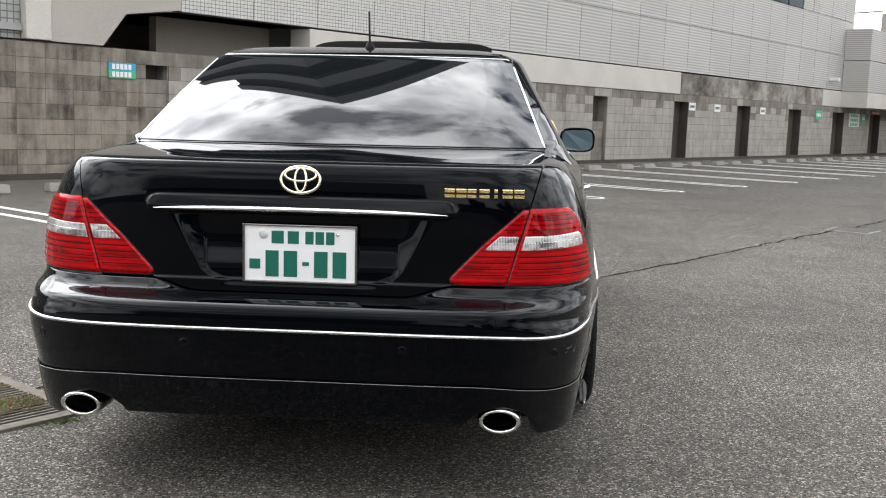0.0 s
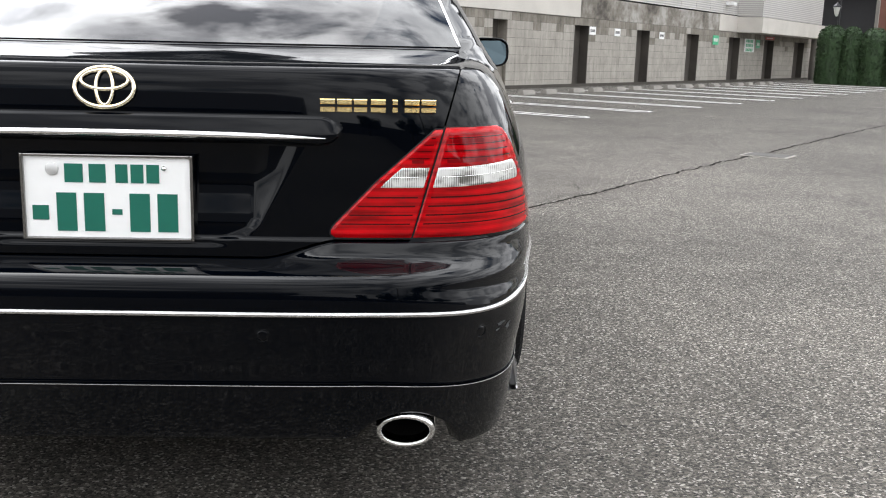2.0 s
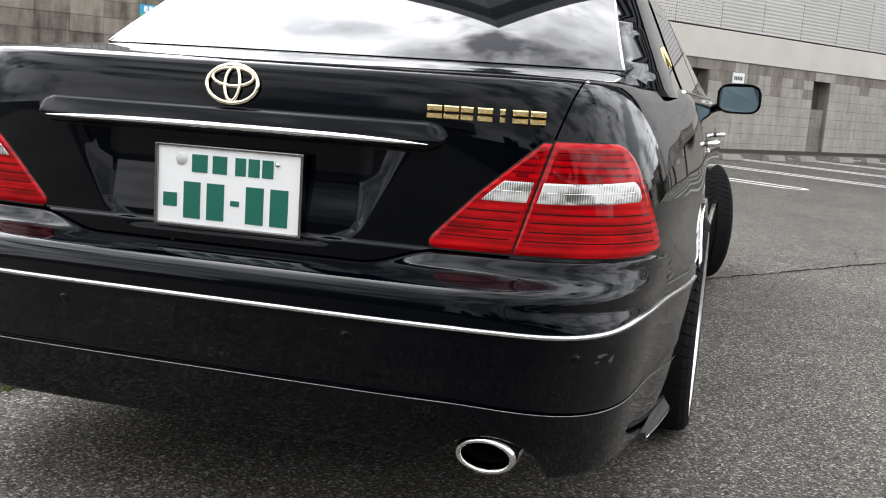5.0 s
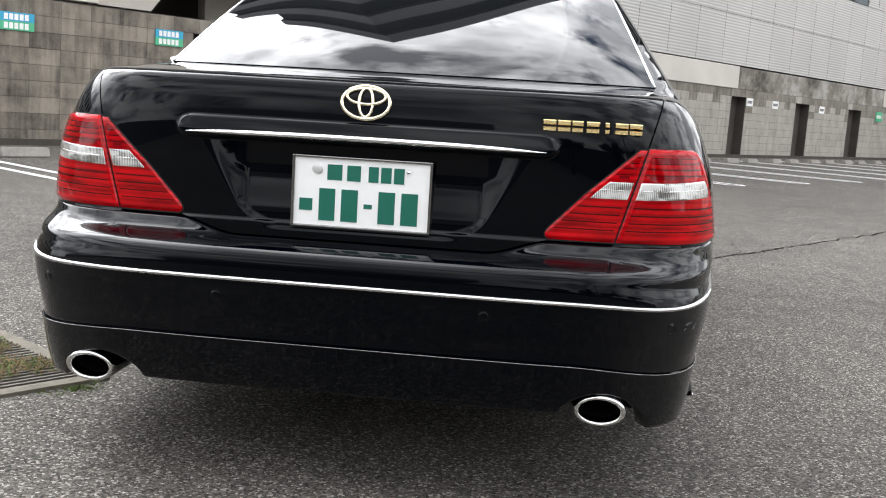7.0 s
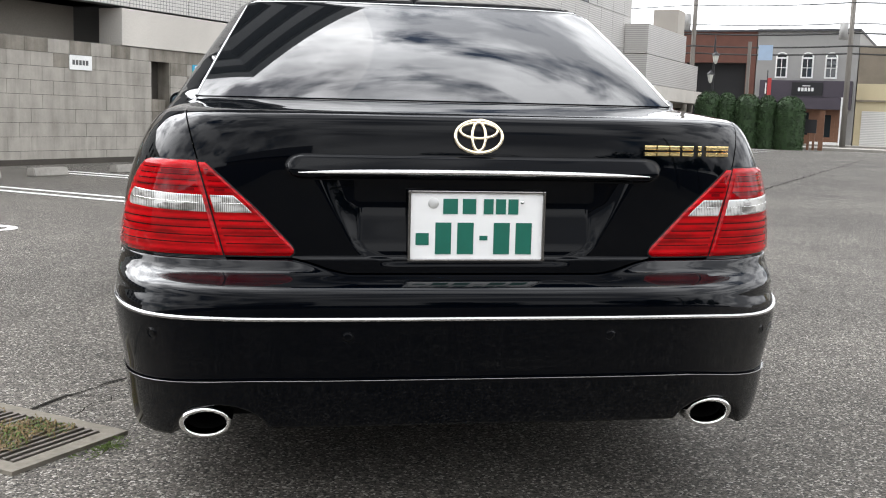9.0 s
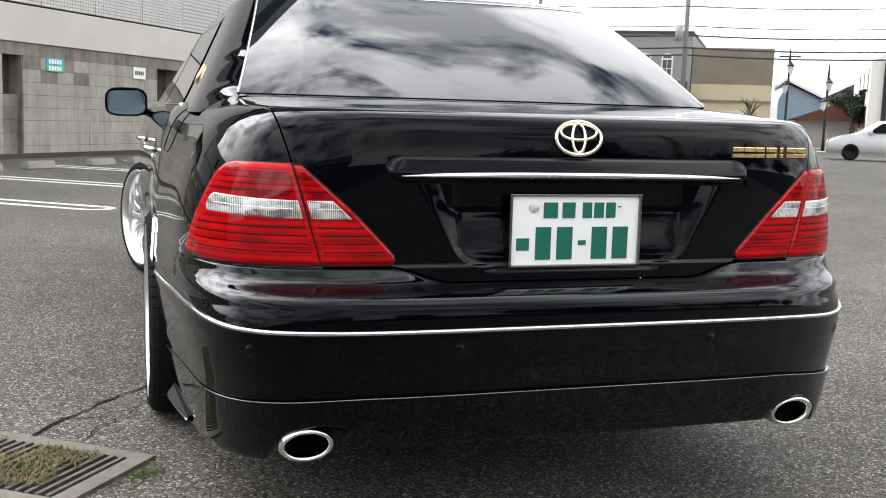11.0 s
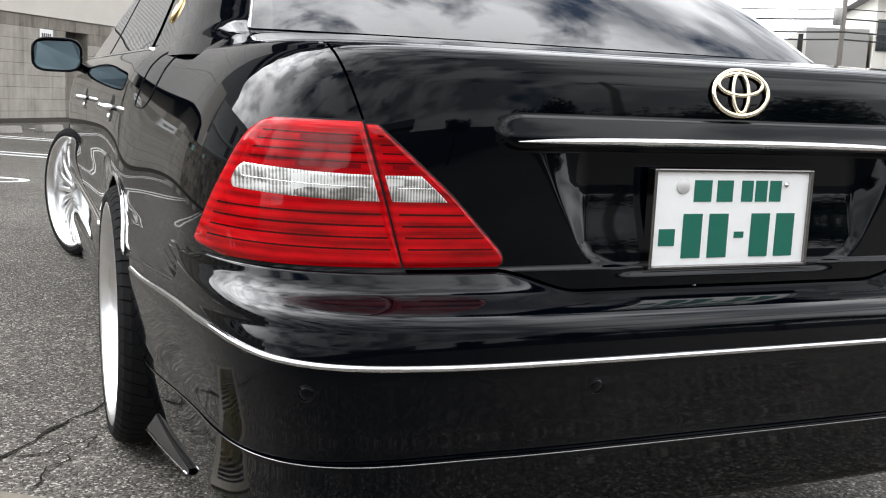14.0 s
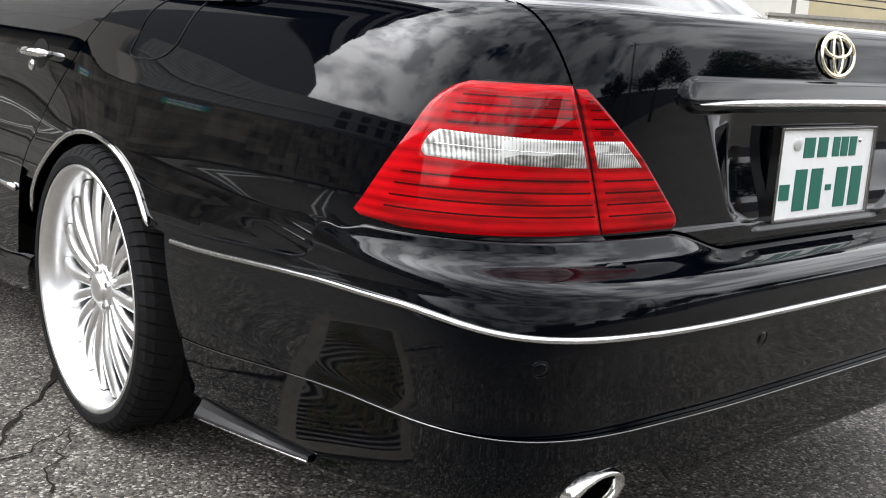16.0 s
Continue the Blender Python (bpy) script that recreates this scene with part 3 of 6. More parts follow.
thing("ground", bm, M_ASPHALT, "grey worn asphalt of the car park", "ground", kind="structure")

# The block wall: backing with recesses, blocks in front of it.
RECESS = [(7.73, 8.17), (12.0, 12.5), (16.62, 17.40), (21.45, 22.20), (26.08, 27.05), (30.65, 31.75), (35.25, 36.5), (40.0, 41.4), (44.8, 46.3), (49.7, 51.5)]
block_wall = root("wall_block", "long weathered grey concrete block wall with narrow recesses", "wall", kind="structure")
bm = bmesh.new()
edges = [-9.0] + [v for r in RECESS for v in r] + [54.0]
for a, b in zip(edges[::2], edges[1::2]):
    add_box(bm, a, b, WALL + 0.012, WALL + 0.32, 0, 1.995)
add_box(bm, -9.0, 54.0, WALL + 0.32, WALL + 0.5, 0, 1.995)
for a, b in RECESS:
    add_box(bm, a, b, WALL + 0.012, WALL + 0.32, 1.778, 1.995)
part("wall_backing", bm, M_MORTAR, block_wall)
part("footing", box(-9.0, 54.0, WALL - 0.035, WALL - 0.004, 0.0, 0.09), M_RECESS, block_wall, "dark footing along the wall")
# Linings and the far cheeks are darker than the wall's blocks.
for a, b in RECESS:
    part("recess_lining", box(a, b, WALL + 0.29, WALL + 0.318, 0, 1.777), M_RECESS, block_wall, "dark recess lining")
    if a < 9:
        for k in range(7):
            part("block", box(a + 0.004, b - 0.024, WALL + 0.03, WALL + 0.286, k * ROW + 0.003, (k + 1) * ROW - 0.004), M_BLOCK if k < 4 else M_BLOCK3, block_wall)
    elif a < 22:
        for k in range(5):
            part("block", box(a + 0.004, b - 0.024, WALL + 0.10, WALL + 0.286, k * ROW + 0.003, (k + 1) * ROW - 0.004), M_BLOCK3, block_wall)
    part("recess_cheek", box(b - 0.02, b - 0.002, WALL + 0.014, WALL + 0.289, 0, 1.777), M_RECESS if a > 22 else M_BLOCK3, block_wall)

# Upper building over the wall.
CLAD0, CLAD1, TOP = 8.4, 41.64, 9.6
building = root("parking_building", "grey building with ribbed metal cladding above a pale concrete beam", "building")
bm = bmesh.new()
add_box(bm, CLAD0 + 0.02, CLAD1 - 0.02, WALL + 0.06, WALL + 14, 2.66, TOP - 0.02)
part("core", bm, M_SEAM, building)
bm = bmesh.new()
add_box(bm, 11.25, 26.36, WALL - 0.03, WALL + 0.5, 2.0, 2.63, 0.006)
part("concrete_beam", bm, M_CONC, building, "pale painted concrete beam")
part("concrete_beam", box(38.6, CLAD1, WALL - 0.03, WALL + 0.5, 2.0, 2.63, 0.006), M_CONC, building, "pale painted concrete beam")
bm = bmesh.new()
add_box(bm, 26.36, 38.6, WALL + 0.0, WALL + 0.5, 2.0, 2.62)
part("stained_beam", bm, M_DIRTY, building, "bare concrete beam streaked with black rain stains")
rows = [2.66, 4.05, 5.42, 6.8, 8.2, TOP]
s = CLAD0
seams = []
while s < CLAD1 - 0.4:
    e = min(s + 1.53, CLAD1)
    if CLAD1 - e < 0.5:
        e = CLAD1
    seams.append((s, e))
    s = e
for a, b in seams:
    for z0, z1 in zip(rows, rows[1:]):
        if a > 32.0 and b < 37.3 and 5.3 < z0 < 5.5:
            continue
        part("cladding_panel", box(a + 0.008, b - 0.008, WALL + 0.0, WALL + 0.055, z0 + 0.008, z1 - 0.008), M_TILE2 if b < 18.0 else M_CLAD, building)
win = part("window", box(32.1, 37.0, WALL + 0.03, WALL + 0.05, 5.45, 6.78), M_PANE, building, "dark strip window")
for x in (32.1, 34.5, 36.9):
    part("window_frame", box(x, x + 0.07, WALL + 0.0, WALL + 0.028, 5.45, 6.78), M_SEAM, win)
# Upper storeys, set over the cladding: parapet bands and dark window bands.
for k in range(4):
    z0 = 9.62 + 3.5 * k
    deep = (10.5, 10.5, 9.2, 6.4)[k]
    st = 8.6 if k < 4 else 14.5 + 3.4 * (k - 4)
    if k < 7:
        part("storey_window_band", box(st + 0.15, CLAD1 - 0.2, WALL + 0.2, WALL + deep, z0, z0 + 2.0), M_DARK, building, "dark window band")
        part("storey_band", box(st, CLAD1 + 0.3, WALL - 0.1, WALL + deep + 0.2, z0 + 2.0, z0 + 3.5), M_BAND, building, "grey storey band")
# Ramp and dark void at the near end.
bm = bmesh.new()
add_prism(bm, [(6.1, 2.02), (6.96, 2.02), (7.37, 2.53), (8.39, 2.68), (8.39, 4.3), (6.1, 4.3), (6.05, 3.0)], 1, WALL - 0.02, WALL + 0.25)
part("ramp_wall", bm, M_BEIGE, building, "beige plastered ramp wall with slanted end")
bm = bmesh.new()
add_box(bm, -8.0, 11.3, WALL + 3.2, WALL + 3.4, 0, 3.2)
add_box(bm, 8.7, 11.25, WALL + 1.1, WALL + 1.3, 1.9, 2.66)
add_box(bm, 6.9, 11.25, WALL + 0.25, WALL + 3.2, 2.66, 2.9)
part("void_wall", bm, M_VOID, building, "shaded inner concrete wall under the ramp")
bm = bmesh.new()
add_box(bm, 5.7, 6.09, WALL - 0.06, WALL + 0.1, 2.03, 2.6, 0.01)
part("ramp_panel", bm, M_CONC, building, "pale framed panel at the foot of the ramp")
bm = bmesh.new()
add_box(bm, -8.0, 5.69, WALL + 0.1, WALL + 12, 2.03, 4.1)
block = part("tiled_block", bm, M_TILE, building, "small grey wall tiles")
for z0 in (2.3, 3.15):
    for k in range(6):
        part("window", box(-7.4 + 1.6 * k, -6.6 + 1.6 * k, WALL + 0.06, WALL + 0.098, z0, z0 + 0.62), M_PANE, block)
    part("ledge", box(-8.0, 5.69, WALL + 0.03, WALL + 0.098, z0 - 0.16, z0 - 0.06), M_GREYW2, block)
part("security_camera", box(39.2, 39.5, WALL - 0.35, WALL, 2.98, 3.1, 0.02), M_SIGNW, building)

annex = root("annex_building", "low grey ribbed annex beside the parking building", "building")
bm = bmesh.new()
add_box(bm, 40.75, 47.5, 10.9, 11.915, 3.87, 5.1)
add_box(bm, 41.68, 47.5, 11.915, 20.0, 3.87, 5.1)
part("upper_wall", bm, M_CLAD, annex)
bm = bmesh.new()
add_box(bm, 40.75, 50.3, 10.9, 11.915, 2.62, 3.84)
add_box(bm, 41.68, 50.3, 11.915, 20.0, 2.62, 3.84)
part("wall", bm, M_CLAD, annex)
bm = bmesh.new()
add_box(bm, 40.75, 52.0, 10.87, 11.915, 1.99, 2.6)
add_box(bm, 47.55, 52.0, 11.915, 14.0, 1.99, 2.6)
part("base_beam", bm, M_CONC, annex, "pale concrete base beam")
part("tank_housing", box(46.0, 47.3, 10.98, 12.15, 5.1, 6.22), M_BEIGE, annex, "beige rooftop tank housing")

# Parking bays: looped double lines and concrete wheel stops.


def bay_line(bm, s0, n0, n1):
    w, g = 0.08, 0.165
    for k in (-g, g):
        add_box(bm, s0 + k - w / 2, s0 + k + w / 2, n0 + g, n1, 0.0, 0.004)
    inner, outer = [], []
    for i in range(13):
        a = math.pi + math.pi * i / 12
        inner.append((s0 + (g - w / 2) * math.cos(a), n0 + g + (g - w / 2) * math.sin(a), 0.004))
        outer.append((s0 + (g + w / 2) * math.cos(a), n0 + g + (g + w / 2) * math.sin(a), 0.004))
    add_grid(bm, [inner, outer])


for k in range(-3, 16):
    line = bmesh.new()
    bay_line(line, 3.31 + 2.62 * k, 5.53, 10.7)
    thing("bay_line", line, M_LINE, "white looped parking bay line on asphalt", "line", "parking bay lines", "structure")


def wheel_stop():
    bm = bmesh.new()
    add_prism(bm, [(-0.09, 0.004), (0.09, 0.004), (0.06, 0.115), (-0.06, 0.115)], 0, -0.3, 0.3)
    bmesh.ops.bevel(bm, geom=list(bm.edges), offset=0.012, segments=2, affect="EDGES")
    return thing("wheel_stop", bm, M_STOP, "worn grey concrete wheel stop in a parking bay", "wheel stop", "wheel stops")


first = wheel_stop()
for k in range(-3, 14):
    for o in (0.75, 1.87):
        m = STREET @ pose(3.31 + 2.62 * k + o, 9.95, 0, 0, 0, random.uniform(-2.5, 2.5))
        if k == -3 and o == 0.75:
            first.matrix_world = m
        else:
            copy_thing(first, m)

# Asphalt joint, catch basin with its grating, cover plate.
bm = bmesh.new()
rng = random.Random(4)
lo, hi = [], []
s = -7.0
off = 0.0
while s < 34:
    off = 0.75 * off + rng.uniform(-0.02, 0.02)
    w = rng.uniform(0.003, 0.012) * lerp(0.8, 2.0, min(max((s - 2.0) / 8.0, 0.0), 1.0))
    lo.append((s, 1.62 + off - w, 0.004))
    hi.append((s, 1.62 + off + w, 0.004))
    s += rng.uniform(0.03, 0.09)
add_grid(bm, [lo, hi])
thing("asphalt_crack", bm, M_CRACK, "dark open joint crack in the asphalt", "crack", kind="structure")

# Side cracks and worn gravelly edges along the joint.
rng = random.Random(9)
for s0, n0, ang, ln in ((0.25, 1.60, -0.45, 0.55), (-0.5, 1.63, 0.8, 0.5), (1.1, 1.58, -0.6, 0.45), (0.1, 1.46, 0.15, 0.5), (5.6, 1.62, 0.6, 0.9)):
    bm = bmesh.new()
    lo, hi = [], []
    off = 0.0
    for t in np.linspace(0, 1, 18):
        off = 0.7 * off + rng.uniform(-0.018, 0.018)
        w = 0.0032 * (1 - 0.8 * t) * rng.uniform(0.5, 1.5)
        x, y = s0 + t * ln * math.cos(ang) - off * math.sin(ang), n0 + t * ln * math.sin(ang) + off * math.cos(ang)
        lo.append((x + w * math.sin(ang), y - w * math.cos(ang), 0.0043))
        hi.append((x - w * math.sin(ang), y + w * math.cos(ang), 0.0043))
    add_grid(bm, [lo, hi])
    thing("asphalt_crack", bm, M_CRACK, "fine dark side crack in the asphalt", "crack", kind="structure")

basin = root("drain_basin", "concrete drain basin with a steel grating full of weeds", "drain")
bm = bmesh.new()
S0, S1, N0, N1 = -0.40, 0.035, 1.17, 1.95
for x0, x1, y0, y1 in ((S0, S1, N0, N0 + 0.055), (S0, S1, N1 - 0.055, N1), (S1 - 0.055, S1, N0 + 0.055, N1 - 0.055), (S0, S0 + 0.055, N0 + 0.055, N1 - 0.055)):
    add_box(bm, x0, x1, y0, y1, 0.0, 0.012)
part("basin_rim", bm, M_OLDRIM, basin, "worn concrete rim")
part("basin_bed", box(S0 + 0.05, S1 - 0.05, N0 + 0.05, N1 - 0.05, 0.0, 0.0042), M_CRACK, basin)
y = N0 + 0.062
while y < N1 - 0.07:
    part("grating_bar", box(S0 + 0.056, S1 - 0.056, y, y + 0.012, 0.0042, 0.016), M_STEEL, basin)
    y += 0.031
bm = bmesh.new()
rng = random.Random(7)
for k in range(2800):
    a, q = rng.uniform(S0 + 0.07, S1 - 0.09), rng.uniform(N0 + 0.12, N1 - 0.1)
    if noise.noise((a * 7, q * 7, 2.0)) < -0.05:
        continue
    h, t, ln = rng.uniform(0.006, 0.032), rng.uniform(0, 6.28), rng.uniform(0.004, 0.017)
    c, sn = math.cos(t) * ln, math.sin(t) * ln
    vs = [bm.verts.new(p) for p in ((a - c, q - sn, 0.012 + h * 0.6), (a + sn * 0.16, q - c * 0.16, 0.012 + h), (a + c, q + sn, 0.012 + h * 0.4), (a - sn * 0.16, q + c * 0.16, 0.012 + h * 0.9))]
    bm.faces.new(vs).material_index = 1 if rng.random() < 0.3 else 0
thing("drain_weeds", bm, (M_WEED, M_MOSS), "dry brown and green weeds in the grating", "weeds", kind="stuff")
bm = bmesh.new()
for k in range(230):
    r = abs(rng.gauss(0, 0.05))
    t = rng.uniform(0, 6.28)
    a, q = -0.10 + r * math.cos(t) * 1.3, 1.125 + r * math.sin(t) * 0.6
    if q > 1.165:
        continue
    h, ln = rng.uniform(0.004, 0.016), rng.uniform(0.004, 0.014)
    c, sn = math.cos(t * 3) * ln, math.sin(t * 3) * ln
    bm.faces.new([bm.verts.new(p) for p in ((a - c, q - sn, 0.003), (a + c * 0.3, q + sn * 0.3, h), (a + c, q + sn, 0.004 + h * 0.5))])
thing("moss_patch", bm, M_MOSS, "bright green moss and grass beside the drain", "moss", kind="stuff")
cover = root("cover_plate", "small rectangular steel cover set in the asphalt", "cover")
part("cover_frame", box(9.7, 10.15, 1.25, 1.75, 0.0, 0.008), M_STOP, cover)
part("cover_lid", box(9.735, 10.115, 1.285, 1.715, 0.008, 0.011), M_LID, cover, "dark worn lid")

# Notices on the wall.
def notice(s0, s1, z0, z1, mats, label, group, bars=2, bar_mat=None):
    r = root("wall_sign", label, "sign", group)
    n = len(mats)
    for k, mt in enumerate(mats):
        part("sign_panel", box(s0, s1, WALL - 0.022, WALL - 0.004, lerp(z0, z1, 1 - (k + 1) / n), lerp(z0, z1, 1 - k / n)), mt, r)
    for k in range(bars):
        zc = lerp(z1, z0, (k + 0.5) / bars)
        h = (z1 - z0) * 0.17 / max(1, bars / 2)
        x = s0 + 0.12 * (s1 - s0)
        while x < s1 - 0.2 * (s1 - s0):
            part("sign_bar", box(x, x + 0.11 * (s1 - s0), WALL - 0.025, WALL - 0.0222, zc - h, zc + h), bar_mat or M_SEAM, r)
            x += 0.15 * (s1 - s0)
    return r


for s0 in (7.05, 13.09, 4.68):
    notice(s0, s0 + 0.48, 1.54, 1.775, (M_SIGNB, M_SIGNG), "blue and green customer parking sign on block wall", "parking signs", 2, M_SIGNW)
for s0 in (10.08, 15.72, 27.05, 28.85, 32.55, 18.2):
    w = 0.48 if s0 == 10.08 else 0.42
    notice(s0, s0 + w, 1.53, 1.765, (M_SIGNW,), "small white notice on block wall", "white notices", 1, M_SEAM)
notice(38.0, 38.65, 1.45, 1.8, (M_SIGNG,), "small green notice on block wall", "green notices", 1, M_SIGNW)
notice(42.0, 43.3, 1.22, 1.77, (M_SIGNW,), "white notice board with faint lines", "notice boards", 3, M_SIGNG)
notice(43.6, 44.1, 1.4, 1.75, (M_SIGNG,), "small green notice on block wall", "green notices", 1, M_SIGNW)
notice(44.9, 46.2, 1.80, 1.92, (M_SIGNR,), "narrow red sign over a recess", "red signs", 1, M_SIGNW)

# ---- the street beyond the car park ----
thing("pavement", box(46.0, 49.0, -80, 9.5, 0.0, 0.12), M_STOP, "pale concrete pavement along the street", "pavement", kind="structure")
thing("far_pavement", box(54.5, 57.0, -80, 60, 0.0, 0.12), M_STOP, "pale concrete pavement before the shops", "pavement", kind="structure")


def hedge_column(m, w, h, seed):
    """A clipped round-topped shrub of many small leaves on a hidden trunk."""
    r = random.Random(seed)
    ob = root("hedge_shrub", "dark green clipped shrub with a rounded top", "shrub", "clipped shrubs")
    bm = bmesh.new()
    for k in range(2600):
        t, u = r.uniform(0, 2 * math.pi), r.random()
        z = 0.05 + u * (h - 0.05)
        k2 = 1.0 if z < h * 0.72 else math.sqrt(max(0.02, 1 - ((z - h * 0.72) / (h * 0.29)) ** 2))
        rad = k2 * (0.92 + 0.12 * r.random()) * (0.9 + 0.08 * noise.noise((t * 2, z * 2, seed)))
        x, y = 44.6 + 0.6 * rad * math.cos(t), m + 0.5 * w * rad * math.sin(t)
        d = Vector((r.uniform(-1, 1), r.uniform(-1, 1), r.uniform(-1, 1))).normalized() * 0.05
        e = d.cross(Vector((r.uniform(-1, 1), r.uniform(-1, 1), 0.3))).normalized() * 0.03
        c = Vector((x, y, z))
        bm.faces.new([bm.verts.new(c - d), bm.verts.new(c + e), bm.verts.new(c + d), bm.verts.new(c - e)])
    rows = []
    for z in np.linspace(0.0, h * 0.97, 12):
        k2 = 1.0 if z < h * 0.72 else math.sqrt(max(0.03, 1 - ((z - h * 0.72) / (h * 0.29)) ** 2))
        rows.append([(44.6 + 0.52 * k2 * math.cos(t), m + 0.44 * w * k2 * math.sin(t), z) for t in (2 * math.pi * q / 16 for q in range(16))])
    vr = add_grid(bm, rows, True)
    bm.faces.new(vr[-1])
    part("leaves", bm, M_HEDGE, ob)
    return ob


for i, (m, w, h) in enumerate(((5.5, 1.15, 2.30), (6.45, 0.75, 2.33), (7.3, 1.1, 2.36), (8.2, 0.8, 2.40), (9.0, 1.1, 2.45))):
    hedge_column(m, w * 1.22, h, i + 3)


def windows(ob, s, ms, w, z0, z1, arch=False):
    for m in ms:
        fr = part("window", box(s - 0.05, s, m - w / 2 - 0.06, m + w / 2 + 0.06, z0 - 0.06, z1 + 0.06), M_SIGNW if arch else M_IRON, ob)
        for k in (0, 1):
            for q in (0, 1):
                a, b = m - w / 2 + k * w / 2 + 0.02, m - w / 2 + (k + 1) * w / 2 - 0.02
                c, e = lerp(z0, z1, q / 2) + 0.02, lerp(z0, z1, (q + 1) / 2) - 0.02
                part("pane", box(s - 0.058, s - 0.05, a, b, c, e), M_PANE, fr)
        if arch:
            bm = bmesh.new()
            add_prism(bm, [(m + (w / 2 + 0.06) * math.cos(t), z1 + 0.06 + 0.28 * math.sin(t)) for t in np.linspace(0, math.pi, 14)], 0, s - 0.05, s)
            part("arch_frame", bm, M_SIGNW, fr)
            bm = bmesh.new()
            add_prism(bm, [(m + (w / 2 - 0.02) * math.cos(t), z1 + 0.07 + 0.2 * math.sin(t)) for t in np.linspace(0, math.pi, 14)], 0, s - 0.058, s - 0.05)
            part("arch_light", bm, M_PANE, fr)


brick = root("brick_shop", "red brick shop with a dark open front", "shop building")
part("wall", box(57, 70, 9.25, 13.7, 4.45, 6.15), M_BRICK, brick, "red brick upper wall")
part("side_wall", box(57, 70, 9.25, 9.75, 0, 4.45), M_BRICK, brick)
part("side_wall", box(57, 70, 13.2, 13.7, 0, 4.45), M_BRICK, brick)
part("dark_front", box(57.6, 69, 9.75, 13.2, 0, 4.45), M_IRON, brick, "dark recessed shop front")
part("parapet", box(56.9, 70, 9.25, 13.7, 6.15, 6.25), M_ROOFT, brick)

shop = root("grey_shop", "grey rendered two-storey shop with three arched windows", "shop building")
part("wall", box(57, 70, 3.95, 9.2, 0, 6.15), M_GREYWALL, shop)
part("roof_edge", box(56.85, 70, 3.9, 9.25, 6.15, 6.27), M_ROOFT, shop)
windows(shop, 57, (7.85, 6.5, 5.28), 0.52, 3.7, 4.7, True)
fascia = part("fascia", box(56.45, 57, 4.1, 8.85, 2.62, 3.5), M_AWN, shop, "dark purple shop fascia")
part("fascia_board", box(56.42, 56.45, 5.55, 7.15, 2.7, 3.4), M_IRON, fascia)
for k in range(5):
    part("fascia_bar", box(56.40, 56.42, 6.02 + 0.17 * k, 6.14 + 0.17 * k, 2.93, 3.12), M_SIGNW, fascia)
part("fascia_bar", box(56.40, 56.42, 6.2, 6.6, 3.19, 3.24), M_SIGNW, fascia)
part("fascia_bar", box(56.40, 56.42, 8.35, 8.55, 2.75, 3.35), M_SIGNW, fascia)
part("fascia_bar", box(56.40, 56.42, 4.25, 4.45, 2.75, 3.35), M_SIGNW, fascia)
part("awning", box(56.2, 57, 4.1, 8.85, 1.98, 2.6), M_AWN, shop)
part("shop_front", box(56.8, 57, 4.3, 8.8, 0.1, 1.98), M_WOOD, shop, "brown wooden shop front")
part("shop_window", box(56.78, 56.8, 6.2, 7.6, 0.6, 1.8), M_PANE, shop)
door = part("shop_door", box(56.76, 56.8, 4.85, 5.75, 0.12, 1.85), M_WOOD, shop)
part("door_pane", box(56.75, 56.76, 5.05, 5.55, 0.5, 1.7), M_PANE, door)
part("door_step", box(56.2, 56.8, 4.6, 6.0, 0.12, 0.24), M_SIGNW, shop)

cream = root("cream_garage", "cream walled building with a weathered taupe upper wall", "building")
part("wall", box(57, 72, -0.43, 3.9, 0, 3.4), M_CREAM, cream)
part("upper_wall", box(57, 72, -0.43, 3.9, 3.4, 5.4), M_TAUPE, cream, "stained taupe upper wall")
part("ledge", box(56.9, 57, -0.43, 3.9, 2.45, 2.55), M_TAUPE, cream)
part("roller_shutter", box(56.93, 57, 0.6, 3.55, 0.1, 1.95), M_SHUT, cream, "white ribbed roller shutter")

blue = root("blue_house", "pale blue house with a gabled roof", "house")
bm = bmesh.new()
add_prism(bm, [(-3.5, 0), (-0.9, 0), (-0.9, 3.0), (-1.4, 4.1), (-3.6, 3.1)], 0, 70, 76)
part("wall", bm, M_BLUEW, blue)
bm = bmesh.new()
add_prism(bm, [(-0.6, 3.75), (-1.4, 4.25), (-4.0, 3.0), (-4.0, 3.15), (-1.4, 4.4), (-0.6, 3.9)], 0, 69.6, 76.4)
part("roof", bm, M_SIGNW, blue)
low = root("low_house", "low house with a red-brown roof", "house")
part("wall", box(63, 68, -6.2, -2.0, 0, 1.75), M_CONC, low)
bm = bmesh.new()
add_prism(bm, [(-1.6, 1.7), (-6.6, 1.7), (-4.1, 2.65)], 0, 62.5, 68.5)
part("roof", bm, M_REDROOF, low, "weathered red-brown roof")
back = root("far_house", "distant ochre house with dark roof", "house")
part("wall", box(80, 88, -9.0, -4.5, 0, 3.6), M_CREAM, back)
bm = bmesh.new()
add_prism(bm, [(-4.1, 3.5), (-9.4, 3.5), (-6.8, 4.9)], 0, 79.5, 88.5)
part("roof", bm, M_ROOFT, back)

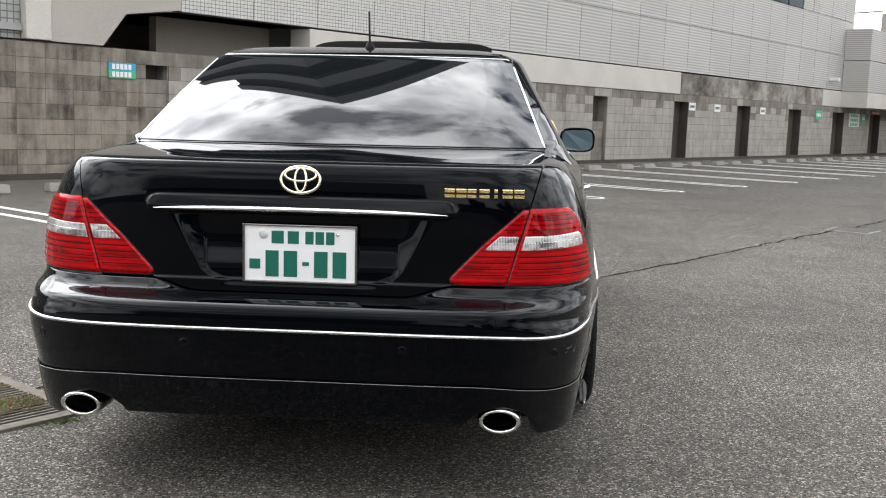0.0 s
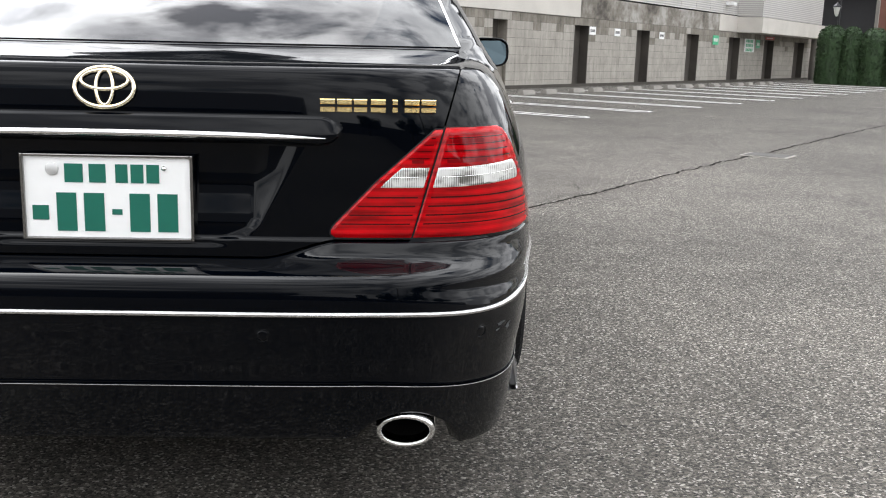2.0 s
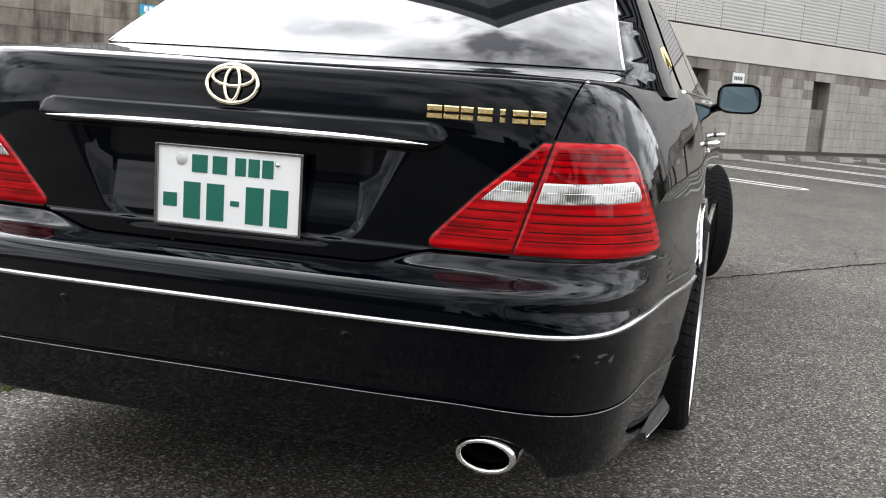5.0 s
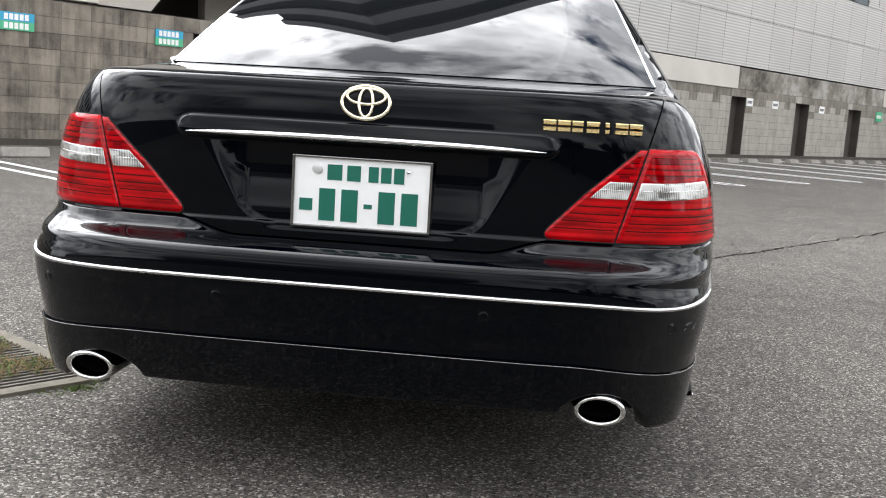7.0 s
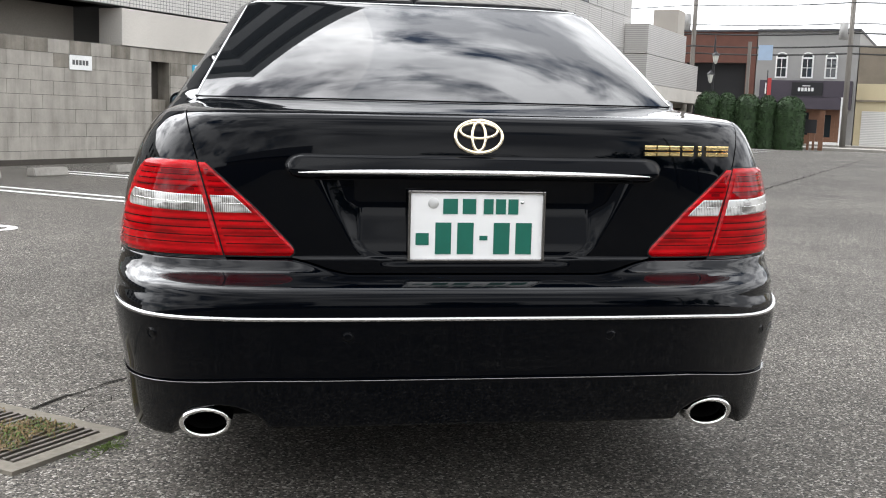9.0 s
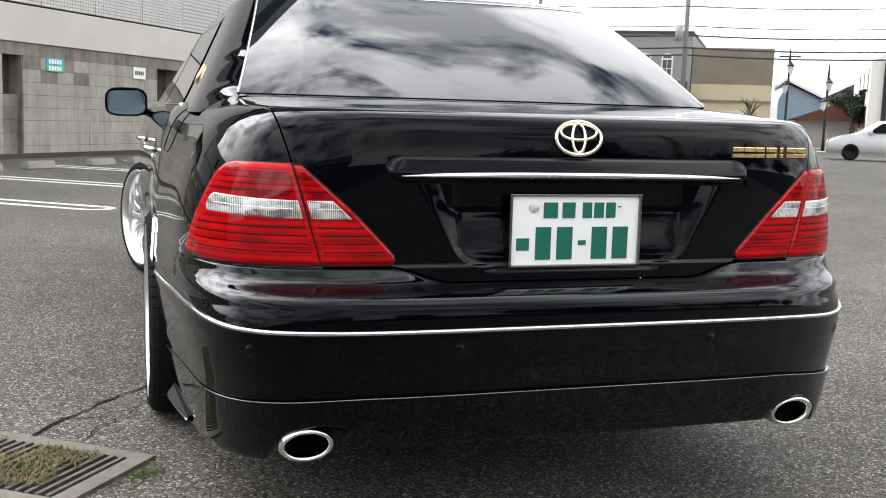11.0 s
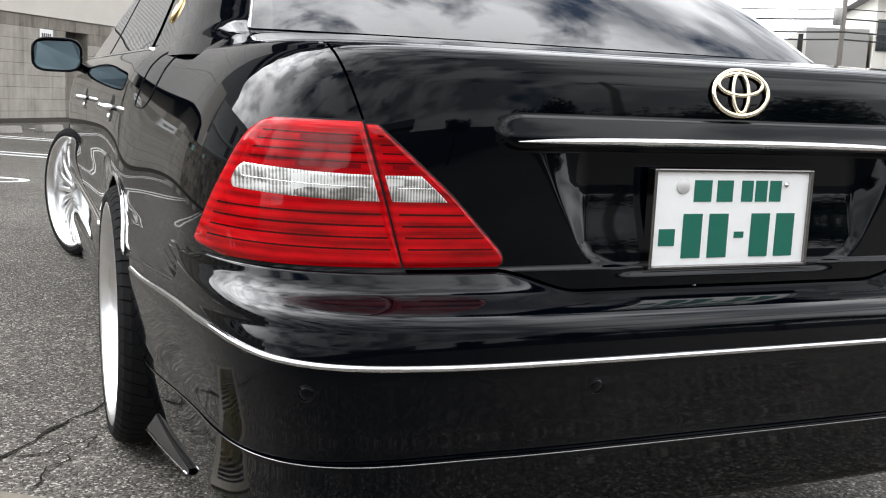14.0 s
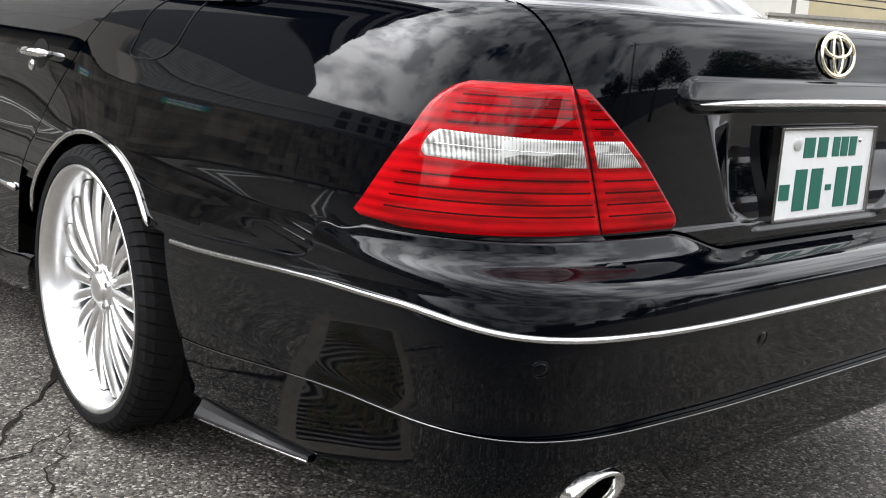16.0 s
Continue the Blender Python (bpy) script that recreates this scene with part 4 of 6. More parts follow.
white = root("white_apartments", "white rendered apartment block with balconies", "apartment building")
part("wall", box(57, 68, -6.5, -5.4, 0, 4.9), M_WHITEW, white)
part("grey_wall", box(57.4, 68, -9.7, -6.5, 0, 5.6), M_GREYW2, white, "plain grey side wall")
for z in (1.3, 3.3):
    for q in range(3):
        part("window", box(58.2 + 2.6 * q, 59.6 + 2.6 * q, -5.4, -5.36, z, z + 1.2), M_PANE, white)
part("corner_pier", box(56.8, 57.0, -6.3, -6.05, 0, 5.2), M_IRON, white)
house = root("white_house", "white two-storey house with balcony and outside stairs", "house")
part("wall", box(57, 68, -16.0, -9.9, 0, 7.4), M_WHITEW, house)
part("wing", box(56.2, 66, -25.0, -16.0, 0, 6.5), M_WHITEW, house)
bm = bmesh.new()
add_prism(bm, [(-9.3, 7.35), (-16.3, 7.35), (-12.8, 8.9)], 0, 56.2, 68.5)
part("roof", bm, M_ROOFT, house)
w0 = part("window", box(56.94, 57, -11.2, -10.0, 4.45, 6.1), M_PANE, house)
for k in range(7):
    part("guard_bar", box(56.80, 56.83, -11.2 + 0.2 * k, -11.18 + 0.2 * k, 4.45, 5.15), M_IRON, w0)
part("guard_rail", box(56.79, 56.84, -11.25, -9.95, 5.13, 5.18), M_IRON, w0)
part("balcony", box(55.4, 57, -15.1, -12.2, 5.1, 6.15), M_WHITEW, house, "white balcony")
part("balcony_floor", box(55.4, 57, -15.1, -12.2, 4.95, 5.1), M_TAUPE, house)
part("downpipe", box(55.9, 56.0, -14.85, -14.73, 3.2, 5.0), M_IRON, house)
for k in range(6):
    part("stair_tread", box(55.0, 56.2, -12.4 + 0.12 * k, -11.9 + 0.12 * k, 3.4 + 0.22 * k, 3.47 + 0.22 * k), M_IRON, house)
part("stair_post", box(55.0, 55.1, -12.3, -12.2, 0, 6.4), M_POLE, house)
part("window", box(56.15, 56.2, -17.0, -16.2, 3.3, 3.85), M_PANE, house)
part("window", box(56.15, 56.2, -19.6, -18.0, 3.0, 4.0), M_PANE, house)
part("vent_hood", box(55.9, 56.2, -17.2, -16.2, 4.2, 4.45), M_TAUPE, house)
yard = root("garden_wall", "long grey concrete block garden wall", "wall", kind="structure")
part("wall_face", box(47.5, 47.7, -70, -19.2, 0, 3.45), M_BLOCK2, yard)
part("coping", box(47.4, 47.8, -70, -19.1, 3.45, 3.6), M_STOP, yard)
yellow = root("yellow_house", "pale yellow house behind a garden wall", "house")
part("wall", box(60, 70, -34.0, -26.0, 0, 7.0), M_CREAM, yellow)
bm = bmesh.new()
add_prism(bm, [(-25.6, 7.0), (-34.4, 7.0), (-30, 8.6)], 0, 59.5, 70.5)
part("roof", bm, M_ROOFT, yellow)


def utility_pole(s, m, h, label):
    ob = root("utility_pole", label, "utility pole", "utility poles")
    bm = bmesh.new()
    add_tube(bm, [(s, m, 0), (s, m, h)], [0.14, 0.10], 14)
    part("pole", bm, M_POLE, ob, "", True)
    for z in (h - 0.6, h - 2.2):
        part("crossarm", box(s - 0.06, s + 0.06, m - 0.9, m + 0.9, z, z + 0.1), M_STEEL, ob)
        for q in (-0.8, -0.35, 0.35, 0.8):
            bm = bmesh.new()
            add_tube(bm, [(s, m + q, z + 0.1), (s, m + q, z + 0.28)], 0.05, 8)
            part("insulator", bm, M_SIGNW, ob, "", True)
    bm = bmesh.new()
    add_tube(bm, [(s - 0.3, m + 0.32, h - 4.7), (s - 0.3, m + 0.32, h - 3.9)], 0.2, 14)
    part("transformer", bm, M_GREYW2, ob, "grey transformer drum", True)
    return ob


POLES = [(52.0, 11.6, 10.5), (52.0, 3.95, 10.0), (52.0, -7.55, 10.0), (52.0, -22.3, 10.0)]
for s, m, h in POLES:
    utility_pole(s, m, h, "grey concrete utility pole with crossarms and cables")
for k, (z, o) in enumerate(((8.6, 0.3), (7.05, -0.3), (6.1, 0.0), (5.65, 0.25), (5.0, -0.1), (4.65, 0.1))):
    bm = bmesh.new()
    for a, b in zip((60.0, 11.6, 3.95, -7.55, -22.3), (11.6, 3.95, -7.55, -22.3, -70.0)):
        sag = 0.012 * abs(a - b)
        add_tube(bm, [(52.0 + o, lerp(a, b, t), z - sag * 4 * t * (1 - t)) for t in np.linspace(0, 1, 9)], 0.026 if k < 3 else 0.04, 5, False)
    thing("overhead_cable", bm, M_WIRE, "black overhead cable along the street", "cable", "overhead cables")


def street_lamp(s, m, h, arm):
    ob = root("street_lamp", "black iron street lamp with two lanterns", "street lamp", "street lamps")
    bm = bmesh.new()
    add_tube(bm, [(s, m, 0), (s, m, 0.8), (s, m, h - 0.6), (s, m, h - 0.35), (s, m, h)], [0.09, 0.06, 0.05, 0.035, 0.008], 10)
    part("post", bm, M_IRON, ob, "", True)
    if arm:
        part("arm", box(s - 0.03, s + 0.03, m - 0.5, m + 0.5, h - 0.62, h - 0.55), M_IRON, ob)
    for z, q in ((h - 1.35, -0.06), (h - 2.25, 0.12)):
        bm = bmesh.new()
        rows = [[(s + r * math.cos(t), m + q + r * math.sin(t), zz) for t in (math.pi * k / 3 for k in range(6))] for zz, r in ((z - 0.1, 0.04), (z, 0.10), (z + 0.3, 0.17))]
        vr = add_grid(bm, rows, True)
        glass = part("lantern", bm, M_LANT, ob, "milky lantern glass")
        bm = bmesh.new()
        rows = [[(s + r * math.cos(t), m + q + r * math.sin(t), zz) for t in (math.pi * k / 3 for k in range(6))] for zz, r in ((z + 0.3, 0.2), (z + 0.34, 0.2), (z + 0.46, 0.07), (z + 0.54, 0.03))]
        vr = add_grid(bm, rows, True)
        bm.faces.new(vr[-1])
        part("lantern_cap", bm, M_IRON, glass)
    return ob


street_lamp(48.0, 9.62, 5.3, False)
street_lamp(50.0, -1.15, 5.1, True)
street_lamp(50.0, -2.95, 4.35, False)

post = root("flag_post", "grey post with a pale blue banner", "post")
part("post", box(47.9, 48.05, 7.93, 8.07, 0, 4.9), M_POLE, post)
part("banner", box(48.0, 48.03, 6.95, 7.6, 4.05, 4.75), M_FLAG, post, "pale blue banner")
red = root("red_flag", "narrow red shop flag on a pole", "flag")
part("flag_pole", box(54, 54.04, 8.05, 8.09, 0, 3.9), M_IRON, red)
part("flag_cloth", box(54.0, 54.02, 7.85, 8.05, 2.6, 3.5), M_SIGNR, red)
stand = root("menu_stand", "dark wooden notice stand beside the hedge", "stand")
for q in (4.55, 4.78, 5.15):
    part("leg", box(45.9, 46.0, q, q + 0.1, 0, 1.25), M_WOOD, stand)
part("board", box(45.86, 45.9, 4.5, 5.3, 0.75, 1.35), M_IRON, stand)
part("plank", box(45.9, 46.0, 4.2, 4.4, 0, 1.75), M_WOOD, stand)
bollard = root("white_post_pair", "pair of white sign posts by the shop", "post")
part("post", box(55, 55.1, 4.1, 4.2, 0, 2.6), M_SIGNW, bollard)
part("post", box(55, 55.1, 4.35, 4.45, 0, 2.6), M_SIGNW, bollard)


def white_car(s, m):
    """A parked hatchback seen from its side; its nose points along +y."""
    ob = root("parked_car", "white hatchback parked by the street", "car")
    sec = [(0.0, 0.55), (0.05, 0.75), (0.6, 0.92), (1.05, 1.02), (1.75, 1.46), (2.6, 1.50), (3.5, 1.40), (3.95, 1.0), (4.1, 0.9), (4.15, 0.45)]
    bm = bmesh.new()
    rows = []
    for q, zt in sec:
        k = 1 - 0.25 * max(0, (zt - 1.0) / 0.5)
        rows.append([(s - 0.8, m - q, 0.25), (s - 0.85, m - q, 0.6), (s - 0.82, m - q, min(zt, 0.95)), (s - 0.82 * k, m - q, zt - 0.02), (s, m - q, zt + 0.02), (s + 0.82 * k, m - q, zt - 0.02), (s + 0.82, m - q, min(zt, 0.95)), (s + 0.85, m - q, 0.6), (s + 0.8, m - q, 0.25)])
    vr = add_grid(bm, rows, True)
    bm.faces.new(vr[0])
    bm.faces.new(vr[-1])
    bmesh.ops.recalc_face_normals(bm, faces=bm.faces)
    part("body", bm, M_CARW, ob, "", True)
    for a, b, c, e in ((1.35, 2.25, 1.03, 1.38), (2.3, 3.3, 1.03, 1.38)):
        bm = bmesh.new()
        add_prism(bm, [(m - a, c), (m - a - 0.45, e), (m - b, e), (m - b, c)] if a < 2 else [(m - a, c), (m - a, e), (m - b + 0.2, e - 0.03), (m - b, c)], 0, s - 0.86, s - 0.74)
        part("side_window", bm, M_GLASS, ob)
    for q in (0.8, 3.3):
        bm = bmesh.new()
        vr = lathe(bm, [(-0.88, 0.30), (-0.90, 0.27), (-0.90, 0.2), (-0.87, 0.19), (-0.87, 0.02), (-0.7, 0.02), (-0.7, 0.31)], 24, 0)
        bm.transform(Matrix.Translation((s, m - q, 0.31)))
        part("wheel", bm, M_RUBBER, ob, "", True)
    bm = bmesh.new()
    add_box(bm, s - 1.02, s - 0.84, m - 1.5, m - 1.38, 0.98, 1.13, 0.03)
    part("door_mirror", bm, M_CARW, ob)
    return ob


white_car(39.0, -2.55)


def tree(x, y, h, seed, crown, bare=False, m=STREET, label="dark leafy street tree"):
    """Tapered trunk, limbs and a crown of many small leaves in uneven clumps."""
    r = random.Random(seed)
    ob = root("tree", label, "tree", "trees", m=m)
    bm = bmesh.new()
    add_tube(bm, [(x, y, 0), (x + 0.05, y, h * 0.3), (x - 0.05, y + 0.1, h * 0.62)], [0.18, 0.13, 0.08], 9)
    part("trunk", bm, M_BARK, ob, "", True)
    bm = bmesh.new()
    tips = []
    for k in range(11):
        a, el = r.uniform(0, 6.28), r.uniform(0.25, 1.2)
        ln = r.uniform(0.5, 1.0) * crown
        st = Vector((x, y, h * r.uniform(0.35, 0.6)))
        en = st + Vector((math.cos(a) * math.cos(el), math.sin(a) * math.cos(el), math.sin(el))) * ln
        add_tube(bm, [st, (st + en) / 2 + Vector((0, 0, 0.1)), en], [0.06, 0.04, 0.015], 6)
        tips += [en, (st + en * 2) / 3]
    part("limbs", bm, M_BARK, ob, "", True)
    if bare:
        return ob
    bm = bmesh.new()
    for c in tips:
        rad = r.uniform(0.22, 0.42) * crown
        for k in range(int(150 * crown)):
            d = Vector((r.gauss(0, 1), r.gauss(0, 1), r.gauss(0, 0.7)))
            p = c + d.normalized() * rad * r.random() ** 0.45
            u = Vector((r.uniform(-1, 1), r.uniform(-1, 1), r.uniform(-1, 1))).normalized() * 0.085
            v = u.cross(Vector((r.uniform(-1, 1), r.uniform(-1, 1), 0.4))).normalized() * 0.05
            bm.faces.new([bm.verts.new(p - u), bm.verts.new(p + v), bm.verts.new(p + u), bm.verts.new(p - v)])
    part("crown", bm, M_LEAF, ob)
    return ob


tree(60.0, -4.9, 4.0, 5, 1.2)
tree(53.5, 0.55, 3.6, 8, 1.3, True, label="bare leafless street tree")
# Trees and houses behind the camera, which the car's paint mirrors.
HERE = Matrix.Identity(4)
for i, (x, y, h, c) in enumerate(((8.0, -17.5, 4.2, 2.3), (14.0, -16.5, 5.2, 2.9), (3.5, -20.5, 3.6, 1.8), (21.0, -14.5, 5.4, 3.0))):
    tree(x, y, h, 20 + i, c, m=HERE, label="dark leafy tree beside the car park")
pole = root("utility_pole", "slanting concrete utility pole beside the car park", "utility pole", "utility poles", m=HERE)
bm = bmesh.new()
add_tube(bm, [(12.5, -20.0, 0), (12.2, -20.0, 8.6)], [0.2, 0.13], 12)
part("pole", bm, M_POLE, pole, "", True)
part("crossarm", box(11.3, 13.2, -20.06, -19.94, 7.9, 8.0), M_STEEL, pole)
gable = root("tiled_house", "dark house with a tiled gable roof", "house", m=HERE)
part("wall", box(-14, -2, -34, -27, 0, 4.2), M_TAUPE, gable)
bm = bmesh.new()
add_prism(bm, [(-26.3, 4.1), (-34.7, 4.1), (-30.5, 6.6)], 0, -14.6, -1.4)
part("roof", bm, M_ROOFT, gable)
fence = root("boundary_wall", "dark boarded boundary wall at the edge of the car park", "wall", kind="structure", m=HERE)
part("wall_face", box(-60, 60, -24.2, -24.0, 0, 2.6), M_ROOFT, fence)

# ---- the car ----
# Slices of the body by height: rear end, half width, depth of the rounded tail, squareness.
ZT = [0.20, 0.25, 0.30, 0.37, 0.3855, 0.3866, 0.44, 0.49, 0.525, 0.555, 0.58, 0.605, 0.622, 0.632, 0.637, 0.641, 0.648, 0.656, 0.665, 0.70, 0.80, 0.87, 0.95, 0.985, 1.000, 1.008, 1.018, 1.030, 1.038, 1.043]
ZY = [0.20, 0.25, 0.30, 0.37, 0.3855, 0.3866, 0.44, 0.49, 0.525, 0.555, 0.57, 0.582, 0.591, 0.600, 0.610, 0.618, 0.624, 0.629, 0.636, 0.645, 0.656, 0.665, 0.70, 0.80, 0.87, 0.95, 0.985, 1.000, 1.008, 1.018, 1.030, 1.038, 1.043]
YR = [-0.05, -0.085, -0.100, -0.112, -0.114, -0.103, -0.1090, -0.1143, -0.118, -0.1177, -0.1160, -0.1133, -0.1090, -0.1005, -0.0815, -0.0605, -0.0470, -0.0385, -0.0310, -0.0230, -0.0136, -0.006, -0.006, -0.006, -0.006, 0.0, 0.007, 0.015, 0.036, 0.14, 0.30, 0.46, 0.70]
WT = [0.875, 0.89, 0.90, 0.909, 0.911, 0.911, 0.9145, 0.918, 0.921, 0.920, 0.917, 0.912, 0.909, 0.907, 0.906, 0.905, 0.904, 0.903, 0.902, 0.90, 0.888, 0.868, 0.833, 0.808, 0.792, 0.780, 0.764, 0.745, 0.73, 0.71]
LT = [0.45, 0.45, 0.45, 0.45, 0.45, 0.45, 0.45, 0.45, 0.46, 0.49, 0.56, 0.66, 0.76, 0.83, 0.87, 0.91, 0.95, 0.98, 1.0, 1.0, 1.0, 1.0, 1.0, 1.0, 1.0, 1.0, 0.95, 0.85, 0.7, 0.5]
PT = [5.0, 5.0, 5.0, 5.0, 5.0, 5.0, 5.0, 5.0, 5.0, 5.0, 5.1, 5.3, 5.5, 5.65, 5.7, 5.8, 5.9, 5.95, 6.0, 6.0, 6.0, 6.0, 6.0, 6.0, 6.0, 6.0, 6.0, 6.0, 6.0, 6.0]
AY, AZ, AR_Y, AR_Z = 1.22, 0.335, 0.40, 0.36   # rear wheel arch


def smooth_table(zs, vs):
    """The table's values, eased between their knots (monotone cubic)."""
    zs, vs = np.array(zs), np.array(vs)
    h, d = np.diff(zs), np.diff(vs) / np.diff(zs)
    m = np.zeros(len(zs))
    m[0], m[-1] = d[0], d[-1]
    for i in range(1, len(zs) - 1):
        if d[i - 1] * d[i] > 0:
            w1, w2 = 2 * h[i] + h[i - 1], h[i] + 2 * h[i - 1]
            m[i] = (w1 + w2) / (w1 / d[i - 1] + w2 / d[i])

    def f(z):
        i = int(np.clip(np.searchsorted(zs, z) - 1, 0, len(zs) - 2))
        t = (min(max(z, zs[0]), zs[-1]) - zs[i]) / h[i]
        return float((1 + 2 * t) * (1 - t) ** 2 * vs[i] + t * (1 - t) ** 2 * h[i] * m[i] + t * t * (3 - 2 * t) * vs[i + 1] + t * t * (t - 1) * h[i] * m[i + 1])
    return f


f_yr = smooth_table(ZY, YR)
f_w, f_l, f_p = [smooth_table(ZT, v) for v in (WT, LT, PT)]


def ease(a, b, v):
    t = min(max((v - a) / (b - a), 0.0), 1.0)
    return t * t * (3 - 2 * t)


def taper(y, z):
    """The bumper's corners draw in towards the tail."""
    f = min(max((0.665 - z) / 0.085, 0.0), 1.0)
    t = min(max((y + 0.1) / 0.9, 0.0), 1.0)
    return 1 - 0.08 * f * (1 - t) ** 2


# How much fuller the flank is along the doors than at the tail.
swell = smooth_table([0.20, 0.60, 0.70, 0.80, 0.87, 0.95, 1.0, 1.02, 1.043], [0.0, 0.0, 0.008, 0.022, 0.034, 0.048, 0.055, 0.058, 0.062])


def rear_y(x, z):
    """The tail's surface: y over x and z."""
    w, ln, p, yr = f_w(z), f_l(z), f_p(z), f_yr(z)
    y = yr
    for _ in range(12 if z < 0.665 else 1):
        q = min(abs(x) / (w * taper(y, z)), 1.0)
        y = yr + ln - ln * (1 - q ** p) ** (1 / p)
    return y


def side_x(y, z):
    """The flank's surface: half width over y and z."""
    w, ln, p = f_w(z), f_l(z), f_p(z)
    b = min(max(f_yr(z) + ln - y, 0.0) / ln, 1.0)
    nose = max(0.0, (y - 3.6) / 1.45)
    flare = 0.026 * math.exp(-((y - 1.2) / 0.42) ** 2) * ease(0.30, 0.5, z) * (1 - ease(0.60, 0.86, z))
    w += swell(z) * ease(0.45, 1.35, y)
    return flare + w * taper(y, z) * (1 - b ** p) ** (1 / p) * (1 - 0.45 * min(nose, 1.0) ** 4)


def plan(z, x0, y1, n1=34, n2=26, n3=10):
    """One level of the wrap, from x0 on the tail to y1 on the flank."""
    w, ln, p, yr = f_w(z), f_l(z), f_p(z), f_yr(z)
    k = 0.5 ** (1 / p)
    yk = yr + ln - ln * k
    xk = side_x(yk, z)
    out = [(x, rear_y(x, z), z) for x in np.linspace(x0, xk, n1)]
    ye = min(y1, yr + ln)
    for y in np.linspace(yk, ye, n2)[1:]:
        out.append((side_x(y, z), y, z))
    for y in np.linspace(ye, max(y1, ye + 1e-4), n3)[1:]:
        out.append((side_x(y, z), y, z))
    return out


def wrap_point(j, z, y1, n1, n2):
    """The point of column j of the wrap at a height; the columns run on smoothly from level to level."""
    w, ln, p, yr = f_w(z), f_l(z), f_p(z), f_yr(z)
    yk = yr + ln - ln * 0.5 ** (1 / p)
    if j < n1:
        x = side_x(yk, z) * j / (n1 - 1)
        return (x, rear_y(x, z), z)
    y = lerp(yk, y1, (j - n1 + 1) / n2)
    return (side_x(y, z), y, z)


def mirror(pts):
    return [(-x, y, z) for x, y, z in pts]


def zspan(z0, z1, step=0.012):
    n = max(2, int((z1 - z0) / step) + 1)
    return np.linspace(z0, z1, n)


LEAN = Matrix.Translation((0, 0, 0.1555)) @ pose(0, 0, 0, 0.06, -0.66, 0) @ Matrix.Translation((0, 0, -0.1555))
car = tagged(empty("sedan_car", LEAN), "polished black luxury sedan with lowered stance parked on asphalt", "car")


def shell(bm):
    """Closes a panel's joints and turns its faces outwards."""
    bmesh.ops.remove_doubles(bm, verts=bm.verts, dist=1e-5)
    bmesh.ops.recalc_face_normals(bm, faces=bm.faces)


def bumper_top(x):
    """The joint between bumper and boot lid: low in the middle, up to the lamps at the sides."""
    return 0.6185 + 0.0375 * ease(0.30, 0.46, abs(x))


def shelf_level(x, z):
    """The bumper's shelf lies flatter in the middle than below the lamps."""
    return z if z < 0.612 else 0.612 + (z - 0.612) / lerp(0.35, 1.0, ease(0.30, 0.46, abs(x)))


def arch_front(z):
    """The rear edge of the wheel arch at a height."""
    q = min(abs(z - AZ) / AR_Z, 1.0) if z > AZ else 0.0
    return AY - AR_Y * math.sqrt(max(1 - q * q, 0))


def arch_back(z):
    q = min(abs(z - AZ) / AR_Z, 1.0) if z > AZ else 0.0
    return AY + AR_Y * math.sqrt(max(1 - q * q, 0))


def apron_top(y):
    """The joint between bumper and apron falls towards the wheel."""
    return 0.3855 - 0.055 * ease(0.25, 0.85, y)


def strip_z(x, y):
    """The bright strip along the bumper."""
    return 0.532 + 0.024 * ease(-0.09, 0.16, y) - 0.024 * ease(0.28, 0.8, y)


def settle(p):
    """The bumper's lower corners draw in; its right corner has been knocked in a little and hangs lower."""
    x, y, z = p
    back = 1 - ease(0.25, 0.75, y)
    k = ease(0.50, 0.84, abs(x)) * back
    low = k * (1 - ease(0.39, 0.50, z))
    below = 1 - ease(0.57, 0.655, z)
    knock = k * below if x > 0 else 0.0
    lean = 0.012 * ease(0.68, 0.86, x) * back * (1 - below)
    return (x - math.copysign(0.012, x) * low - 0.021 * knock - lean, y + 0.03 * knock, z - 0.012 * low - 0.014 * knock)


# Bumper, the whole way round the tail to the wheel arches.
bm = bmesh.new()
rows = []
for v in np.linspace(0, 1, 64):
    row = []
    for j in range(130 + 90):
        x, y, z = wrap_point(j, 0.52, 0.83, 130, 90)
        for _ in range(3):
            zt = lerp(bumper_top(x), strip_z(x, y) + 0.028, ease(0.24, 0.40, y))
            zz = lerp(apron_top(y) + 0.0015, zt, v)
            x, y, z = wrap_point(j, shelf_level(x, zz), 0.83, 130, 90)
        y = min(y, arch_front(zz))
        row.append((x, y, zz))
    rows.append([settle(p) for p in mirror(row)[:0:-1] + row])
top_row = rows[-1]
for d, up in ((0.006, 0.0015), (0.03, 0.003), (0.08, 0.004)):
    rows.append([(x * (1 - 0.3 * d), y + d, z + up) for x, y, z in top_row])
add_grid(bm, rows)
shell(bm)
bumper = part("rear_bumper", bm, M_SKIN, car, "glossy black rear bumper", True)


# Lower apron with scallops over the tail pipes.
def apron_bottom(x, y):
    a = abs(x)
    if y > 0.1:
        return 0.255 - 0.05 * ease(0.1, 0.4, y)
    if a > 0.735:
        return 0.247
    if 0.50 < a <= 0.735:
        return 0.268 + 0.06 * math.sin(math.pi * (a - 0.50) / 0.235) ** 0.6
    return 0.268


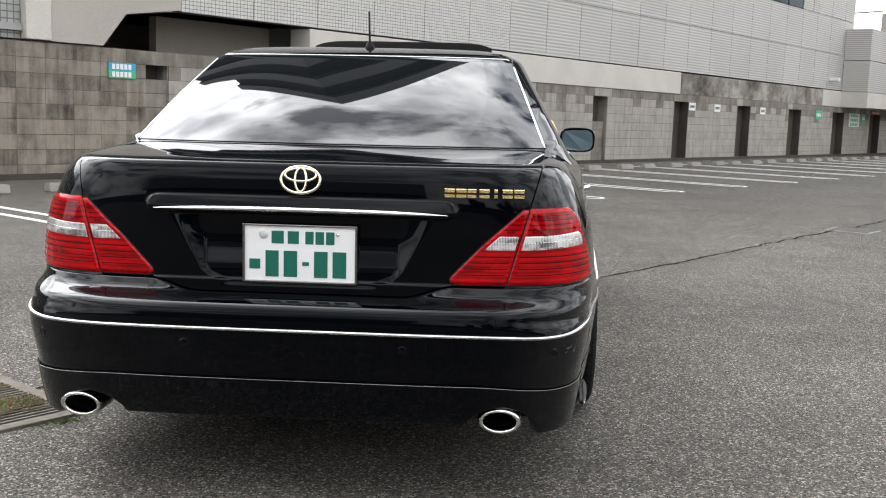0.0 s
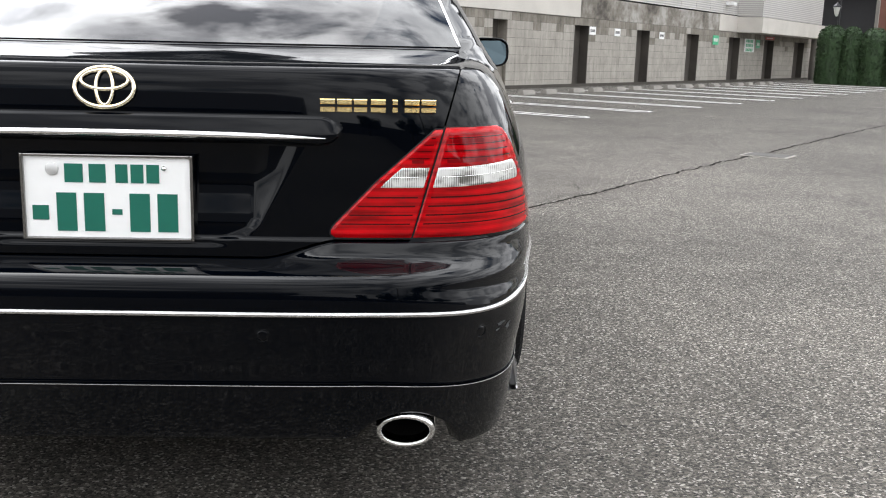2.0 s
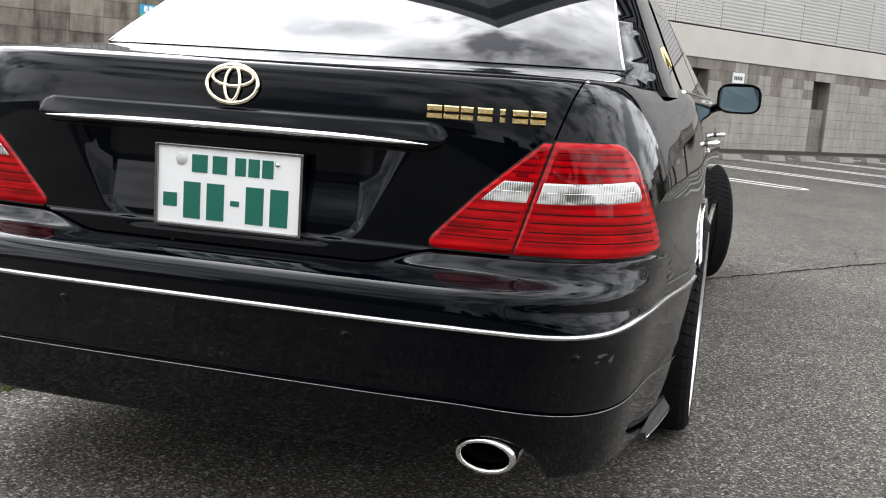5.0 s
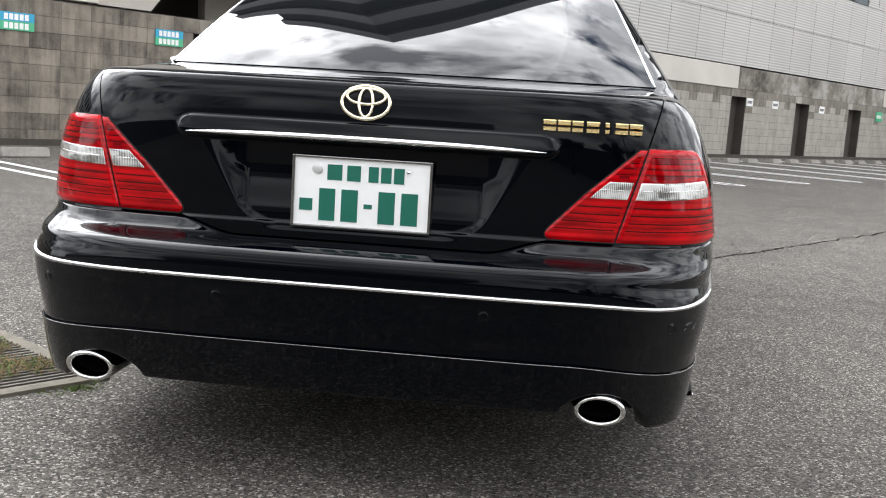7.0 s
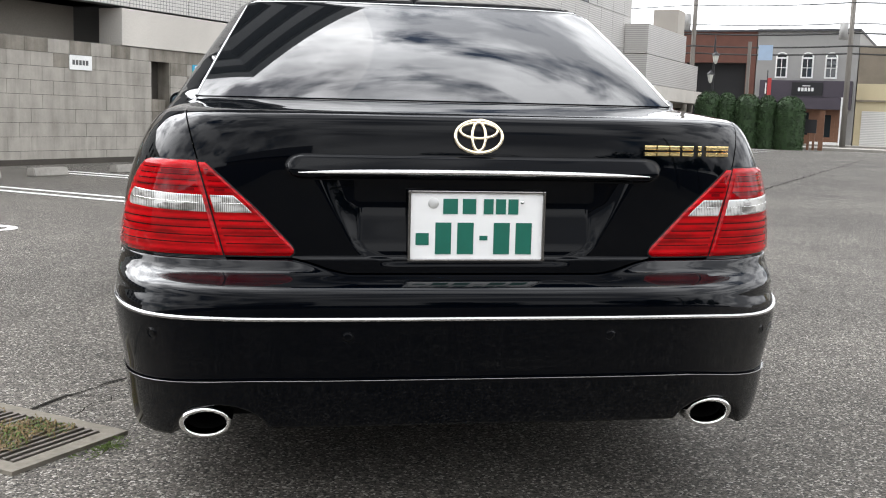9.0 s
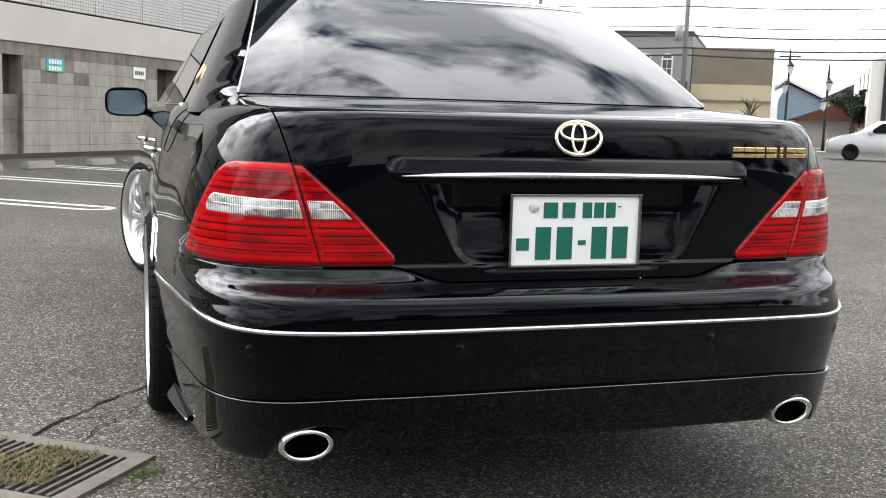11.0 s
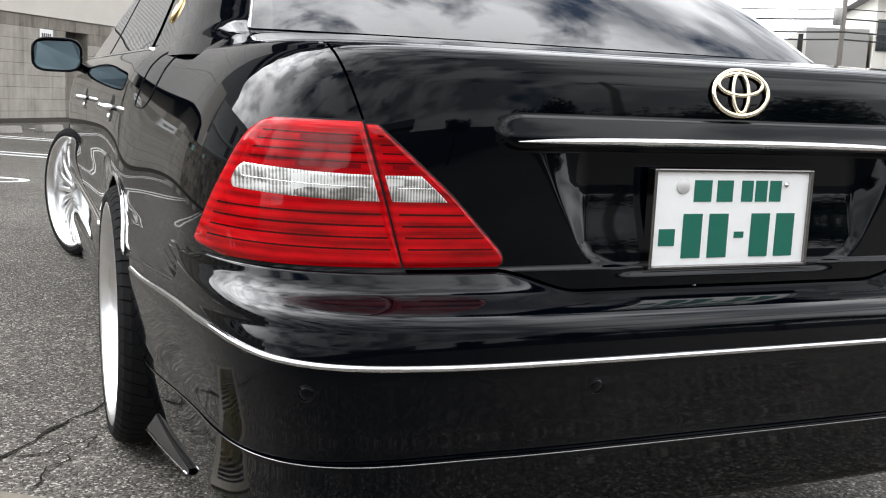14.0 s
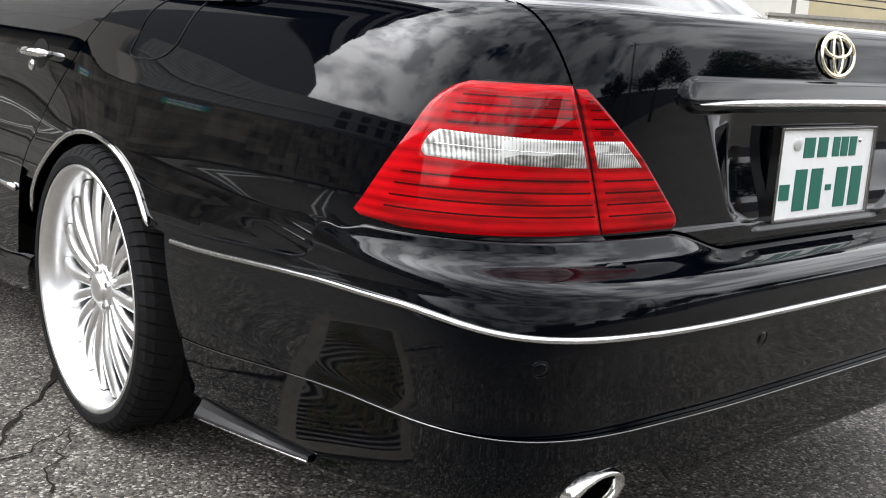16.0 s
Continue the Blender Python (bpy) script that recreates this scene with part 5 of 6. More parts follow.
bm = bmesh.new()
rows = []
for v in list(np.linspace(0, 0.975, 20)) + [0.988, 1.0]:
    row = []
    for j in range(130 + 90):
        x, y, z = wrap_point(j, 0.33, 0.81, 130, 90)
        for _ in range(3):
            zz = lerp(apron_bottom(x, y), apron_top(y), v)
            x, y, z = wrap_point(j, zz, 0.81, 130, 90)
        k = ease(-0.02, 0.15, y)
        row.append((x + 0.0015 * k, y - 0.0015 * (1 - k), zz))
    rows.append([settle(p) for p in mirror(row)[:0:-1] + row])
rim = rows[-1]
rows.insert(0, [(x * 0.97, y + 0.03, z + 0.004) for x, y, z in rows[0]])
add_grid(bm, rows)
shell(bm)
add_grid(bm, [[(x * 0.9999, y + 0.0002, z - 0.0001) for x, y, z in rim], [(x * 0.985, y + 0.016, z + 0.0006) for x, y, z in rim]])
apron = part("rear_apron", bm, M_SKIN, car, "black aero apron below the bumper", True)
# Added metal bead that draws the highlight along the apron's upper edge.
bm = bmesh.new()
add_tube(bm, [(x, y - 0.0004, z + 0.0002) for x, y, z in rim], 0.0012, 8)
part("apron_glint_bead", bm, M_SMOKE, apron, "", True)


def seam_x(z):
    """The joint between boot lid and rear wing."""
    return table(z, [0.64, 0.89, 1.0, 1.043], [0.598, 0.668, 0.700, 0.700])


def boot_relief(x, z):
    """How far the boot lid stands in (+) or out (-): number plate niche and the ledge above it."""
    a = abs(x)
    d = 0.0
    outer = table(z, [0.655, 0.67, 0.69, 0.857], [0.24, 0.284, 0.300, 0.388])
    inner = table(z, [0.655, 0.68, 0.70], [0.20, 0.270, 0.286])
    if z < 0.862:
        t = min(max((a - inner) / (outer - inner), -0.14), 1.14)
        k = 1 - (t + 0.14) ** 2 / 0.56 if t < 0.14 else (1.14 - t) ** 2 / 0.56 if t > 0.86 else 1 - t
        d += (0.005 + 0.019 * ease(0.65, 0.80, z)) * k * ease(0.640, 0.652, z) * (1 - ease(0.852, 0.860, z))
    end = max(0.0, (a - 0.418) / 0.040)
    half = 0.027 * math.sqrt(max(1 - end * end, 0.0))
    if half > 0.001:
        q = (0.879 + half - z) / (2 * half)
        d -= min(0.004 + 0.018 * q, 0.015) * ease(-0.03, 0.05, q) * (1 - ease(0.93, 1.04, q)) * min(1.0, half / 0.012)
    return d


# Boot lid: rear face and deck in one pressing.
bm = bmesh.new()
rows = []
for i, v in enumerate(list(np.linspace(0, 0.75, 170)) + list(np.linspace(0.755, 1, 44))):
    row = []
    for u in np.linspace(-1, 1, 321):
        zc = lerp(0.64, 1.0, v / 0.75) if v <= 0.75 else lerp(1.0, 1.043, (v - 0.75) / 0.25)
        x = u * (seam_x(zc) - 0.0019)
        z = zc if v > 0.3 else lerp(bumper_top(x) + 0.006, lerp(0.64, 1.0, 0.4), v / 0.3)
        row.append((x, max(rear_y(x, z), rear_y(x, 0.668) - 0.006) + boot_relief(x, z), z))
    rows.append(row)
add_grid(bm, rows)
shell(bm)
boot = part("boot_lid", bm, M_PAINT, car, "glossy black boot lid", True)


def nose_z(y, z):
    """Ahead of the doors the bonnet line falls towards the nose."""
    return 0.27 + (z - 0.27) * (1 - 0.30 * max(0.0, (y - 3.72) / 1.26) ** 1.4)


def door_seam(z):
    return table(z, [0.29, 0.62, 0.98, 1.05], [1.80, 1.64, 1.20, 1.12])


# Rear wings, from the boot joint to the rear door.
for sgn in (1, -1):
    bm = bmesh.new()
    rows = []
    zs = list(zspan(0.540, 1.0, 0.0125)) + list(np.linspace(1.002, 1.043, 16))
    for z in zs:
        row = plan(z, seam_x(z) + 0.0019, door_seam(z) - 0.003, 20, 50, 50)
        tops = [lerp(bumper_top(x), strip_z(x, y) + 0.028, ease(0.24, 0.40, y)) for x, y, zz in row]
        rows.append([settle((sgn * (x - 0.008 * (1 - ease(tp - 0.003, tp + 0.004, zz))), y, zz)) for (x, y, zz), tp in zip(row, tops)])
    vr = add_grid(bm, rows)
    inside = {}
    for r in vr:
        for v in r:
            dy, dz = (v.co.y - AY) / AR_Y, (v.co.z - AZ) / AR_Z
            if dy * dy + dz * dz < 1:
                inside[v] = math.hypot(dy, dz)
    kill = []
    for v in inside:
        if any(o not in inside for e in v.link_edges for o in (e.other_vert(v),)):
            k = 1 / max(inside[v], 0.3)
            y, z = AY + (v.co.y - AY) * k, AZ + (v.co.z - AZ) * k
            v.co = (sgn * side_x(y, z), y, z)
        else:
            kill.append(v)
    bmesh.ops.delete(bm, geom=kill, context="VERTS")
    shell(bm)
    part("rear_wing", bm, M_PAINT, car, "glossy black rear wing", True)
    # doors and front wing
    for nm, ya, yb in (("rear_door", None, 2.62), ("front_door", 2.626, 3.72), ("front_wing", 3.726, 4.98)):
        bm = bmesh.new()
        rows = []
        for z in zspan(0.27, 1.043, 0.02):
            y0 = ya if ya else max(door_seam(z) + 0.003, arch_back(z) + 0.004 if z < 0.62 else 0)
            rows.append([(sgn * side_x(y, z), y, nose_z(y, z)) for y in np.linspace(y0, yb, 24)])
        vr = add_grid(bm, rows)
        if nm == "front_wing":
            kill = [v for r in vr for v in r if math.hypot((v.co.y - 4.15) / 0.39, (v.co.z - AZ) / 0.37) < 1]
            bmesh.ops.delete(bm, geom=kill, context="VERTS")
        shell(bm)
        part(nm, bm, M_PAINT, car, "", True)

# Cabin: slices from belt to roof.
GZ = [0.99, 1.03, 1.06, 1.15, 1.25, 1.33, 1.368, 1.394, 1.413, 1.427, 1.437, 1.443, 1.446]
GR = [0.46, 0.53, 0.575, 0.72, 0.90, 1.05, 1.122, 1.20, 1.31, 1.46, 1.63, 1.85, 2.1]
GW = [0.835, 0.812, 0.795, 0.748, 0.697, 0.658, 0.637, 0.605, 0.555, 0.48, 0.39, 0.26, 0.05]
GF = [4.05, 3.93, 3.82, 3.55, 3.27, 3.03, 2.93, 2.83, 2.73, 2.62, 2.5, 2.35, 2.15]
GL = [0.55, 0.55, 0.55, 0.55, 0.55, 0.55, 0.55, 0.55, 0.5, 0.4, 0.3, 0.2, 0.02]
g_tail, g_wide, g_f, g_l = [smooth_table(GZ, v) for v in (GR, GW, GF, GL)]


def g_w(z):
    """Half the cabin's width; its sides lean in evenly up to the roof."""
    return 0.795 - 0.513 * (z - 1.06) if 1.06 <= z <= 1.368 else g_wide(z)


def g_r(z):
    """The cabin's rear end; the rear window bows evenly from its foot to its head."""
    u = z - 1.046
    return 0.5535 + 1.45 * u + 1.0107 * u * u if 0 <= u <= 0.326 else g_tail(z)


def cabin_y(x, z):
    w, ln, p = g_w(z), g_l(z), 4.5
    q = min(abs(x) / w, 1.0)
    if q < 0.93:
        return g_r(z) + ln * 0.165 * (q / 0.93) ** 3.4
    return g_r(z) + ln - ln * (1 - q ** p) ** (1 / p)


def cabin_x(y, z):
    w, ln, p = g_w(z), g_l(z), 4.5
    b = min(max(g_r(z) + ln - y, 0) / ln, 1)
    c = min(max(y - g_f(z) + ln, 0) / ln, 1)
    return w * (1 - b ** p) ** (1 / p) * max(1 - c ** p, 0) ** (1 / p)


bm = bmesh.new()
rows = []
for z in list(zspan(0.99, 1.368, 0.016)) + list(np.linspace(1.373, 1.446, 26)):
    w, ln, p = g_w(z), g_l(z), 4.5
    k = 0.5 ** (1 / p)
    half = [(w * a, cabin_y(w * a, z), z) for a in np.linspace(0, 0.93, 22)]
    y0, y1 = g_r(z) + ln * 0.247, g_f(z) - ln + ln * k
    half += [(cabin_x(y, z), y, z) for y in np.linspace(y0, y1, 50)[1:-1]]
    half += [(w * a, g_f(z) - ln + ln * (1 - a ** p) ** (1 / p), z) for a in np.linspace(k, 0, 22)]
    rows.append(half[:-1] + mirror(half)[:0:-1])
vr = add_grid(bm, rows, True)
bm.faces.new(vr[-1])
shell(bm)
part("roof", bm, M_PAINT, car, "glossy black roof and pillars", True)

# Bonnet, nose and windscreen.
bm = bmesh.new()
rows = []
for y in np.linspace(3.70, 4.98, 22):
    xe, ze = side_x(y, 1.043) + 0.002, nose_z(max(y, 3.72), 1.043)
    rows.append([(u * xe, y + 0.06 * (1 - u * u) * ease(4.6, 4.98, y), ze + 0.035 * (1 - u * u)) for u in np.linspace(-1, 1, 31)])
add_grid(bm, rows)
shell(bm)
part("bonnet", bm, M_PAINT, car, "glossy black bonnet", True)
bm = bmesh.new()
rows = []
for z in np.linspace(0.27, 1.043, 24):
    xe, zz = side_x(4.98, z), nose_z(4.98, z)
    rows.append([(u * xe, 4.978 + 0.06 * (1 - u * u), zz + (0.035 * (1 - u * u) if z > 1.04 else 0)) for u in np.linspace(-1, 1, 31)])
add_grid(bm, rows)
shell(bm)
nose = part("front_bumper", bm, M_PAINT, car, "glossy black nose and front bumper", True)
part("grille", box(-0.34, 0.34, 5.03, 5.055, 0.52, 0.70, 0.006), M_TRIM, nose, "dark radiator grille")
for sgn in (1, -1):
    part("headlamp", box(sgn * 0.55 - 0.14, sgn * 0.55 + 0.14, 4.975, 5.035, 0.56, 0.70, 0.015), M_CLEAR, car, "clear headlamp")
bm = bmesh.new()
rows = []
for z in np.linspace(1.055, 1.365, 16):
    w, ln = g_w(z), g_l(z)
    rows.append([(w * a, g_f(z) - ln + ln * (1 - abs(a) ** 4.5) ** (1 / 4.5) + 0.004, z) for a in np.linspace(-0.86, 0.86, 31)])
add_grid(bm, rows)
shell(bm)
part("windscreen", bm, M_GLASS, car, "dark windscreen", True)

# Rear window, chrome surround.
bm = bmesh.new()
rows = []


def glass_edge(z):
    return table(z, [1.045, 1.372], [0.720, 0.590])


for z in np.linspace(1.046, 1.372, 50):
    rows.append([(u * glass_edge(z), cabin_y(u * glass_edge(z), z) - 0.004, z) for u in np.linspace(-1, 1, 61)])
add_grid(bm, rows)
shell(bm)
rear_window = part("rear_window", bm, M_GLASS, car, "tinted rear window reflecting a cloudy sky", True)
bm = bmesh.new()
loop = [(-glass_edge(z), cabin_y(glass_edge(z), z) - 0.004, z) for z in np.linspace(1.046, 1.372, 20)]
loop += [(u * glass_edge(1.375), cabin_y(u * glass_edge(1.375), 1.375) - 0.004, 1.375) for u in np.linspace(-1, 1, 40)]
loop += [(glass_edge(z), cabin_y(glass_edge(z), z) - 0.004, z) for z in np.linspace(1.372, 1.046, 20)]
add_tube(bm, loop, 0.0036, 8)
part("window_trim", bm, M_STRIP, rear_window, "bright trim round the rear window", True)



def body_point(x, z, d, sgn=1):
    """A point d proud of the tail's surface."""
    e = 0.004
    p = Vector((x, rear_y(x, z), z))
    tx = Vector((x + e, rear_y(x + e, z), z)) - Vector((x - e, rear_y(x - e, z), z))
    tz = Vector((x, rear_y(x, z + e), z + e)) - Vector((x, rear_y(x, z - e), z - e))
    nrm = tx.cross(tz).normalized()
    p += nrm * d
    return settle((sgn * p.x, p.y, p.z))


# Tail lamps on the body's own surface.
def lamp_out(z):
    return f_lamp(z)


f_lamp = smooth_table([0.660, 0.664, 0.675, 0.702, 0.760, 0.805, 0.840, 0.865, 0.880, 0.887, 0.891], [0.80, 0.852, 0.879, 0.874, 0.859, 0.843, 0.828, 0.813, 0.798, 0.785, 0.765])


def lamp_in(z):
    return table(z, [0.663, 0.668, 0.676, 0.688, 0.78, 0.851, 0.887], [0.452, 0.443, 0.440, 0.445, 0.533, 0.612, 0.652])


def lens(z0, z1, xa, xb, d, sgn, nz=14, nx=30, lift=0.0):
    """One piece of a lamp's lens, domed at its rim."""
    bm = bmesh.new()
    rows = []
    for v in np.linspace(0, 1, nz):
        zb = lerp(z0, z1, v)
        a, b = xa(zb), xb(zb)
        row = []
        for u in np.linspace(0, 1, nx):
            x = lerp(a, b, u)
            z = zb + lift * u * u
            e = min(u, 1 - u) * abs(b - a) / 0.008
            f = min(v, 1 - v) * (z1 - z0) / 0.004
            k = min(e, f, 1.0)
            row.append(body_point(x, z, 0.4 * d + 0.6 * d * math.sqrt(1 - (1 - k) ** 2), sgn))
        rows.append(row)
    add_grid(bm, rows)
    shell(bm)
    return bm


def lamp(name, xa, xb, sgn, label, top):
    root_part = part(name, lens(0.661, top, lambda z: xa(z) - 0.0035, lambda z: xb(z) + 0.0035 * (xb(z) < 0.75), 0.002, sgn, 24, 30), M_TRIM, car, label, True)
    part("red_lens", lens(0.664, top - 0.003, xa, xb, 0.008, sgn, 30, 34), M_RED, root_part, "", True)
    inn = 0.014 if xa is lamp_in else 0.003
    out = 0.012 if xb is lamp_out else 0.003

    def pinch(z):
        return 0.007 * (abs(z - 0.788) / 0.021) ** 3

    part("clear_lens", lens(0.7645, 0.8105, lambda z: xa(z) + inn, lambda z: xb(z) - out - (pinch(z) if out > 0.01 else 0), 0.0088, sgn, 14, 34, 0.007 if out > 0.01 else 0.0), M_CLEAR, root_part, "clear reversing and turn lens", True)
    for z in (0.694, 0.712, 0.730, 0.748, 0.826, 0.840, 0.853, 0.866):
        bm = bmesh.new()
        a, b = xa(z), xb(z)
        ins = 0.12 if z > 0.8 else 0.05
        xs = np.linspace(a + 0.010, b - max(ins * abs(b - a), 0.012), 26)
        h = 0.0014 if z < 0.8 else 0.0011
        add_grid(bm, [[body_point(x, z - h, 0.0092, sgn) for x in xs], [body_point(x, z + h, 0.0092, sgn) for x in xs]])
        part("lens_rib", bm, M_REDDARK, root_part, "", True)
    # dark bars laid on the upper lens: shade of the reflector's depth, as colour
    for z0, z1 in ((0.8165, 0.8235), (0.856, 0.8635)):
        a, b = xa(z1), xb(z1)
        xs = np.linspace(a + 0.020, lerp(a, b, 0.58) if xb is lamp_out else b - 0.022, 20)
        if xs[-1] - xs[0] > 0.01:
            bm = bmesh.new()
            add_grid(bm, [[body_point(x, z0, 0.0089, sgn) for x in xs], [body_point(x, z1, 0.0089, sgn) for x in xs]])
            part("lens_shade", bm, M_REDDEEP, root_part, "", True)
    # fine fluting of the clear lens
    for z in (0.7885,):
        bm = bmesh.new()
        xs = np.linspace(xa(z) + 0.018, xb(z) - 0.022, 26)
        add_tube(bm, [body_point(x, z + (0.007 * ((x - xa(z)) / (xb(z) - xa(z))) ** 2 if out > 0.01 else 0), 0.0088, sgn) for x in xs], 0.0008, 6)
        part("lens_flute", bm, M_CHROME, root_part, "", True)
    return root_part


for sgn in (1, -1):
    lamp("tail_lamp", lambda z: seam_x(z) + 0.0019, lamp_out, sgn, "red tail lamp with a clear band", 0.890)
    lamp("boot_lamp", lamp_in, lambda z: seam_x(z) - 0.0019, sgn, "red lamp on the boot lid with a clear band", 0.886)

# Bright strip round the bumper, parking sensors, reflector.
bm = bmesh.new()
path = []
for x, y, z in plan(0.53, 0.0, 0.80, 40, 40, 6):
    zz = strip_z(x, y)
    path.append((x, rear_y(x, zz) - 0.001, zz) if y < 0.02 else (side_x(y, zz) + 0.001, y, zz))
full = [settle(p) for p in mirror(path)[:0:-1] + path]
rows = []
for p in full:
    a = math.atan2(0.9 * p[0], 1) if abs(p[0]) < 0.6 else math.copysign(min(1.5, 0.9 + max(0, p[1] + 0.05) * 2), p[0])
    o = Vector((math.sin(a), -math.cos(a), 0))
    c = Vector(p)
    rows.append([tuple(c + o * dx + Vector((0, 0, dz))) for dx, dz in ((-0.003, 0.0052), (0.003, 0.0048), (0.0052, 0.0026), (0.0058, 0), (0.0052, -0.0026), (0.003, -0.0048), (-0.003, -0.0052))])
add_grid(bm, rows)
shell(bm)
part("bright_strip", bm, M_STRIP, bumper, "chrome strip along the bumper", True)
for x in (-0.768, -0.317, 0.317, 0.768):
    bm = bmesh.new()
    y = rear_y(x, 0.489)
    nrm = Vector(body_point(x, 0.489, 1)) - Vector(body_point(x, 0.489, 0)) if x > 0 else Vector(body_point(-x, 0.489, 1, -1)) - Vector(body_point(-x, 0.489, 0, -1))
    lathe(bm, [(-0.001, 0.0138), (0.0006, 0.0136), (0.0008, 0.0128), (-0.0015, 0.0122), (-0.0015, 0.0114), (0.0006, 0.0108), (0.0010, 0.006), (0.0011, 0.0005)], 28, 2)
    q = nrm.to_track_quat("Z", "Y").to_matrix().to_4x4()
    bm.transform(Matrix.Translation(settle((x, y, 0.489))) @ q)
    part("parking_sensor", bm, M_SKIN, bumper, "", True)



def scuff(x, z, w, h, seed):
    """A small patch of bare scraped plastic on the bumper's right corner."""
    r = random.Random(seed)
    bm = bmesh.new()
    ring = []
    for q in range(14):
        t = 2 * math.pi * q / 14
        k = r.uniform(0.45, 1.0)
        ring.append(bm.verts.new(body_point(x + w * k * math.cos(t), z + h * k * math.sin(t) + 0.4 * h * math.cos(t), 0.0007)))
    bm.faces.new(ring)
    part("scuff_mark", bm, M_SCUFF, bumper, "pale scrape in the black paint")


for q, (x, z, w, h) in enumerate(((0.815, 0.497, 0.011, 0.005), (0.832, 0.487, 0.006, 0.009), (0.808, 0.484, 0.005, 0.003), (0.80, 0.325, 0.007, 0.010), (0.795, 0.348, 0.010, 0.003))):
    scuff(x, z, w, h, q)

# Ledge strip, number plate with frame, badges.
bm = bmesh.new()
rows = []
for x in np.linspace(-0.432, 0.432, 60):
    z = 0.8655 + 0.004 * (1 - (x / 0.432) ** 2)
    h = 0.0065 * (1 - abs(x / 0.433) ** 6) + 0.001
    y = rear_y(x, z) - 0.0145
    rows.append([(x, y + 0.004, z + h), (x, y - 0.005, z + 0.7 * h), (x, y - 0.007, z), (x, y - 0.005, z - 0.7 * h), (x, y + 0.004, z - h)])
add_grid(bm, rows)
shell(bm)
part("boot_ledge_strip", bm, M_CHROME, boot, "chrome strip on the boot lid ledge", True)

plate = part("number_plate", box(-0.165, 0.165, 0.006, 0.010, 0.657, 0.822, 0.0015), M_PLATE, car, "white number plate with green bars")
bm = bmesh.new()
for x0, x1, z0, z1 in ((-0.1695, -0.163, 0.653, 0.8255), (0.163, 0.1695, 0.653, 0.8255), (-0.163, 0.163, 0.653, 0.659), (-0.163, 0.163, 0.820, 0.8255)):
    add_box(bm, x0, x1, 0.000, 0.022, z0, z1, 0.002)
plate.location = (0, -0.015, 0)
part("plate_frame", bm, M_SMOKE, plate, "dark chrome plate frame")
part("plate_holder", box(-0.160, 0.160, 0.0215, 0.060, 0.664, 0.818), M_TRIM, plate, "black plate holder")


def plate_bar(x0, x1, z0, z1):
    part("plate_bar", box(x0, x1, 0.0045, 0.0062, z0, z1), M_GREEN, plate)


for x0, x1 in ((-0.084, -0.048), (-0.036, -0.003), (0.016, 0.040), (0.046, 0.071), (0.077, 0.102)):
    plate_bar(x0, x1, 0.769, 0.806)
plate_bar(-0.150, -0.118, 0.693, 0.722)
for x0, x1 in ((-0.102, -0.063), (-0.048, -0.008), (0.042, 0.082), (0.097, 0.137)):
    plate_bar(x0, x1, 0.671, 0.748)
plate_bar(0.007, 0.027, 0.705, 0.716)
bm = bmesh.new()
lathe(bm, [(0.006, 0.013), (0.0035, 0.013), (0.0025, 0.0115), (0.0023, 0.0005)], 24, 1)
bm.transform(Matrix.Translation((-0.108, 0, 0.795)))
part("plate_seal", bm, M_SEAL, plate, "round silver seal cap", True)
bm = bmesh.new()
lathe(bm, [(0.006, 0.005), (0.002, 0.005), (0.001, 0.0005)], 12, 1)
bm.transform(Matrix.Translation((0.112, 0, 0.799)))
part("plate_bolt", bm, M_CHROME, plate, "", True)


def oval(cx, cz, rx, rz, r, flat=0.6):
    """A flattened oval ring on the boot lid."""
    bm = bmesh.new()
    rows = []
    for k in range(56):
        t = 2 * math.pi * k / 56
        c, s = math.cos(t), math.sin(t)
        nx, nz = c * rz, s * rx
        ln = math.hypot(nx, nz)
        nx, nz = nx / ln, nz / ln
        x, z = cx + rx * c, cz + rz * s
        rows.append([(x + nx * r * math.cos(q), rear_y(x, z) - 0.003 - flat * r * (1 + math.sin(q)), z + nz * r * math.cos(q)) for q in (2 * math.pi * m / 8 for m in range(8))])
    rows.append(rows[0])
    add_grid(bm, rows, True)
    bmesh.ops.remove_doubles(bm, verts=bm.verts, dist=1e-5)
    bmesh.ops.recalc_face_normals(bm, faces=bm.faces)
    return bm


badge = part("round_badge", oval(0, 0.956, 0.0575, 0.0385, 0.0046), M_PALEGOLD, boot, "oval badge of gold and chrome rings", True)
part("badge_ring", oval(0, 0.956, 0.0165, 0.034, 0.0038), M_PALEGOLD, badge, "", True)
part("badge_ring", oval(0, 0.9705, 0.046, 0.0185, 0.0038), M_PALEGOLD, badge, "", True)
for k, w in enumerate((0.030, 0.030, 0.026, 0.030, 0.010, 0.030, 0.030)):
    x0 = 0.4195 + k * 0.0333 + (0.010 if k == 4 else 0)
    y = rear_y(x0, 0.93)
    for z0, z1 in ((0.9165, 0.9268), (0.9318, 0.9425)):
        bm = bmesh.new()
        cx, cz = x0 + w / 2, (z0 + z1) / 2
        rows = []
        for dy, f in ((0.002, 1.0), (-0.004, 1.0), (-0.0058, 0.75)):
            rows.append([(cx + (px - cx) * (1 - (1 - f) * 0.2), y + dy, cz + (pz - cz) * f) for px, pz in ((x0, z0), (x0 + w, z0), (x0 + w, z1), (x0, z1))])
        vr = add_grid(bm, rows, True)
        bm.faces.new(vr[-1])
        bmesh.ops.recalc_face_normals(bm, faces=bm.faces)
        part("name_badge_bar", bm, M_GOLD, boot, "gold bar of the name badge")

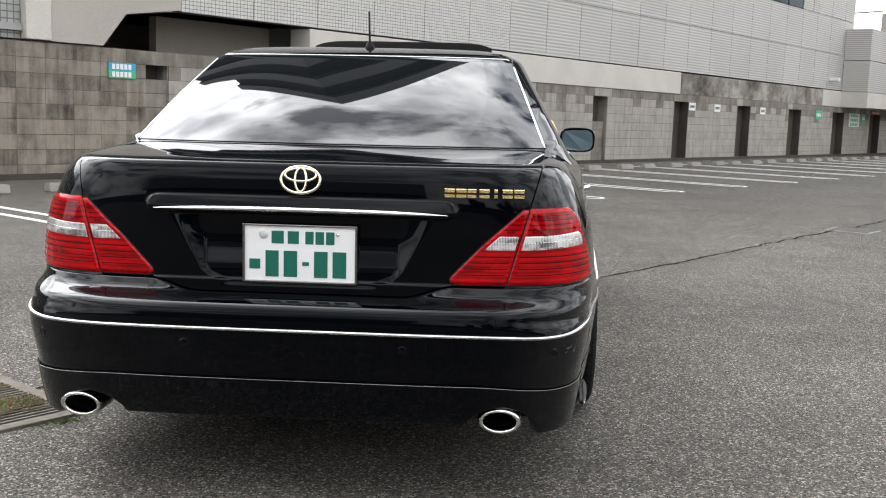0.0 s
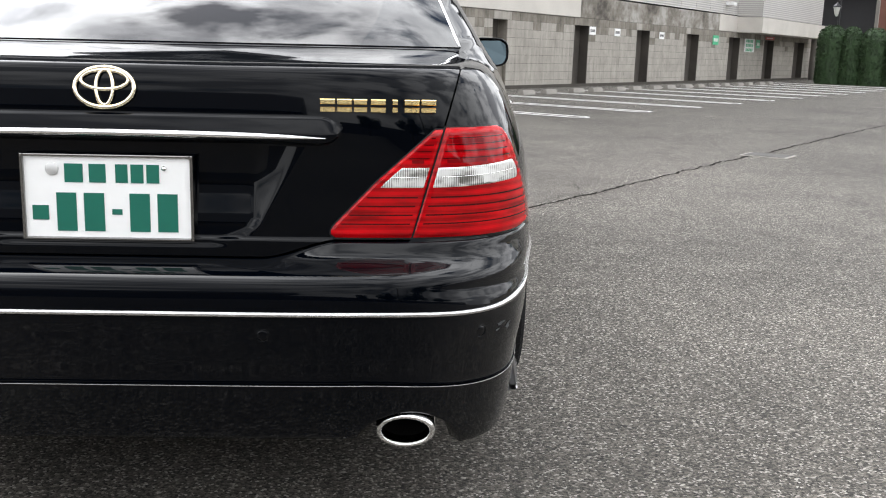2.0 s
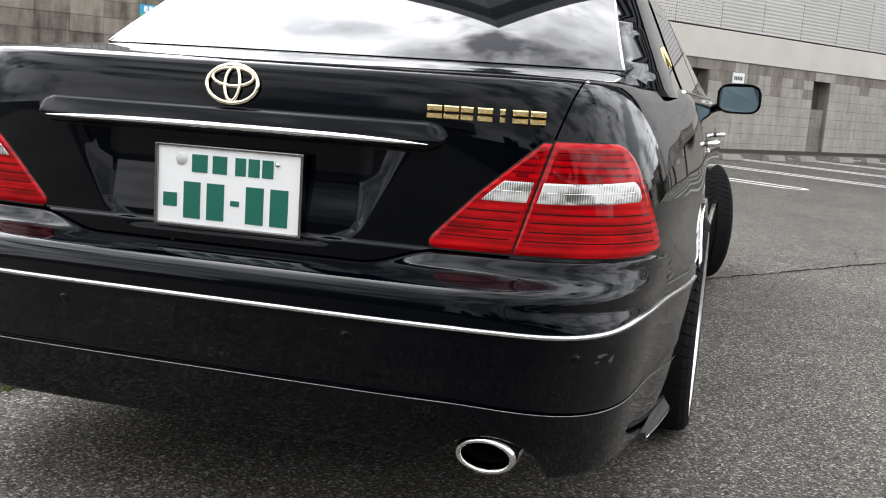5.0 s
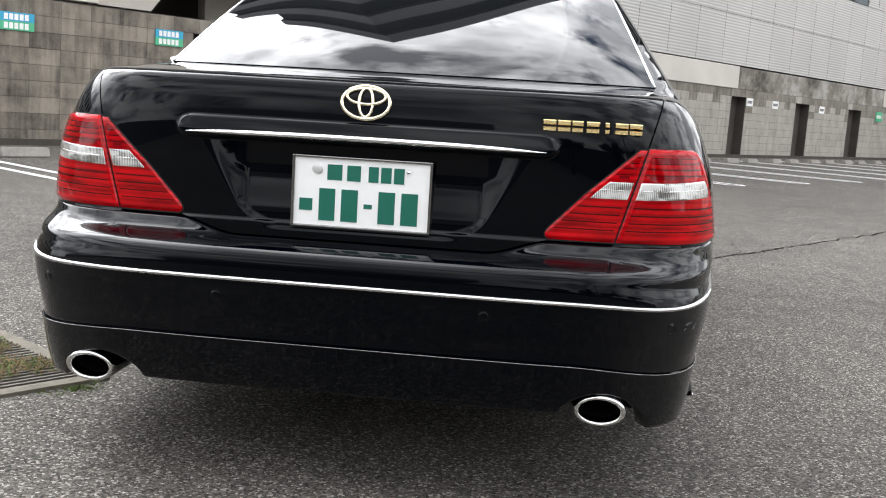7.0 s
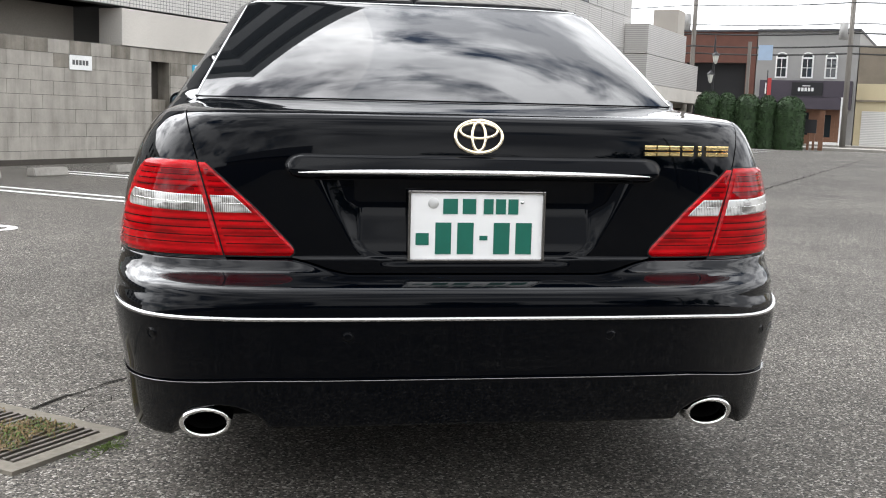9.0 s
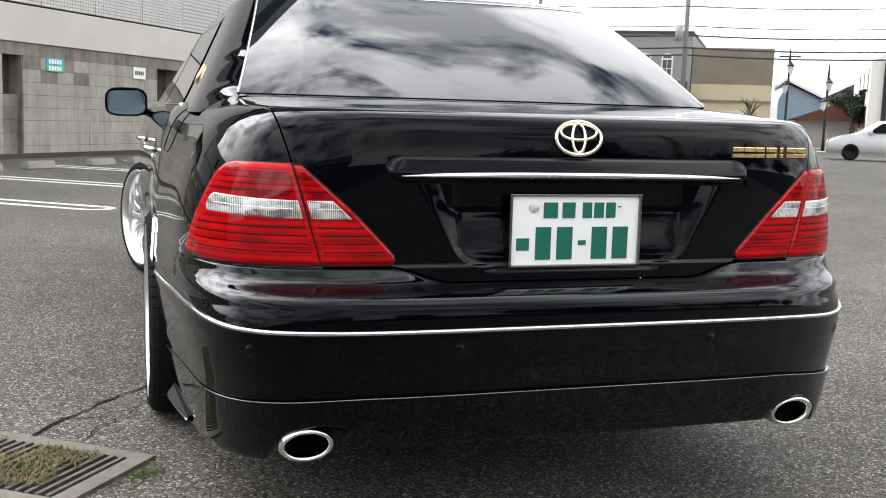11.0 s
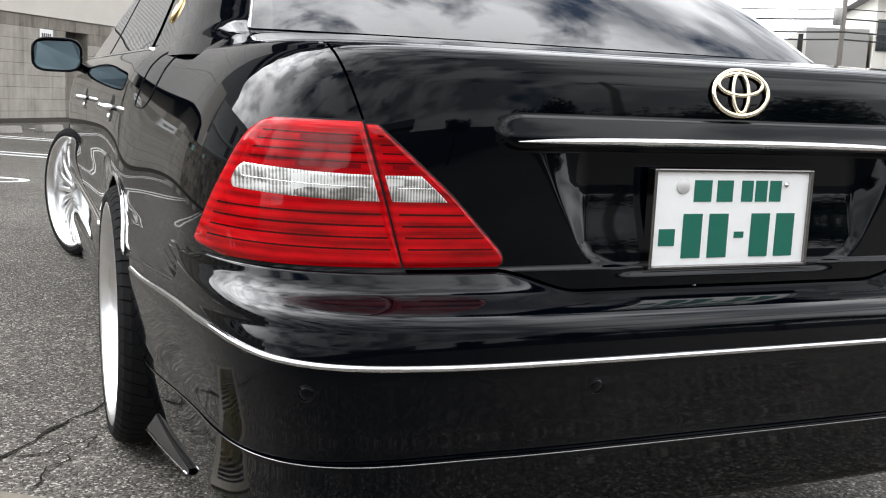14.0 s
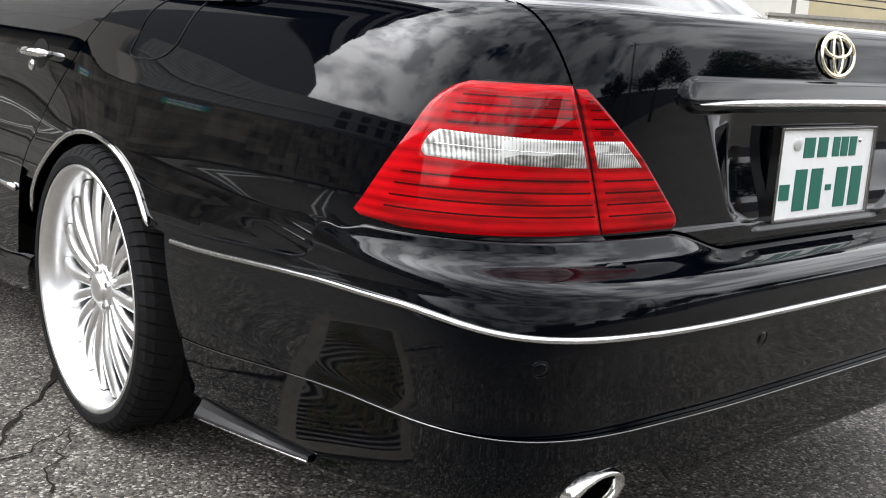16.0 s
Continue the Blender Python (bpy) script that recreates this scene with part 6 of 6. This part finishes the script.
# Tail pipes.
for sgn in (1, -1):
    bm = bmesh.new()
    rows = []
    cx, cz = sgn * 0.622 - 0.024, 0.277
    for rx, rz, y in ((0.046, 0.027, 0.20), (0.047, 0.028, 0.05), (0.0462, 0.0275, -0.040), (0.0475, 0.029, -0.064), (0.0540, 0.0350, -0.073), (0.0605, 0.0405, -0.066), (0.0625, 0.0420, -0.048), (0.060, 0.039, 0.16)):
        rows.append([(cx + rx * math.cos(t), y + 0.35 * rz * (math.sin(t)) * (-1 if y < 0.0 else 0), cz + rz * math.sin(t)) for t in (2 * math.pi * k / 48 for k in range(48))])
    add_grid(bm, rows, True)
    shell(bm)
    pipe = part("tail_pipe", bm, M_CHROME, car, "oval chrome tail pipe", True)
    bm = bmesh.new()
    rows = []
    for rx, rz, y in ((0.045, 0.0262, 0.19), (0.046, 0.0272, 0.05), (0.0455, 0.0268, -0.034)):
        rows.append([(cx + rx * math.cos(t), y + (0.012 * math.sin(t) * -1 if y < 0 else 0), cz + rz * math.sin(t)) for t in (2 * math.pi * k / 40 for k in range(40))])
    vr = add_grid(bm, rows, True)
    bm.faces.new(vr[0])
    part("pipe_bore", bm, M_DARK, pipe, "dark inside of the pipe", True)

# Underside, so that the body is closed below.
bm = bmesh.new()
add_box(bm, -0.72, 0.72, 0.10, 0.36, 0.265, 0.30)
# Set lower than the tail's floor to block light and deepen the shade.
add_box(bm, -0.74, 0.74, 0.36, 4.85, 0.17, 0.30)
add_box(bm, -0.62, 0.62, 0.9, 4.6, 0.30, 0.95)
add_box(bm, -0.74, 0.74, 0.08, 0.80, 0.30, 0.60)
part("underbody", bm, M_DARK, car, "dark underbody")
for sgn in (1, -1):
    for yw in (AY, 4.15):
        bm = bmesh.new()
        rows = []
        for xx in (0.55, 0.80, 0.895):
            rows.append([(sgn * xx, yw + (AR_Y + 0.004) * math.cos(t), AZ + (AR_Z + 0.004) * math.sin(t)) for t in np.linspace(-0.3, math.pi + 0.3, 40)])
        add_grid(bm, rows)
        part("wheel_well", bm, M_DARK, car, "", True)
    # arch trim
    bm = bmesh.new()
    pts = []
    for t in np.linspace(0.62, math.pi - 0.35, 48):
        y, z = AY - (AR_Y + 0.001) * math.cos(t), AZ + (AR_Z + 0.001) * math.sin(t)
        pts.append((sgn * (side_x(y, z) + 0.002), y, z))
    add_tube(bm, pts, [0.002] + [0.0065] * 46 + [0.002], 8)
    part("arch_trim", bm, M_CHROME, car, "chrome wheel arch trim", True)
    # side skirt
    bm = bmesh.new()
    rows = []
    for z, o in ((0.20, -0.02), (0.21, 0.012), (0.27, 0.016), (0.30, 0.004), (0.31, -0.01)):
        rows.append([(sgn * (side_x(y, 0.3) + o), y, z + 0.02 * ease(1.9, 1.65, y)) for y in np.linspace(1.68, 3.74, 40)])
    add_grid(bm, rows)
    shell(bm)
    part("side_skirt", bm, M_PAINT, car, "", True)
    # lower door strip
    bm = bmesh.new()
    add_tube(bm, [(sgn * (side_x(y, 0.5) + 0.004), y, 0.50) for y in np.linspace(1.72, 3.72, 30)], 0.009, 6)
    part("door_strip", bm, M_CHROME, car, "", True)
    # fin behind the rear wheel
    bm = bmesh.new()
    y0, y1 = 0.758, 0.395
    pts = [(y0, 0.185, 0.0), (y1, 0.216, 0.0)]
    rows = []
    for t in np.linspace(0, 1, 12):
        y = lerp(y0, y1, t)
        xs = side_x(y, 0.222)
        wd = 0.018 * (1 - t) + 0.003
        zt = lerp(0.222, 0.222, t)
        rows.append([(sgn * (xs - 0.01), y, lerp(0.216, 0.222, t)), (sgn * (xs + 0.003), y, lerp(0.215, 0.222, t)), (sgn * (xs + 0.5 * wd), y, lerp(0.202, 0.219, t)), (sgn * (xs + wd), y, lerp(0.188, 0.216, t)), (sgn * (xs + wd + 0.001), y, lerp(0.182, 0.212, t)), (sgn * (xs + wd - 0.006), y, lerp(0.178, 0.209, t)), (sgn * (xs - 0.02), y, lerp(0.188, 0.208, t))])
    vr = add_grid(bm, rows)
    bm.faces.new(vr[0])
    bmesh.ops.recalc_face_normals(bm, faces=bm.faces)
    fin = part("apron_fin", bm, M_SATIN, car, "small dark fin behind the wheel")
    edge = [Vector(r[4]) for r in rows]
    bm = bmesh.new()
    add_tube(bm, [p + Vector((sgn * 0.001, 0, 0)) for p in edge], 0.0022, 6)
    part("fin_edge", bm, M_STRIP, fin, "thin bright lower edge", True)
    # door handles
    for yh in (1.50, 2.63):
        bm = bmesh.new()
        zz = 0.852
        xs = side_x(yh + 0.08, zz)
        cup = [(sgn * (side_x(yh + 0.08 + 0.055 * math.cos(t), zz + 0.036 * math.sin(t)) + 0.0008), yh + 0.08 + 0.055 * math.cos(t), zz + 0.036 * math.sin(t)) for t in (2 * math.pi * q / 28 for q in range(28))]
        bm.faces.new([bm.verts.new(p) for p in cup])
        recess = part("handle_cup", bm, M_TRIM, car, "dark hollow behind the handle")
        bm = bmesh.new()
        add_tube(bm, [(sgn * (xs - 0.004), yh, zz), (sgn * (xs + 0.026), yh + 0.016, zz + 0.003), (sgn * (xs + 0.034), yh + 0.08, zz + 0.005), (sgn * (xs + 0.026), yh + 0.145, zz + 0.002), (sgn * (xs - 0.004), yh + 0.165, zz)], [0.007, 0.011, 0.011, 0.010, 0.007], 10)
        part("door_handle", bm, M_CHROME, car, "chrome door handle", True)
        bm = bmesh.new()
        lathe(bm, [(0.0, 0.013), (0.006, 0.013), (0.008, 0.010), (0.008, 0.0005)], 20, 0)
        bm.transform(Matrix.Translation((sgn * (side_x(yh + 0.125, zz - 0.03) - 0.001), yh + 0.125, zz - 0.030)) @ Matrix.Diagonal((sgn, 1, 1, 1)))
        part("key_lock", bm, M_CHROME, recess, "", True)
    # side windows with belt strip
    for y0a, y0b, y1a, y1b in ((1.36, 1.66, 2.60, 2.60), (2.66, 2.66, 3.62, 2.98)):
        bm = bmesh.new()
        rows = []
        for v in np.linspace(0, 1, 14):
            z = lerp(1.018, 1.335, v)
            ya, yb = lerp(y0a, y0b, v), lerp(y1a, y1b, v)
            rows.append([(sgn * (cabin_x(y, z) + 0.004), y, z) for y in np.linspace(ya, yb, 24)])
        add_grid(bm, rows)
        shell(bm)
        part("side_window", bm, M_GLASS, car, "dark tinted side window", True)
    bm = bmesh.new()
    add_tube(bm, [(sgn * (cabin_x(y, 1.008) + 0.005), y, 1.008) for y in np.linspace(1.26, 3.70, 40)], 0.008, 6)
    part("belt_strip", bm, M_CHROME, car, "", True)
    bm = bmesh.new()
    lathe(bm, [(0.0, 0.026), (0.004, 0.026), (0.006, 0.022), (0.006, 0.018), (0.004, 0.016), (0.004, 0.001)], 32, 0)
    h = 0.01
    dy = (cabin_x(1.27 + h, 1.11) - cabin_x(1.27 - h, 1.11)) / (2 * h)
    dz = (cabin_x(1.27, 1.11 + h) - cabin_x(1.27, 1.11 - h)) / (2 * h)
    turn = Vector((sgn, -dy, -dz)).to_track_quat("X", "Z").to_matrix().to_4x4()
    bm.transform(Matrix.Translation((sgn * (cabin_x(1.27, 1.11) + 0.001), 1.27, 1.11)) @ turn @ Matrix.Diagonal((1, 1, 1.35, 1)))
    part("pillar_badge", bm, M_GOLD, car, "round gold badge on the rear pillar", True)
    # door mirror
    mir = bmesh.new()
    cx, cy, cz = sgn * 0.985, 3.36, 1.018
    rows = []
    for dy, k in ((0.10, 0.25), (0.085, 0.62), (0.05, 0.86), (0.0, 0.97), (-0.03, 1.0), (-0.038, 0.97), (-0.038, 0.90), (-0.030, 0.88)):
        rows.append([(cx + 0.105 * k * math.copysign(abs(math.cos(t)) ** 0.55, math.cos(t)), cy + dy, cz + 0.074 * k * math.copysign(abs(math.sin(t)) ** 0.6, math.sin(t))) for t in (2 * math.pi * q / 40 for q in range(40))])
    vr = add_grid(mir, rows, True)
    mir.faces.new(vr[0])
    add_tube(mir, [(cx - sgn * 0.09, cy + 0.03, cz - 0.045), (cx - sgn * 0.15, cy + 0.05, cz - 0.062), (cx - sgn * 0.20, cy + 0.06, cz - 0.06)], [0.022, 0.02, 0.024], 10)
    bmesh.ops.recalc_face_normals(mir, faces=mir.faces)
    mirror_ob = part("door_mirror", mir, M_PAINT, car, "black door mirror", True)
    bm = bmesh.new()
    bm.faces.new([bm.verts.new((cx + 0.094 * math.copysign(abs(math.cos(t)) ** 0.55, math.cos(t)), cy - 0.030 + 0.011 * math.sin(t), cz + 0.064 * math.copysign(abs(math.sin(t)) ** 0.6, math.sin(t)))) for t in (2 * math.pi * q / 40 for q in range(40))])
    part("mirror_glass", bm, M_MIRROR, mirror_ob, "bluish mirror glass")

# Roof aerial and sunroof deflector.
bm = bmesh.new()
add_tube(bm, [(0.0, 1.36, 1.40), (0.0, 1.36, 1.432), (0.0, 1.355, 1.445), (0.0, 1.352, 1.45), (0.0, 1.325, 1.565)], [0.024, 0.017, 0.008, 0.0045, 0.0042], 12)
part("aerial", bm, M_TRIM, car, "short black roof aerial", True)
bm = bmesh.new()
rows = []
for x in np.linspace(-0.47, 0.47, 30):
    k = 1 - abs(x / 0.475) ** 8
    rows.append([(x, 2.54, 1.44), (x, 2.58, 1.500 + 0.026 * k), (x, 2.62, 1.506 + 0.028 * k), (x, 2.66, 1.500 + 0.026 * k), (x, 2.75, 1.43)])
add_grid(bm, rows)
bmesh.ops.recalc_face_normals(bm, faces=bm.faces)
part("sunroof_deflector", bm, M_DARK, car, "", True)

# Fuel flap, a fine groove on the wing.
bm = bmesh.new()
pts = []
for k in range(41):
    t = 2 * math.pi * k / 40
    y = 0.97 + 0.085 * math.copysign(abs(math.cos(t)) ** 0.5, math.cos(t)) - 0.05 * math.sin(t)
    z = 0.935 + 0.066 * math.copysign(abs(math.sin(t)) ** 0.5, math.sin(t))
    pts.append((-(side_x(y, z) + 0.0004), y, z))
add_tube(bm, pts, 0.0018, 6)
part("fuel_flap", bm, M_TRIM, car, "", True)


# Wheels: axis along x, the outer side towards +x.
def make_wheel():
    w = empty("wheel")
    bm = bmesh.new()
    prof = [(-0.12, 0.275), (-0.128, 0.295), (-0.122, 0.318), (-0.10, 0.328), (-0.032, 0.330), (-0.030, 0.323), (-0.022, 0.323), (-0.020, 0.330), (0.020, 0.330), (0.022, 0.323), (0.030, 0.323), (0.032, 0.330), (0.10, 0.328), (0.116, 0.320), (0.127, 0.303), (0.126, 0.288), (0.118, 0.281)]
    turns = [(k + f, g) for k in range(64) for f, g in ((0.0, 0), (0.03, 1), (0.14, 1), (0.17, 0), (0.58, 0))]
    rows = []
    for a, r in prof:
        ring = []
        for q, g in turns:
            rr = r - (0.006 if g and r > 0.317 and abs(a) > 0.034 else 0)
            t = 2 * math.pi * (q + 0.9 * abs(a) / 0.1) / 64
            ring.append((a, rr * math.cos(t), rr * math.sin(t)))
        rows.append(ring)
    add_grid(bm, rows, True)
    bmesh.ops.recalc_face_normals(bm, faces=bm.faces)
    part("tyre", bm, M_RUBBER, w, "low-profile black tyre")
    bm = bmesh.new()
    lathe(bm, [(0.118, 0.284), (0.124, 0.284), (0.126, 0.279), (0.122, 0.272), (0.085, 0.262), (0.055, 0.258), (0.045, 0.250), (0.030, 0.248), (-0.12, 0.248)], 96, 0)
    bmesh.ops.recalc_face_normals(bm, faces=bm.faces)
    rim = part("rim", bm, M_RIM, w, "deep polished alloy rim", True)
    n_spoke = 18
    for k in range(n_spoke):
        bm = bmesh.new()
        a = 2 * math.pi * k / n_spoke
        rows = []
        for t in np.linspace(0, 1, 9):
            r = lerp(0.052, 0.256, t)
            wd = 0.010 + 0.0105 * t ** 1.5 + 0.003 * (1 - t) ** 3
            ax = 0.064 + 0.030 * math.sin(math.pi * (0.15 + 0.62 * t)) - 0.012 * t
            rows.append([(ax - 0.03, r, -0.8 * wd), (ax - 0.004, r, -wd), (ax, r, -0.45 * wd), (ax, r, 0.45 * wd), (ax - 0.004, r, wd), (ax - 0.03, r, 0.8 * wd)])
        add_grid(bm, rows, True)
        bmesh.ops.recalc_face_normals(bm, faces=bm.faces)
        bm.transform(Matrix.Rotation(a, 4, "X"))
        part("spoke", bm, M_RIM, rim, "", True)
    bm = bmesh.new()
    vr = lathe(bm, [(0.03, 0.062), (0.074, 0.060), (0.082, 0.050), (0.082, 0.036), (0.088, 0.034), (0.094, 0.030), (0.096, 0.020), (0.096, 0.001)], 40, 0)
    bmesh.ops.recalc_face_normals(bm, faces=bm.faces)
    part("hub_cap", bm, M_RIM, rim, "", True)
    for k in range(5):
        bm = bmesh.new()
        lathe(bm, [(0.06, 0.008), (0.088, 0.008), (0.089, 0.006), (0.089, 0.0005)], 6, 0)
        a = 2 * math.pi * (k + 0.3) / 5
        bm.transform(Matrix.Translation((0, 0.045 * math.cos(a), 0.045 * math.sin(a))))
        part("lug_nut", bm, M_CHROME, rim)
    bm = bmesh.new()
    vr = lathe(bm, [(-0.03, 0.17), (-0.01, 0.17), (-0.01, 0.06)], 48, 0)
    part("brake_disc", bm, M_TRIM, w, "", True)
    return w


wheel = make_wheel()
spots = [(-1, AY, -0.822, 0), (1, AY, 0.822, 0), (-1, 4.15, -0.80, 19), (1, 4.15, 0.80, 19)]
for i, (sgn, y, x, steer) in enumerate(spots):
    drop = 0.0115 * x
    m = Matrix.Translation((x, y, 0.331 - drop)) @ Matrix.Rotation(radians(steer), 4, "Z") @ (Matrix.Identity(4) if sgn > 0 else Matrix.Rotation(math.pi, 4, "Z"))
    ob = wheel if i == 0 else copy_thing(wheel, m)
    ob.parent = car
    ob.matrix_basis = m

# ---- blocks of the long wall ----
block_mesh = {}


def block_shape(w, key):
    if (round(w, 3), key) not in block_mesh:
        bm = box(0, w - 0.004, 0, 0.05, 0.0, ROW - 0.007, 0.0)
        me = bpy.data.meshes.new("block")
        bm.to_mesh(me)
        bm.free()
        me.materials.append((M_BLOCK2, M_BLOCK3, M_BLOCK)[key])
        block_mesh[(round(w, 3), key)] = me
    return block_mesh[(round(w, 3), key)]


rest = bmesh.new()
rest2 = bmesh.new()
rest3 = bmesh.new()
rng = random.Random(11)
for i in range(9):
    s = -9.0
    while s < 53.9:
        w = COL
        e = s + w
        # split at the recesses
        cut = [r for r in RECESS if r[0] < e and r[1] > s]
        if s < 8.2 <= e and i % 2:
            e = s + w / 2 if s + w / 2 > 8.17 else e
        nxt = e
        spans = [(s, e)]
        if cut and i < 8:
            a, b = cut[0]
            spans = [(s, min(e, a))] if s < a else []
            nxt = max(e, b) if e > a else e
            if s < a and e > b:
                spans.append((b, e))
            nxt = b if e <= b else e
            if s < a < e <= b:
                nxt = b
        for a, b in spans:
            if b - a < 0.05:
                continue
            dirt = 2 if a < 7.7 else 1 if rng.random() < (0, 0, 0, 0, 0, 0, 0.10, 0.45, 0.9)[i] else 0
            y = WALL + rng.uniform(-0.003, 0.004)
            if 5.2 < a < 20.0:
                ob = new("block", block_shape(b - a, dirt))
                ob.parent = block_wall
                ob.location = (a, y, i * ROW + 0.002)
            else:
                add_box((rest2, rest3, rest)[dirt], a, b - 0.004, y, y + 0.05, i * ROW + 0.002, (i + 1) * ROW - 0.005)
        s = nxt
tagged(part("far_blocks", rest, M_BLOCK, block_wall), kind="stuff")
tagged(part("far_blocks", rest2, M_BLOCK2, block_wall), kind="stuff")
tagged(part("far_blocks", rest3, M_BLOCK3, block_wall), kind="stuff")
